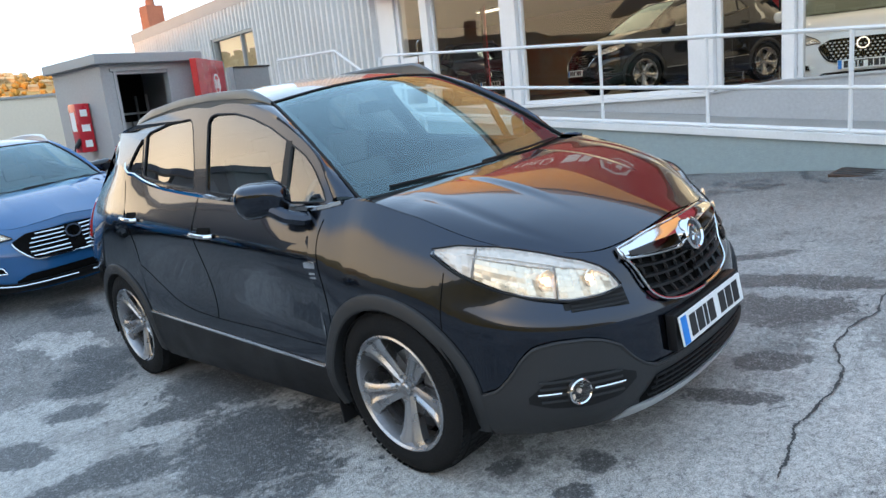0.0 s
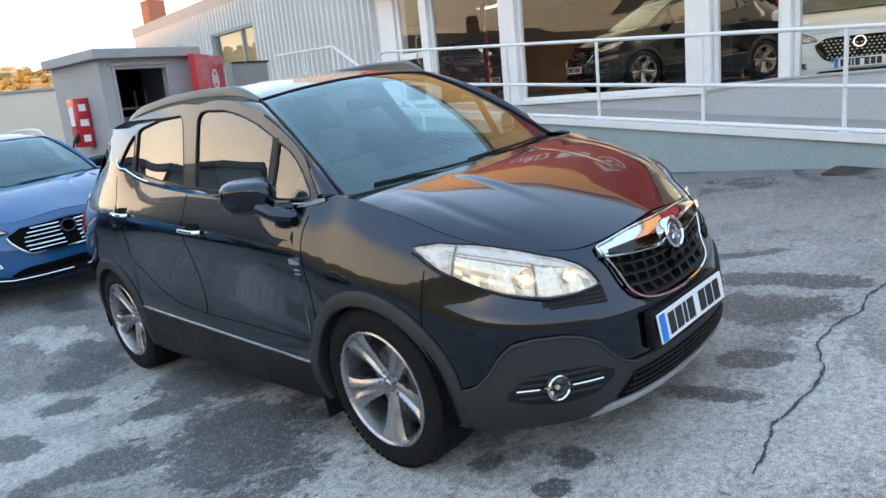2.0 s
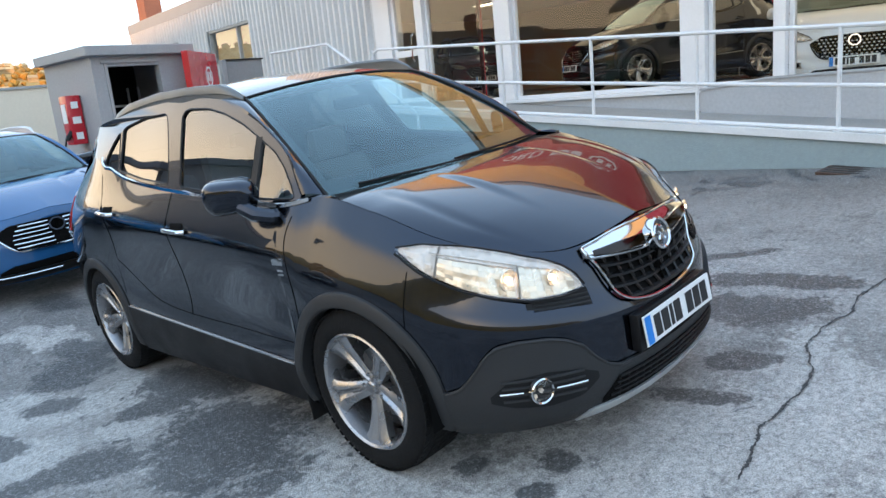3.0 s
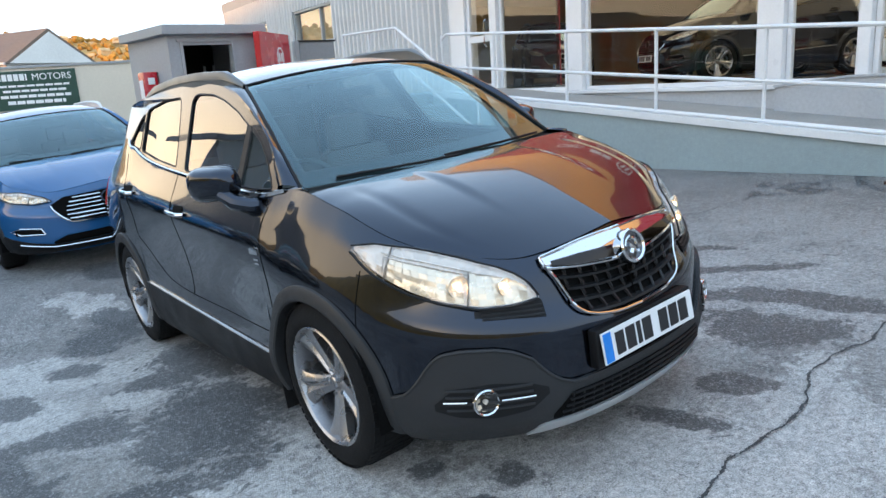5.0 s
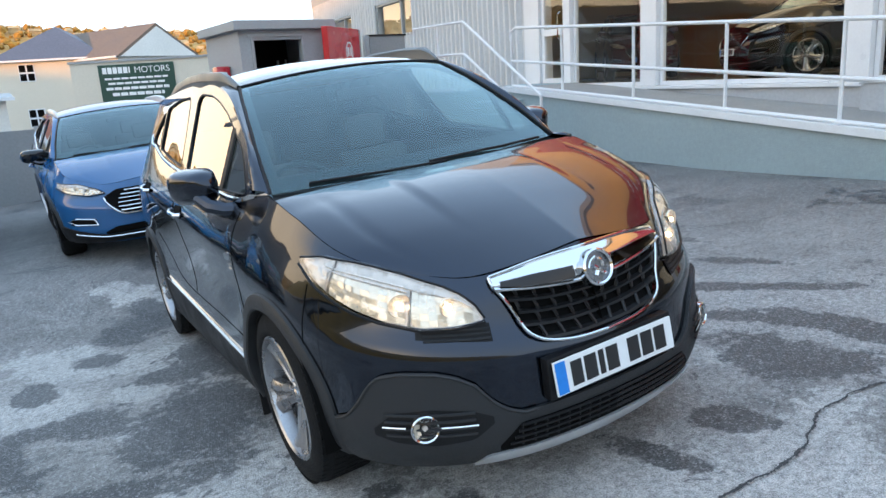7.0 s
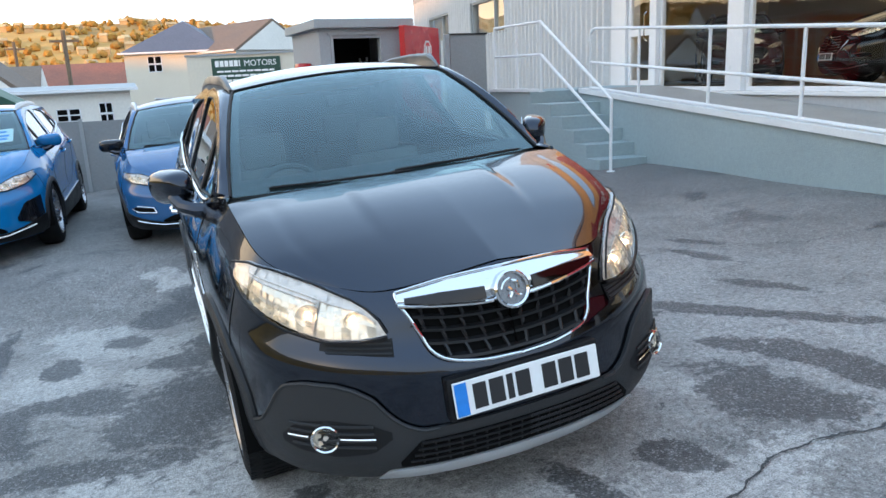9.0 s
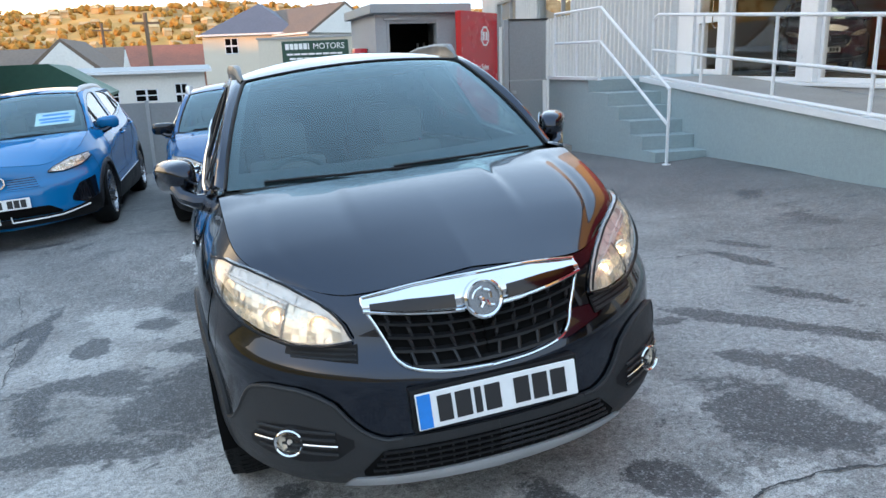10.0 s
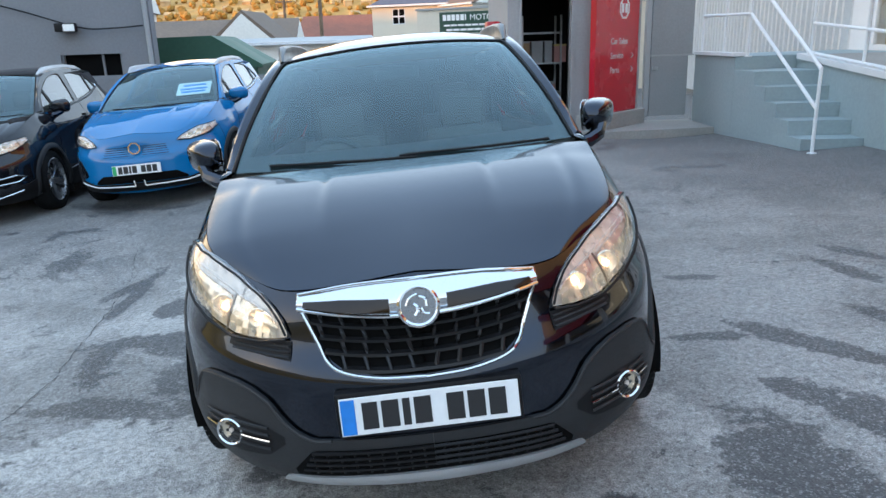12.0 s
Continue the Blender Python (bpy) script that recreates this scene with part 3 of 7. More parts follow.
# corrugated upper storey and side wing
def corrugated(u0, u1, z0, z1, x, holes=(), pitch=0.23, depth=0.10):
    """Folded steel sheet with upright ribs."""
    bm = bmesh.new()
    us = [u0]
    k = 0
    while us[-1] < u1 - 1e-3:
        us.append(min(u1, us[-1] + pitch * (0.30, 0.20, 0.30, 0.20)[k % 4]))
        k += 1
    off = [x if (i % 4) in (0, 1) else x - depth for i in range(len(us))]
    for i in range(len(us) - 1):
        um = (us[i] + us[i + 1]) / 2
        spans = [(z0, z1)]
        for h0, h1, a, c in holes:
            if h0 < um < h1:
                spans = [(z0, a), (c, z1)]
        for a, c in spans:
            bm.faces.new([bm.verts.new(p) for p in ((off[i], us[i], a), (off[i + 1], us[i + 1], a), (off[i + 1], us[i + 1], c), (off[i], us[i], c))])
    return bm


WIN = ((13.5, 16.3, 2.68, 3.62), (18.6, 21.2, 2.75, 3.60))
local("wall_cladding_lower", corrugated(8.06, 23.2, 0.0, 4.3, 0.0, WIN), CLADDING, "white corrugated steel cladding", "wall")
local("wall_cladding_inner", boxed(0.06, 0.25, 8.06, 13.5, -0.5, 4.3), GREY_PAINT, "inner lining of the clad wing", "wall")
local("wall_cladding_inner_b", boxed(0.06, 0.25, 16.3, 18.6, -0.5, 4.3), GREY_PAINT, "inner lining of the clad wing", "wall")
local("wall_cladding_end", boxed(0.0, 9.0, 23.2, 23.4, -0.8, 4.3), CLADDING, "white end wall of the clad wing", "wall")
local("trim_roofline", boxed(-0.08, 0.2, 12.2, 23.35, 4.3, 4.62, bevel=0.01), GREY_TRIM, "grey metal roof edge of the clad wing", "trim")
for k, (a, c, z0, z1) in enumerate(WIN, 7):
    w = thing(f"window_{k}", "wide window with blinds in a dark frame on the clad wing", "window", FAC, kind="structure")
    for q in ((-0.05, 0.08, a, a + 0.07, z0, z1), (-0.05, 0.08, c - 0.07, c, z0, z1), (-0.05, 0.08, a, c, z1 - 0.07, z1), (-0.09, 0.08, a - 0.05, c + 0.05, z0 - 0.06, z0), (-0.03, 0.06, a + 0.9, a + 0.97, z0, z1)):
        part("window_frame", boxed(*q, bevel=0.006), GREY_TRIM, w, smooth=False)
    part("blind", boxed(0.16, 0.18, a, c, z0, z1), mat("blind_cloth", (0.45, 0.36, 0.22), 0.9), w, smooth=False)
    p = part("pane", sheet((0.033, a + 0.07, z0), (0.033, c - 0.07, z0), (0.033, c - 0.07, z1 - 0.07), (0.033, a + 0.07, z1 - 0.07)), GLASS_SHOP, w, smooth=False)
    p.visible_shadow = False

# red fascia with lettering bars and, over the shop windows, the upper wall coloured as sunlit
fascia = thing("fascia_sign", "long red fascia sign with white lettering over the shop windows", "sign", FAC)
part("panel", boxed(-0.35, 0.1, -9.0, 8.0, 3.425, 5.02, bevel=0.02), RED_FASCIA, fascia, smooth=False)
words("ORD", 0.56, pose(-0.353, 4.05, 4.02, 90, 0, -90), WHITE_INK, "lettering", fascia)
for u0, u1 in ((2.05, 2.5), (1.6, 1.95)):
    part("letter", boxed(-0.372, -0.352, u0, u1, 4.04, 4.42, bevel=0.006), WHITE_INK, fascia, smooth=False)
for r0, r1 in ((1.0, 0.86),):
    ring = bmesh.new()
    for k in range(8):
        a, w = math.pi / 8 + k * math.pi / 4, math.pi / 8 + (k + 1) * math.pi / 4
        prism(ring, [(0.75 + 0.58 * r * math.cos(v), 4.22 + 0.36 * r * math.sin(v)) for r, v in ((r0, a), (r0, w), (r1, w), (r1, a))], -0.372, -0.352, "yz")
    for u in (0.58, 0.92):
        prism(ring, [(u - 0.09, 4.06), (u + 0.09, 4.06), (u + 0.09, 4.38), (u - 0.09, 4.38)], -0.372, -0.352, "yz")
    part("emblem", ring, WHITE_INK, fascia, smooth=False)
local("wall_upper", boxed(0.0, 0.2, -9.0, 8.06, 5.025, 7.0), SUN_TINTED_WALL, "wall over the fascia, low sun's orange put into its colour", "wall")
local("wall_upper_wing", corrugated(8.06, 12.2, 4.3, 7.4, 0.02), CLADDING, "white corrugated cladding over the wing", "wall")
local("roof_showroom", boxed(0.06, 9.2, -9.2, 12.2, 7.2, 7.4), GREY_TRIM, "grey flat roof of the showroom", "roof")

# ceiling lamps of the showroom
for i, (x, u) in enumerate(((2.2, 6.0), (2.2, 1.5), (2.2, -2.2), (5.2, 10.0), (5.8, 5.2), (5.8, 1.5), (5.8, -2.2))):
    c = thing("ceiling_light", "flat warm white ceiling light panel in the showroom", "light", FAC @ pose(x, u, 3.545, 0, 0, 90), group="showroom ceiling lights")
    part("frame", boxed(-0.62, 0.62, -0.17, 0.17, -0.05, 0.0, bevel=0.005), WHITE_FRAME, c, smooth=False)
    part("diffuser", boxed(-0.58, 0.58, -0.14, 0.14, -0.062, -0.051), LIGHT_PANEL, c, smooth=False)
lamp = new("showroom_light", bpy.data.lights.new("showroom_light", "AREA"))
lamp.data.shape, lamp.data.size, lamp.data.size_y, lamp.data.energy, lamp.data.color = "RECTANGLE", 6.0, 12.0, 285, (1.0, 0.80, 0.52)
lamp.matrix_world = FAC @ pose(4.5, 1.0, 3.40)

# posters and furniture at the back of the showroom
for k, (u, w, h, m) in enumerate(((2.2, 1.3, 1.2, INK), (4.7, 0.9, 1.6, RED_PANEL), (-1.2, 1.2, 1.4, RED_PANEL))):
    q = thing("wall_poster", "framed picture board on the cream showroom wall", "poster", FAC @ pose(8.98, u, 2.4), group="showroom boards")
    part("frame", boxed(-0.04, 0.0, -w / 2 - 0.04, w / 2 + 0.04, -h / 2 - 0.04, h / 2 + 0.04, bevel=0.005), BLACK_PL, q, smooth=False)
    part("sheet", boxed(-0.046, -0.041, -w / 2, w / 2, -h / 2, h / 2), m, q, smooth=False)
for k, (x, u) in enumerate(((6.6, 3.4), (7.4, 4.1))):
    q = thing("red_chair", "red upholstered visitor chair in the showroom", "chair", FAC @ pose(x, u, 1.12, 0, 0, 30 * k), group="showroom chairs")
    part("seat", boxed(-0.25, 0.25, -0.25, 0.25, 0.40, 0.48, bevel=0.03), RED_PANEL, q)
    part("backrest", boxed(0.20, 0.27, -0.25, 0.25, 0.48, 0.92, bevel=0.03), RED_PANEL, q)
    for a in (-0.2, 0.2):
        for c in (-0.2, 0.2):
            part("leg", tubed([(a, c, 0), (a, c, 0.42)], 0.014, 6), CHROME, q)

bn = thing("banner_stand", "tall red roll-up banner standing inside the shop window", "banner", FAC @ pose(2.6, 7.75, 1.12, 0, 0, -35))
part("sheet", boxed(-0.01, 0.01, -0.32, 0.32, 0.06, 2.1), RED_PANEL, bn, smooth=False)
part("foot", boxed(-0.12, 0.12, -0.36, 0.36, 0.0, 0.06, bevel=0.01), TIN, bn, smooth=False)
desk = thing("reception_desk", "long dark reception desk at the back of the showroom", "desk", FAC @ pose(8.3, 5.6, 1.12))
part("front_panel", boxed(-0.45, -0.40, -1.9, 1.9, 0.05, 1.02, bevel=0.006), DARK_VOID, desk, smooth=False)
part("worktop", boxed(-0.52, 0.35, -1.96, 1.96, 1.02, 1.07, bevel=0.01), BLACK_PL, desk, smooth=False)
for u in (-1.9, 1.86):
    part("side_panel", boxed(-0.40, 0.30, u, u + 0.04, 0.0, 1.02), DARK_VOID, desk, smooth=False)
for u in (-0.9, 0.7):
    mo = thing("computer_monitor", "black computer monitor on the reception desk", "monitor", FAC @ pose(8.3, 5.6 + u, 2.19), group="desk monitors")
    part("screen", boxed(-0.03, 0.0, -0.28, 0.28, 0.10, 0.44, bevel=0.008), BLACK_PL, mo, smooth=False)
    part("stand", boxed(-0.02, 0.01, -0.03, 0.03, 0.015, 0.12), BLACK_PL, mo, smooth=False)
    part("foot", boxed(-0.10, 0.10, -0.12, 0.12, 0.0, 0.015), BLACK_PL, mo, smooth=False)

# ---------------------------------------------------------------- ramp, landing, stairs
bm = bmesh.new()
prism(bm, [(-4.2, -1.0), (6.35, -1.0), (6.35, ramp_z(6.3)), (-4.2, ramp_z(-4.2))], RX, -0.002, "yz")
local("ramp", bm, BLUE_WALL, "pale blue painted ramp wall along the showroom", "ramp")
bm = bmesh.new()
prism(bm, [(-4.2, ramp_z(-4.2) + 0.004), (6.35, ramp_z(6.3) + 0.004), (6.35, ramp_z(6.3) + 0.02), (-4.2, ramp_z(-4.2) + 0.02)], RX + 0.16, -0.004, "yz")
local("ramp_surface", bm, CONCRETE, "rough concrete ramp surface", "ramp")
bm = bmesh.new()
prism(bm, [(-4.2, ramp_z(-4.2) - 0.03), (6.30, ramp_z(6.3) - 0.03), (6.30, ramp_z(6.3) + 0.045), (-4.2, ramp_z(-4.2) + 0.045)], RX - 0.035, RX + 0.155, "yz")
local("ramp_kerb", bm, WHITE_PAINT, "white painted kerb on the ramp wall", "kerb")
LZ = 1.235


def block(name, pts, z0, z1, material, label, category):
    ob = part(name, prism(bmesh.new(), pts, z0, z1, "xy"), material, smooth=False)
    return tagged(ob, label, category, kind="structure")


def wx(u, x):
    """Plan place of a point of the showroom's own frame."""
    p = FAC @ Vector((x, u, 0))
    return (p.x, p.y)


OUT = lambda y: 4.63 + 0.03 * y       # outer face of the landing and stairs
block("landing", [(OUT(6.52), 6.52), wx(6.36, RX), wx(6.36, -0.01), wx(8.05, -0.01), (OUT(8.1), 8.1)], -0.8, LZ, BLUE_WALL, "pale blue painted landing at the head of the steps", "landing")
block("landing_edge", [(OUT(6.5) - 0.04, 6.5), (OUT(6.5) + 0.16, 6.5), (OUT(8.1) + 0.16, 8.1), (OUT(8.1) - 0.04, 8.1)], LZ + 0.001, LZ + 0.05, WHITE_PAINT, "white painted landing edge", "kerb")
stairs = thing("stairs", "pale blue painted concrete steps up to the landing", "stairs", kind="structure")
STEPS = 6
for i in range(STEPS - 1):
    y0 = 4.46 + i * 0.345
    top = 0.115 + (i + 1) * (LZ - 0.115) / STEPS
    a, c = (OUT(y0), y0), (5.02 + 0.11 * y0 - 0.005, y0 - 0.10)
    pts = [a, c, (5.02 + 0.11 * 6.5 - 0.005, 6.42), (OUT(6.515), 6.515)]
    part("step", prism(bmesh.new(), pts, -0.5 if i == 0 else top - (LZ - 0.115) / STEPS + 0.001, top), BLUE_WALL, stairs, smooth=False)


def railing(name, label, runs, posts, r=0.022):
    q = thing(name, label, "handrail")
    for nm, pts in runs:
        part(nm, tubed(pts, r), WHITE_PAINT, q)
    for a, c in posts:
        part("post", tubed([a, c], r * 0.95), WHITE_PAINT, q)
        bm = bmesh.new()
        lathe(bm, [(0.0, 0.0), (0.0, 0.055), (0.012, 0.055), (0.014, 0.024)], 14, "z", a)
        part("foot_plate", bm, WHITE_PAINT, q)
    return q


def at_ramp(u, h, x=RX + 0.06):
    p = FAC @ Vector((x, u, 0))
    return (p.x, p.y, ramp_z(u) + h)


PU = (-2.95, -1.45, 0.0, 1.41, 2.96, 4.58, 6.05)
railing("ramp_railing", "white painted tubular handrail along the ramp", [
    ("top_rail", [at_ramp(-3.6, 1.0), at_ramp(5.9, 1.0), at_ramp(6.05, 0.93), at_ramp(6.08, 0.8)]),
    ("mid_rail", [at_ramp(-3.6, 0.47), at_ramp(6.05, 0.47)]),
    ("bottom_rail", [at_ramp(-3.6, 0.07), at_ramp(6.05, 0.07)])],
    [(at_ramp(u, 0.045), at_ramp(u, 0.99)) for u in PU])
o0, o1, o2, o3 = 4.18, 6.25, 7.1, 7.98
NEWEL = (OUT(o0), o0)
gz = ground_z(*NEWEL)
railing("stair_railing", "white painted tubular handrail beside the steps", [
    ("top_rail", [(*NEWEL, 1.15), (OUT(o1) + 0.06, o1, 2.32), (OUT(o3) + 0.06, o3, 2.34)]),
    ("mid_rail", [(*NEWEL, 0.69), (OUT(o1) + 0.06, o1, 1.82), (OUT(o3) + 0.06, o3, 1.84)])],
    [((*NEWEL, gz), (*NEWEL, 1.16)), ((OUT(o1) + 0.06, o1, LZ), (OUT(o1) + 0.06, o1, 2.32)), ((OUT(o2) + 0.06, o2, LZ), (OUT(o2) + 0.06, o2, 2.33)), ((OUT(o3) + 0.06, o3, LZ), (OUT(o3) + 0.06, o3, 2.34))])
# ---------------------------------------------------------------- hut, board, gate, slab
block("pavement_slab", [(2.72, 6.92), (4.83, 7.08), (4.86, 8.30), (2.72, 8.30)], -0.3, 0.15, CONCRETE, "raised concrete slab before the gate", "slab")
hut = thing("hut", "small grey painted flat-roofed store with an open doorway", "hut", pose(1.62, 7.50, -0.25, 0, 0, 3))
HW, HD, HH = 1.52, 1.70, 2.61
part("wall", boxed(0, 0.22, 0, 0.12, 0, HH), HUT_GREY, hut, smooth=False)
part("wall", boxed(1.01, HW, 0, 0.12, 0, HH), HUT_GREY, hut, smooth=False)
part("wall", boxed(0.22, 1.01, 0, 0.12, 2.46, HH), HUT_GREY, hut, smooth=False)
part("wall", boxed(0, 0.12, 0.12, HD, 0, HH), HUT_GREY, hut, smooth=False)
part("wall", boxed(HW - 0.12, HW, 0.12, HD, 0, HH), HUT_GREY, hut, smooth=False)
# back wall coloured near black to stand for the unlit inside
part("wall", boxed(0.12, HW - 0.12, HD - 0.12, HD, 0, HH), DARK_VOID, hut, smooth=False)
part("floor", boxed(0.12, HW - 0.12, 0.0, HD - 0.12, 0, 0.28), CONCRETE, hut, smooth=False)
part("roof", boxed(-0.10, HW + 0.06, -0.12, HD + 0.1, HH, HH + 0.14, bevel=0.015), GREY_TRIM, hut, "grey felt roof with a deep edge", smooth=False)
for a in ((0.175, 0.22, -0.025, 0.0, 0.28, 2.505), (1.01, 1.055, -0.025, 0.0, 0.28, 2.505), (0.13, 1.10, -0.03, 0.0, 2.505, 2.55)):
    part("door_frame", boxed(*a, bevel=0.005), HUT_GREY, hut, smooth=False)
sh = thing("storage_shelf", "loaded metal shelf inside the dark store", "shelf", pose(2.50, 8.75, 0.04, 0, 0, 3))
for z in (0.1, 0.6, 1.1, 1.6):
    part("shelf_board", boxed(-0.5, 0.2, -0.2, 0.2, z, z + 0.03), TIN, sh, smooth=False)
for x in (-0.5, 0.17):
    for y in (-0.2, 0.17):
        part("upright", boxed(x, x + 0.03, y, y + 0.03, 0, 1.9), TIN, sh, smooth=False)
random.seed(5)
STUFF_COL = [mat("carton", (0.35, 0.24, 0.13), 0.8), mat("tin_grey", (0.3, 0.3, 0.3), 0.5), mat("cloth_yellow", (0.4, 0.32, 0.1), 0.8), mat("pink_box", (0.4, 0.2, 0.18), 0.8)]
for z in (0.13, 0.63, 1.13):
    x = -0.46
    while x < 0.1:
        w = random.uniform(0.1, 0.22)
        c = thing("storage_box", "small box standing on the store shelf", "box", pose(2.50 + x + w / 2, 8.70, 0.04 + z, 0, 0, 3), group="boxes on the shelf")
        hh = random.uniform(0.15, 0.36)
        part("carton", boxed(-w / 2, w / 2, -0.12, 0.12, 0, hh, bevel=0.008), random.choice(STUFF_COL), c, smooth=False)
        part("lid", boxed(-w / 2 - 0.004, w / 2 + 0.004, -0.124, 0.124, hh - 0.03, hh + 0.002), random.choice(STUFF_COL), c, smooth=False)
        x += w + 0.03

# charger and hose on the side of the store
ch = thing("wall_charger", "red wall-mounted charging unit with a hanging cable", "charger", pose(1.575, 8.14, 1.14, 0, 0, 3))
part("case", boxed(-0.22, 0.0, -0.10, 0.16, 0.0, 0.72, bevel=0.03), RED_PANEL, ch)
for z, w in ((0.58, 0.05), (0.36, 0.06), (0.13, 0.05)):
    part("panel", boxed(-0.11 - w, -0.11 + w, -0.108, -0.101, z - 0.05, z + 0.05), WHITE_INK, ch, smooth=False)
part("side_panel", boxed(-0.228, -0.221, -0.05, 0.10, 0.32, 0.60), WHITE_INK, ch, smooth=False)
part("cable", tubed(spline([(-0.02, -0.05, 0.70), (0.03, -0.09, 0.66), (0.05, -0.09, 0.3), (0.08, -0.09, -0.2), (0.16, -0.09, -0.6), (0.18, -0.09, -1.0)], 5), 0.013, 6), BLACK_PL, ch)
part("cable", tubed(spline([(-0.22, 0.0, 0.12), (-0.28, -0.02, 0.10), (-0.32, -0.02, -0.05), (-0.30, 0.0, -0.2)], 5), 0.013, 6), BLACK_PL, ch)
part("plug", tubed([(-0.20, -0.06, 0.2), (-0.29, -0.06, 0.08)], 0.035, 8), BLACK_PL, ch)

board = thing("sign_board", "tall red sign board with white lettering and an emblem", "sign", pose(2.90, 7.10, 0.15, 0, 0, 43))
part("plinth", boxed(-0.04, 1.44, -0.10, 0.30, 0.0, 0.24, bevel=0.01), CONCRETE, board, smooth=False)
part("panel", boxed(0.0, 1.30, 0.0, 0.10, 0.24, 2.22, bevel=0.012), RED_PANEL, board, smooth=False)
part("edge", boxed(1.305, 1.40, 0.02, 0.12, 0.24, 2.22), GREY_TRIM, board, smooth=False)
em = bmesh.new()
for k in range(8):
    a, c = (math.pi / 8 + k * math.pi / 4, math.pi / 8 + (k + 1) * math.pi / 4)
    prism(em, [(0.82 + r * math.cos(w), 1.84 + 1.1 * r * math.sin(w)) for r, w in ((0.155, a), (0.155, c), (0.125, c), (0.125, a))], -0.006, -0.001, "xz")
for x in (0.765, 0.875):
    prism(em, [(x - 0.035, 1.77), (x + 0.035, 1.77), (x + 0.035, 1.91), (x - 0.035, 1.91)], -0.006, -0.001, "xz")
part("emblem", em, WHITE_INK, board, smooth=False)
for txt, z in (("Car Sales", 1.30), ("Service", 1.08), ("Parts", 0.86)):
    words(txt, 0.135, pose(0.44, -0.003, z, 90, 0, 0), WHITE_INK, "lettering", board)
for z in (1.12, 0.90):
    part("arrow", tube(bmesh.new(), [(1.08, -0.004, z + 0.04), (1.14, -0.004, z), (1.08, -0.004, z - 0.04)], 0.007, 5), WHITE_INK, board, smooth=False)

gate = thing("gate", "grey sheet metal gate in two panels with a latch", "gate", pose(4.07, 8.16, 0.22) @ Matrix.Diagonal((0.76, 1, 0.91, 1)))
part("panel", boxed(0.09, 0.93, 0.0, 0.05, 0.02, 1.10, bevel=0.006), GREY_PAINT, gate, smooth=False)
part("panel", boxed(0.09, 1.02, 0.02, 0.07, 1.13, 2.24, bevel=0.006), GREY_PAINT, gate, smooth=False)
part("post", boxed(-0.04, 0.07, 0.0, 0.11, 0.0, 2.26, bevel=0.008), GREY_TRIM, gate, smooth=False)
part("rail", boxed(0.07, 1.05, 0.0, 0.06, 1.10, 1.13), GREY_TRIM, gate, smooth=False)
part("top_rail", boxed(0.07, 1.05, 0.0, 0.08, 2.24, 2.27), INK, gate, smooth=False)
part("latch", boxed(0.12, 0.24, -0.03, 0.0, 0.86, 0.92, bevel=0.006), TIN, gate, smooth=False)


# ---------------------------------------------------------------- cars
PLAN = [(0, -2.150), (0.15, -2.145), (0.30, -2.125), (0.42, -2.090), (0.53, -2.035), (0.63, -1.960), (0.72, -1.860), (0.79, -1.740), (0.84, -1.580), (0.868, -1.380), (0.880, -1.10), (0.885, -0.60),
        (0.887, 0.0), (0.887, 0.60), (0.880, 1.10), (0.865, 1.50), (0.83, 1.75), (0.76, 1.93), (0.62, 2.05), (0.35, 2.10), (0, 2.115)]
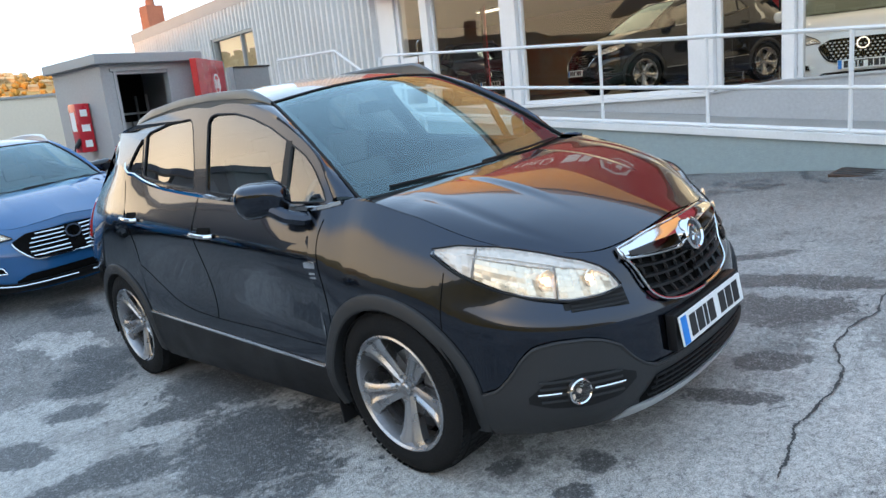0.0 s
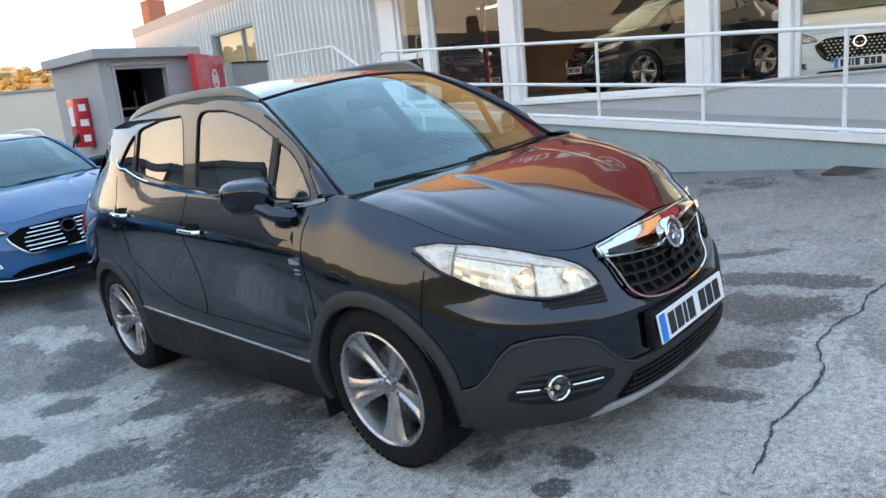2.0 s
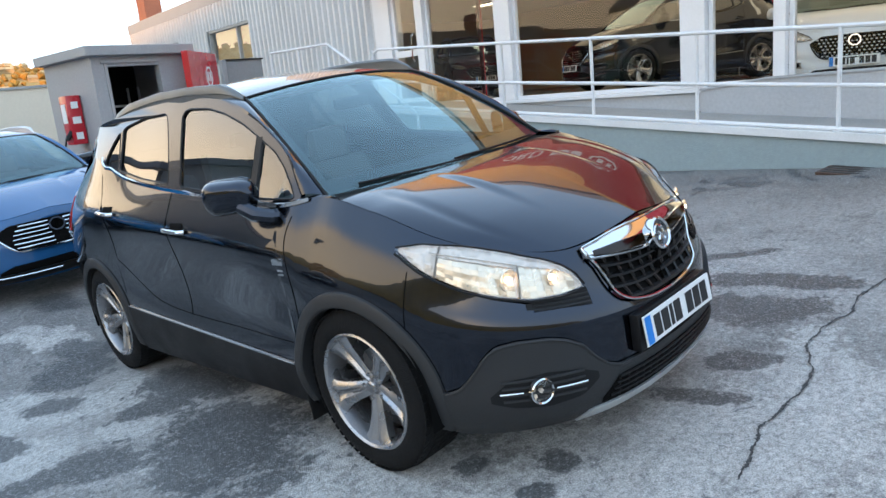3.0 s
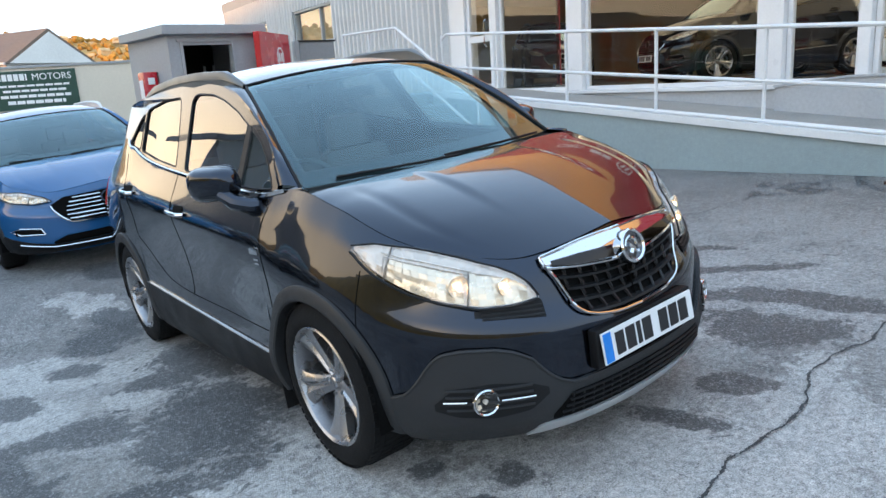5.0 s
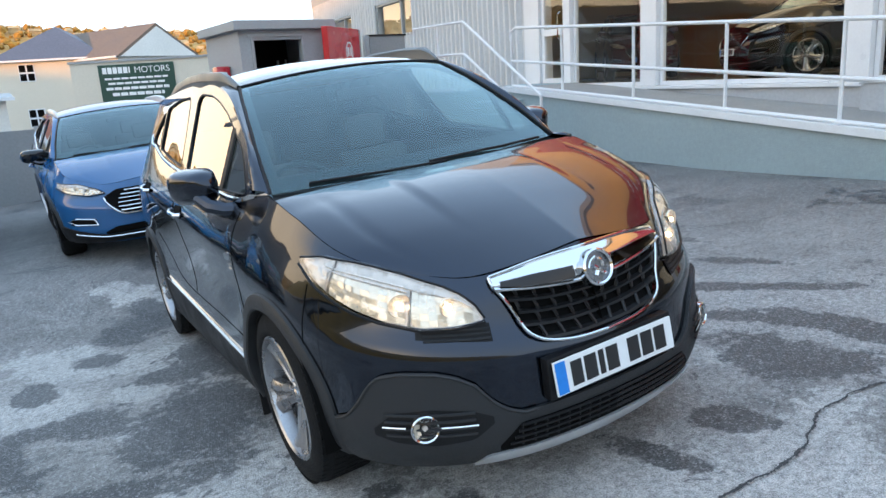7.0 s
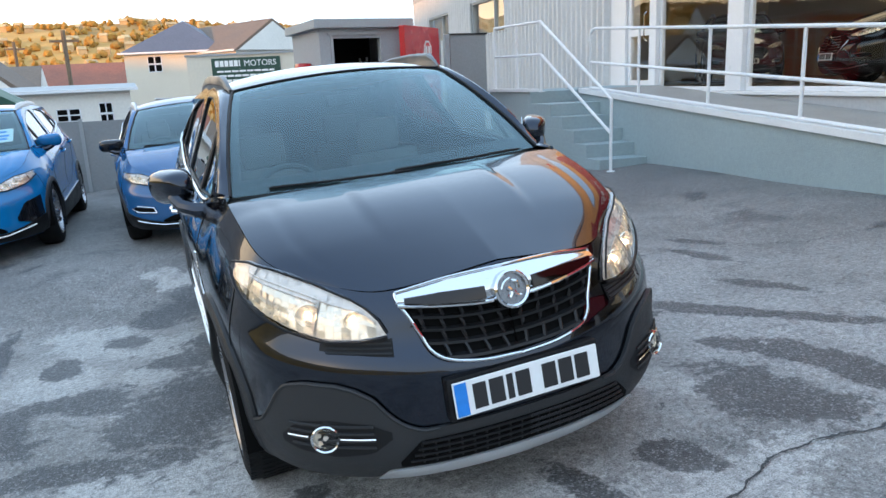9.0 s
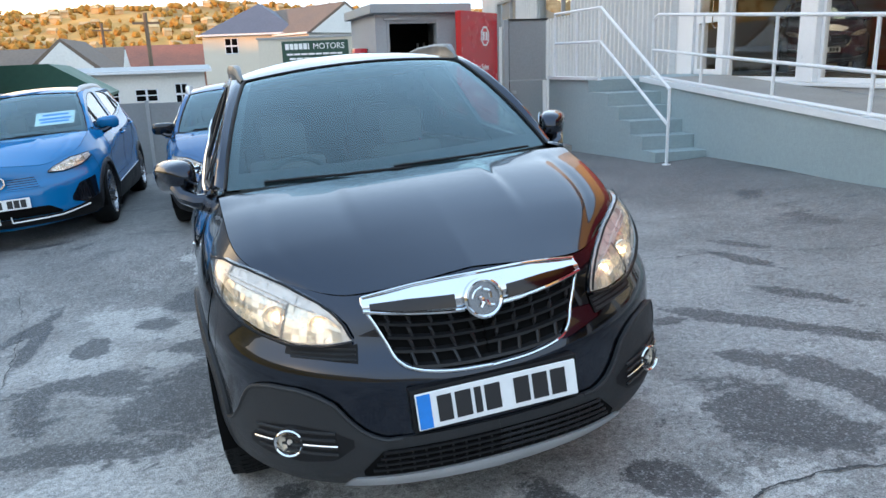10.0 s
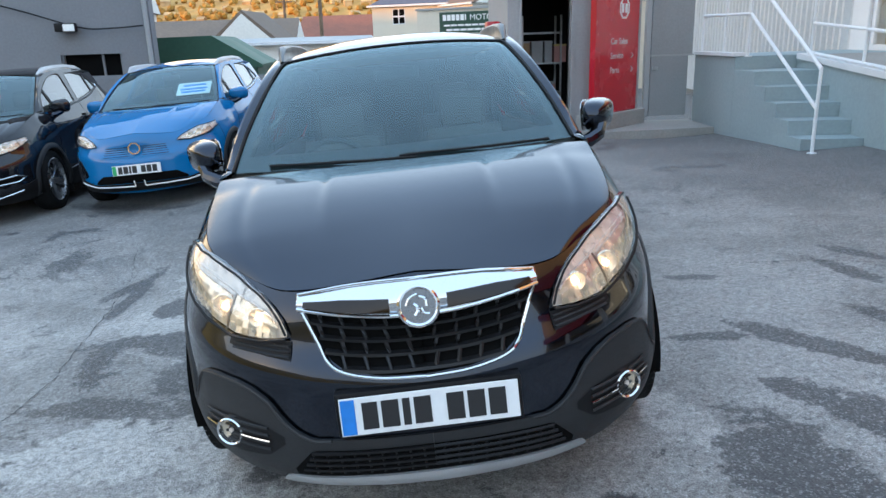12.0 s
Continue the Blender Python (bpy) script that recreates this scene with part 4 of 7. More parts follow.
# how far the side leans in, and at what height, row by row, at some places of the plan
COLS = {
    0: [(0.10, 0.17), (0.03, 0.24), (0.0, 0.34), (0.0, 0.46), (0.006, 0.555), (0.055, 0.64), (0.065, 0.78), (0.095, 0.852)],
    3: [(0.09, 0.19), (0.03, 0.25), (0.0, 0.34), (0.0, 0.46), (0.008, 0.59), (0.045, 0.665), (0.070, 0.752), (0.105, 0.818)],
    5: [(0.08, 0.20), (0.03, 0.26), (0.0, 0.34), (0.0, 0.46), (0.006, 0.61), (0.040, 0.68), (0.080, 0.78), (0.135, 0.852)],
    7: [(0.08, 0.20), (0.03, 0.26), (0.0, 0.36), (0.0, 0.48), (0.002, 0.64), (0.028, 0.72), (0.06, 0.85), (0.115, 0.928)],
    9: [(0.06, 0.20), (0.02, 0.28), (0.0, 0.40), (0.0, 0.54), (0.003, 0.69), (0.014, 0.79), (0.064, 0.92), (0.14, 1.045)],
    10: [(0.05, 0.20), (0.02, 0.28), (0.0, 0.40), (0.006, 0.55), (0.006, 0.70), (0.014, 0.82), (0.064, 0.97), (0.142, 1.100)],
    10.45: [(0.05, 0.20), (0.02, 0.28), (0.0, 0.40), (0.014, 0.55), (0.012, 0.70), (0.004, 0.875), (0.034, 0.975), (0.090, 1.078)],
    11: [(0.05, 0.20), (0.02, 0.28), (0.0, 0.40), (0.022, 0.55), (0.016, 0.70), (-0.010, 0.915), (0.020, 0.994), (0.080, 1.102)],
    12: [(0.05, 0.20), (0.02, 0.28), (0.0, 0.42), (0.026, 0.58), (0.02, 0.74), (-0.010, 0.968), (0.020, 1.047), (0.080, 1.155)],
    13: [(0.05, 0.20), (0.02, 0.28), (0.0, 0.44), (0.022, 0.62), (0.015, 0.78), (-0.010, 1.015), (0.026, 1.105), (0.095, 1.226)],
    14: [(0.05, 0.20), (0.02, 0.28), (0.0, 0.45), (0.0, 0.62), (0.0, 0.80), (-0.006, 1.05), (0.036, 1.15), (0.132, 1.365)],
    15: [(0.05, 0.22), (0.02, 0.30), (0.0, 0.46), (0.0, 0.62), (0.0, 0.80), (0.010, 0.99), (0.085, 1.17), (0.27, 1.39)],
    16: [(0.06, 0.24), (0.02, 0.32), (0.0, 0.46), (0.0, 0.62), (0.0, 0.80), (0.03, 0.98), (0.13, 1.16), (0.35, 1.41)],
    20: [(0.08, 0.26), (0.03, 0.34), (0.0, 0.46), (0.0, 0.62), (0.02, 0.80), (0.05, 0.98), (0.14, 1.14), (0.36, 1.41)],
}
AXLE, HUB_Z, TYRE_R, ARCH = 1.2775, 0.345, 0.345, 0.385


def glide(xs, ys, at):
    """Smooth interpolation along the first axis that never overshoots its knots."""
    h = np.diff(xs)[:, None, None]
    d = np.diff(ys, axis=0) / h
    m = np.concatenate([d[:1], np.zeros_like(d[1:]), d[-1:]])
    a, c = d[:-1], d[1:]
    w1, w2 = 2 * h[1:] + h[:-1], h[1:] + 2 * h[:-1]
    safe = np.where(a * c > 0, 1.0, 0.0)
    m[1:-1] = safe * (w1 + w2) / (w1 / np.where(safe > 0, a, 1.0) + w2 / np.where(safe > 0, c, 1.0))
    out = []
    for x in at:
        i = int(min(max(np.searchsorted(xs, x) - 1, 0), len(xs) - 2))
        hh = xs[i + 1] - xs[i]
        t = (x - xs[i]) / hh
        out.append((1 + 2 * t) * (1 - t) ** 2 * ys[i] + t * (1 - t) ** 2 * hh * m[i] + t * t * (3 - 2 * t) * ys[i + 1] + t * t * (t - 1) * hh * m[i + 1])
    return np.array(out)


class Body:
    """The outer skin of a car: plan arc length and height give a place on it."""

    def __init__(self):
        p = spline(PLAN, 8)
        seg = np.r_[0, np.cumsum(np.hypot(*np.diff(p, axis=0).T))]
        key = np.linspace(0, len(PLAN) - 1, len(p))
        d = np.gradient(p, axis=0)
        d /= np.linalg.norm(d, axis=1)[:, None]
        self.s, self.p, self.n = seg, p, np.stack([d[:, 1], -d[:, 0]], 1)
        ks = sorted(COLS)
        dense = np.array([spline(COLS[k], 5) for k in ks])
        self.prof = glide(np.array(ks, float), dense, key)
        self.by_y = lambda y: float(np.interp(y, p[4:, 1], seg[4:]))
        self.by_a = lambda a: float(np.interp(a, p[:70, 0], seg[:70]))

    def col(self, s):
        i = min(max(np.searchsorted(self.s, s) - 1, 0), len(self.s) - 2)
        t = (s - self.s[i]) / (self.s[i + 1] - self.s[i])
        mix = lambda v: v[i] * (1 - t) + v[i + 1] * t
        return mix(self.p), mix(self.n), mix(self.prof)

    def at(self, s, z, off=0.0, side=-1):
        p, n, q = self.col(s)
        d = np.interp(z, q[:, 1], q[:, 0])
        w = p + n * (off - d)
        return Vector((side * w[0], w[1], z))

    def top(self, s, side=-1, off=0.0):
        q = self.col(s)[2]
        return self.at(s, q[-1, 1], off, side)

    def z_top(self, s):
        return self.col(s)[2][-1, 1]

    def z_low(self, s):
        return self.col(s)[2][0, 1]


SKIN = Body()


def patch(bm, side, s0, s1, lo, hi, off, ns=24, nz=8, thick=0.012, bulge=0.0):
    """A raised piece of the skin between two height curves of the arc length, with its rim."""
    rows = []
    for i in range(ns + 1):
        s = s0 + (s1 - s0) * i / ns
        a, c = lo(s), hi(s)
        col = [SKIN.at(s, a + (c - a) * j / nz, off + bulge * math.sin(math.pi * j / nz), side) for j in range(nz + 1)]
        rows.append([SKIN.at(s, a, off - thick, side)] + col + [SKIN.at(s, c, off - thick, side)])
    vs = grid(bm, rows)
    for row in (vs[0], vs[-1]):
        bm.faces.new(row)
    return bm


def ribbon(bm, pts, w, off, side):
    """A narrow strip on the skin along (arc length, height) points."""
    rows = []
    for i, (s, z) in enumerate(pts):
        a, c = pts[max(0, i - 1)], pts[min(len(pts) - 1, i + 1)]
        d = np.array([c[0] - a[0], c[1] - a[1]])
        d /= np.linalg.norm(d) + 1e-9
        rows.append([SKIN.at(s - d[1] * w / 2, z + d[0] * w / 2, off - 0.004, side), SKIN.at(s - d[1] * w / 4, z + d[0] * w / 4, off, side), SKIN.at(s + d[1] * w / 4, z - d[0] * w / 4, off, side), SKIN.at(s + d[1] * w / 2, z - d[0] * w / 2, off - 0.004, side)])
    grid(bm, rows)
    return bm


def belt(y):
    return SKIN.top(SKIN.by_y(y))


def glasshouse_x(y, z):
    """Half width of the upper side at a place along the car and a height."""
    b = belt(y)
    return -b.x - 0.50 * (z - b.z) + 0.06 * max(0.0, z - b.z) * max(0.0, z - b.z)


FRONT_GLASS = [(-0.010, 1.178), (0.045, 1.346), (0.085, 1.500), (0.066, 1.532), (0.012, 1.539), (-0.173, 1.522), (-0.327, 1.486), (-0.499, 1.428), (-0.66, 1.354), (-0.787, 1.290), (-0.870, 1.222), (-0.935, 1.145), (-0.958, 1.102), (-0.80, 1.106), (-0.605, 1.118), (-0.30, 1.148)]
REAR_GLASS = [(0.115, 1.192), (0.17, 1.34), (0.243, 1.510), (0.278, 1.541), (0.54, 1.541), (0.745, 1.514), (0.778, 1.496), (0.757, 1.40), (0.732, 1.280), (0.463, 1.232)]
QUARTER_GLASS = [(0.758, 1.287), (0.782, 1.40), (0.804, 1.482), (0.824, 1.482), (0.878, 1.432), (0.930, 1.358), (0.936, 1.322), (0.86, 1.304)]


def dense_loop(pts, step=0.035):
    out = []
    for (a, b), (c, d) in zip(pts, pts[1:] + pts[:1]):
        k = max(1, int(math.hypot(c - a, d - b) / step))
        out += [(a + (c - a) * i / k, b + (d - b) * i / k) for i in range(k)]
    return out


def rounded(pts, k=4):
    """The outline with its corners cut round."""
    out = []
    n = len(pts)
    for i in range(n):
        p, a, c = np.array(pts[i]), np.array(pts[i - 1]), np.array(pts[(i + 1) % n])
        r = min(0.022, 0.4 * np.linalg.norm(a - p), 0.4 * np.linalg.norm(c - p))
        u, v = p + (a - p) / np.linalg.norm(a - p) * r, p + (c - p) / np.linalg.norm(c - p) * r
        out += [tuple((1 - t) ** 2 * u + 2 * t * (1 - t) * p + t * t * v) for t in np.linspace(0, 1, k)]
    return out


def side_sheet(outer, holes, side, off=0.0):
    """A sheet of the upper side with window openings through it."""
    bm = bmesh.new()
    edges = []
    for loop in [outer] + holes:
        vs = [bm.verts.new(Vector((side * (glasshouse_x(y, z) + off), y, z))) for y, z in loop]
        edges += [bm.edges.new((vs[i], vs[(i + 1) % len(vs)])) for i in range(len(vs))]
    bmesh.ops.triangle_fill(bm, use_beauty=True, edges=edges, normal=(side, 0, 0.3))
    return bm


def shell(bm, t):
    """Give a sheet some thickness inward."""
    bmesh.ops.recalc_face_normals(bm, faces=bm.faces)
    bmesh.ops.solidify(bm, geom=list(bm.faces), thickness=t)
    return bm


def thicken(bm, v):
    """Close a sheet to a slab by drawing it out along one direction."""
    r = bmesh.ops.extrude_face_region(bm, geom=list(bm.faces), use_keep_orig=True)
    bmesh.ops.translate(bm, verts=[g for g in r["geom"] if isinstance(g, bmesh.types.BMVert)], vec=v)
    return bm


WS_EDGE = [(0.705, -1.10, 1.098), (0.665, -0.90, 1.245), (0.610, -0.66, 1.398), (0.560, -0.46, 1.506), (0.536, -0.375, 1.538)]


def ws_point(u, v, off=0.0):
    """A place on the windscreen: u across, v from the foot up."""
    e = spline(WS_EDGE, 6)
    q = e[0] if v <= 0 else [np.interp(v * (len(e) - 1), range(len(e)), e[:, k]) for k in range(3)]
    bow = 1 - u * u
    return Vector((u * q[0], q[1] - bow * (0.085 - 0.045 * v) - off * 0.55, q[2] - bow * (0.012 - 0.045 * v) + off * 0.83))


def hood_point(u, r, off=0.0):
    """A place on the bonnet: u across, r from the nose to the screen."""
    au = abs(u)
    s_c = SKIN.by_y(-1.22)
    s_n = SKIN.by_a(0.585)
    f = SKIN.top(au * s_n, 1)
    side = SKIN.top(s_n + (s_c - s_n) * r, 1)
    n0 = SKIN.top(s_n, 1)
    b0 = SKIN.top(s_c, 1)
    back = Vector((au * b0.x, b0.y - 0.015 * (1 - au * au), b0.z - 0.004 * (1 - au * au)))
    mid0, mid1 = SKIN.top(0, 1), Vector((0, b0.y - 0.015, b0.z - 0.004))
    # blend of the four borders
    m = Vector((0, mid0.y + (mid1.y - mid0.y) * r, mid0.z + (mid1.z - mid0.z) * r))
    pf = f * (1 - r) + back * r
    ps = m * (1 - au) + side * au
    pc = (mid0 * (1 - au) + n0 * au) * (1 - r) + (mid1 * (1 - au) + b0 * au) * r
    p = pf + ps - pc
    p.z += 0.052 * math.sin(math.pi * min(1, r * 0.92 + 0.02)) * (1 - au**6)
    p.z += 0.009 * (1 - smooth01((au - 0.36) / 0.07)) * smooth01((r - 0.22) / 0.45) * smooth01((1.0 - r) / 0.22)
    p.z += off - 0.0045 * math.exp(-(((au - 0.80) / 0.04) ** 2)) * smooth01(r / 0.45) * smooth01((1.0 - r) / 0.3)
    p.x = math.copysign(p.x, u) if u else 0.0
    return p


def wheel(parent, m, alloy, spokes=5, dark=ALLOY_DARK, tread=False):
    """A tyre with rounded shoulders on a spoked alloy rim; the outside faces -x."""
    w = part("wheel", lathe(bmesh.new(), [(0.02, 0.234), (-0.02, 0.231), (-0.08, 0.238), (-0.106, 0.247), (-0.110, 0.240), (-0.102, 0.231), (-0.075, 0.224), (-0.02, 0.216), (0.08, 0.219), (0.08, 0.234), (0.02, 0.234)], 48), alloy, parent, "machined alloy rim")
    w.matrix_local = m
    prof = spline([(0.085, 0.232), (0.108, 0.262), (0.105, 0.312), (0.085, 0.338), (0.04, 0.345), (0.0, 0.3455), (-0.04, 0.345), (-0.085, 0.338), (-0.104, 0.316), (-0.113, 0.276), (-0.104, 0.248), (-0.085, 0.236)], 3)
    part("tyre", lathe(bmesh.new(), [tuple(q) for q in prof], 48), RUBBER, w, "black rubber tyre")
    if tread:
        bm = bmesh.new()
        for k in range(64):
            rot = Matrix.Rotation(2 * math.pi * k / 64, 4, "X")
            for x0, x1, sk in ((-0.100, -0.062, 0.004), (-0.056, -0.012, -0.004), (-0.006, 0.040, 0.004), (0.046, 0.100, -0.004)):
                top = 0.3345 if min(abs(x0), abs(x1)) > 0.05 else 0.3425
                box(bm, x0, x1, -0.0125 + sk, 0.0125 + sk, top, top + 0.005, rot)
        part("tread", bm, RUBBER, w, smooth=False)
    part("rim_back", lathe(bmesh.new(), [(0.03, 0.0), (0.03, 0.205), (0.05, 0.215)], 32), dark, w)
    part("brake_disc", lathe(bmesh.new(), [(-0.0, 0.05), (-0.0, 0.145), (0.02, 0.145), (0.02, 0.05)], 32), TIN, w)
    for k in range(spokes):
        bm = bmesh.new()
        rows = []
        for r, hw, x in ((0.03, 0.026, -0.052), (0.07, 0.034, -0.062), (0.12, 0.041, -0.070), (0.165, 0.050, -0.079), (0.20, 0.064, -0.088), (0.220, 0.082, -0.094), (0.236, 0.100, -0.098)):
            r_ = math.sqrt(max(1e-4, 0.2375**2 - (0.95 * hw) ** 2)) if r > 0.21 else r
            rows.append([(x + 0.045, min(r, r_), -hw), (x + 0.010, min(r, r_), -hw), (x + 0.001, r if r < 0.21 else (r + r_) / 2, -hw * 0.62), (x, r, -hw * 0.3), (x + 0.012, r, -hw * 0.02), (x + 0.012, r, hw * 0.14), (x, r, hw * 0.42), (x + 0.001, r if r < 0.21 else (r + r_) / 2, hw * 0.7), (x + 0.010, min(r, r_), hw), (x + 0.045, min(r, r_), hw)])
        grid(bm, rows)
        bmesh.ops.rotate(bm, verts=bm.verts, cent=(0, 0, 0), matrix=Matrix.Rotation(2 * math.pi * k / spokes - math.pi / 2, 3, "X"))
        part("spoke", bm, alloy, w)
    part("hub_cap", lathe(bmesh.new(), [(-0.070, 0.0), (-0.069, 0.022), (-0.064, 0.029), (-0.045, 0.034)], 20), ALLOY, w)
    for k in range(5):
        a = 2 * math.pi * k / 5
        part("wheel_nut", lathe(bmesh.new(), [(-0.062, 0.0), (-0.062, 0.008), (-0.05, 0.009)], 6, "x", (0, 0.055 * math.cos(a), 0.055 * math.sin(a))), CHROME, w)
    return w


def car(name, label, m, paint, style, spokes=5, alloy=ALLOY, shape=(1, 1, 1), size=1.0):
    """A five-door car that stands on its wheels, nose towards -y, seven or so forms of face."""
    c = thing(name, label, "car", m @ Matrix.Diagonal((*shape, 1)))
    # skin below the belt
    for side in (-1, 1):
        bm = bmesh.new()
        ss = list(SKIN.s[::2])
        for ya in (-AXLE, AXLE):
            ss += [SKIN.by_y(ya + ARCH * math.cos(a)) for a in np.linspace(0, math.pi, 25)] + [SKIN.by_y(ya - ARCH - 0.001), SKIN.by_y(ya + ARCH + 0.001)]
        rows = []
        for s in sorted(ss):
            y = SKIN.col(s)[0][1]
            lo, hi = SKIN.z_low(s), SKIN.z_top(s)
            for ya in (-AXLE, AXLE):
                if abs(y - ya) <= ARCH and s > 0.9:
                    lo = max(lo, HUB_Z + math.sqrt(max(0.0, ARCH**2 - (y - ya) ** 2)))
            rows.append([SKIN.at(s, lo + (hi - lo) * j / 22, 0, side) for j in range(23)])
        grid(bm, rows)
        part("body_side", bm, paint, c)
        for ya in (-AXLE, AXLE):
            rows = []
            for a in np.linspace(-0.30, math.pi + 0.30, 33):
                row = []
                for r, off in ((ARCH - 0.028, -0.05), (ARCH - 0.028, 0.012), (ARCH - 0.02, 0.017), (ARCH + 0.02, 0.017), (ARCH + 0.032, 0.010), (ARCH + 0.034, 0.0)):
                    y, z = ya + r * math.cos(a), HUB_Z + r * math.sin(a)
                    s = SKIN.by_y(y)
                    row.append(SKIN.at(s, max(z, 0.2), off, side))
                rows.append(row)
            bm = bmesh.new()
            grid(bm, rows)
            part("arch_trim", bm, CLAD if style != "white" else BLACK_PL, c, "grey plastic wheel arch trim")
            bm = bmesh.new()
            rows = []
            for a in np.linspace(-0.25, math.pi + 0.25, 25):
                rows.append([Vector((side * x, ya + (ARCH - 0.006) * math.cos(a), HUB_Z + (ARCH - 0.006) * math.sin(a))) for x in (0.86, 0.55)])
            grid(bm, rows)
            part("arch_liner", bm, GAP, c)
        # sill plastic with its bright strip
        s0, s1 = SKIN.by_y(-AXLE + ARCH + 0.03), SKIN.by_y(AXLE - ARCH - 0.03)
        strip = lambda s: 0.405 + 0.085 * (s - s0) / (s1 - s0)
        part("sill_trim", patch(bmesh.new(), side, s0, s1, lambda s: 0.205, strip, 0.010, 20, 5), BLACK_PL, c)
        part("sill_strip", patch(bmesh.new(), side, s0, s1, lambda s: strip(s) + 0.001, lambda s: strip(s) + 0.007, 0.012, 20, 1), SATIN if style != "main" else CHROME, c)
        # door gaps
        for pts in ([(-0.935, 0.50), (-0.955, 0.75), (-0.945, 0.95), (-0.965, 1.04)], [(0.06, 0.52), (0.05, 0.75), (0.055, 0.98), (0.06, 1.16)], [(0.86, 0.80), (0.84, 0.95), (0.90, 1.12), (0.95, 1.27)]):
            part("panel_gap", ribbon(bmesh.new(), [(SKIN.by_y(y), z) for y, z in spline(pts, 5)], 0.007, 0.0016, side), GAP, c)
        part("panel_gap", ribbon(bmesh.new(), [(SKIN.by_y(y), z) for y, z in spline([(-0.93, 0.50), (-0.5, 0.51), (0.4, 0.56), (0.86, 0.78)], 6)], 0.006, 0.0016, side), GAP, c)
        part("panel_gap", ribbon(bmesh.new(), [(SKIN.by_y(y), z) for y, z in spline([(-1.60, 0.84), (-1.585, 0.74), (-1.575, 0.62)], 5)], 0.006, 0.0016, side), GAP, c)
        # handles
        for y, z in ((-0.06, 0.985), (0.79, 1.065)):
            s = SKIN.by_y(y)
            h = part("handle", tubed([SKIN.at(s - 0.095, z - 0.008, 0.004, side), SKIN.at(s - 0.075, z - 0.004, 0.030, side), SKIN.at(s, z + 0.002, 0.036, side), SKIN.at(s + 0.075, z + 0.006, 0.030, side), SKIN.at(s + 0.095, z + 0.008, 0.004, side)], 0.011, 8), CHROME if style == "main" else paint, c, "chrome door handle" if style == "main" else "")
            # flat near-black patch stands for the shaded hollow behind the handle
            part("recess_shade", patch(bmesh.new(), side, s - 0.06, s + 0.06, lambda q: z - 0.03, lambda q: z + 0.032, 0.0012, 6, 4, 0.0), GAP, h)
        # indicator badge on the wing
        if style == "main":
            s = SKIN.by_y(-0.905)
            b = part("side_repeater", patch(bmesh.new(), side, s - 0.032, s + 0.038, lambda q: 0.852, lambda q: 0.872 + 0.01 * math.cos((q - s) * 30), 0.006, 6, 3), CHROME, c)
            for k in range(2):
                part("badge_bar", patch(bmesh.new(), side, s - 0.02, s + 0.02, lambda q: 0.805 + 0.018 * k, lambda q: 0.814 + 0.018 * k, 0.002, 2, 1), CHROME, b)
        # upper side with its openings
        ys = np.linspace(-0.99, 1.20, 36)
        outer = [(y, belt(y).z - 0.004) for y in ys] + [tuple(q) for q in spline([(1.20, 1.546), (1.0, 1.566), (0.6, 1.594), (0.25, 1.598), (0.0, 1.587), (-0.26, 1.556), (-0.46, 1.492), (-0.65, 1.414), (-0.81, 1.326), (-0.92, 1.225), (-0.99, 1.128)], 5)]
        holes = [dense_loop(rounded(g)) for g in (FRONT_GLASS, REAR_GLASS, QUARTER_GLASS)]
        part("window_surround", thicken(side_sheet(outer, holes, side), Vector((-side * 0.019, 0, -0.008))), paint if style != "main" else PAINT_BLACK, c)
        for g, nm in ((FRONT_GLASS, "front_side_window"), (REAR_GLASS, "rear_side_window"), (QUARTER_GLASS, "quarter_window")):
            pane = part(nm, side_sheet(dense_loop(rounded(g), 0.06), [], side, -0.010), GLASS_FRONT if nm == "front_side_window" else GLASS_SIDE, c, "clear front side window" if nm == "front_side_window" else "dark tinted side window")
            pane.visible_shadow = False
            bm = bmesh.new()
            loop = dense_loop(rounded(g), 0.05)
            tube(bm, [Vector((side * (glasshouse_x(y, z) - 0.004), y, z)) for y, z in loop], 0.006, 5, closed=True)
            part("seal", bm, BLACK_PL, pane)
        bm = bmesh.new()
        rows = []
        for z in np.linspace(1.115, 1.362, 6):
            y0 = -0.655 - 0.05 * (1.36 - z)
            rows.append([Vector((side * (glasshouse_x(y, z) + o), y, z)) for y, o in ((y0 - 0.028, -0.006), (y0 - 0.022, 0.002), (y0 + 0.022, 0.002), (y0 + 0.028, -0.006))])
        grid(bm, rows)
        part("window_bar", bm, BLACK_PL, c)
        for pts, nm in (([(y, belt(y).z + 0.004) for y in np.linspace(-1.04, 0.84, 32)] + [(0.91, 1.305), (0.958, 1.330), (0.972, 1.362)], "belt_strip"),):
            bm = bmesh.new()
            rows = []
            for y, z in pts:
                x = glasshouse_x(y, z)
                rows.append([Vector((side * (x + o), y, z + dz)) for o, dz in ((0.0, -0.010), (0.009, -0.007), (0.009, 0.008), (0.0, 0.011))])
            grid(bm, rows)
            part(nm, bm, CHROME if style != "dark" else BLACK_PL, c, "chrome strip under the side windows")
        # screen pillar between side and screen
        edge = spline(WS_EDGE, 6)
        sidecurve = spline([(-0.99, 1.115), (-0.86, 1.283), (-0.65, 1.411), (-0.46, 1.489), (-0.26, 1.548)], 6)
        bm = bmesh.new()
        rows = []
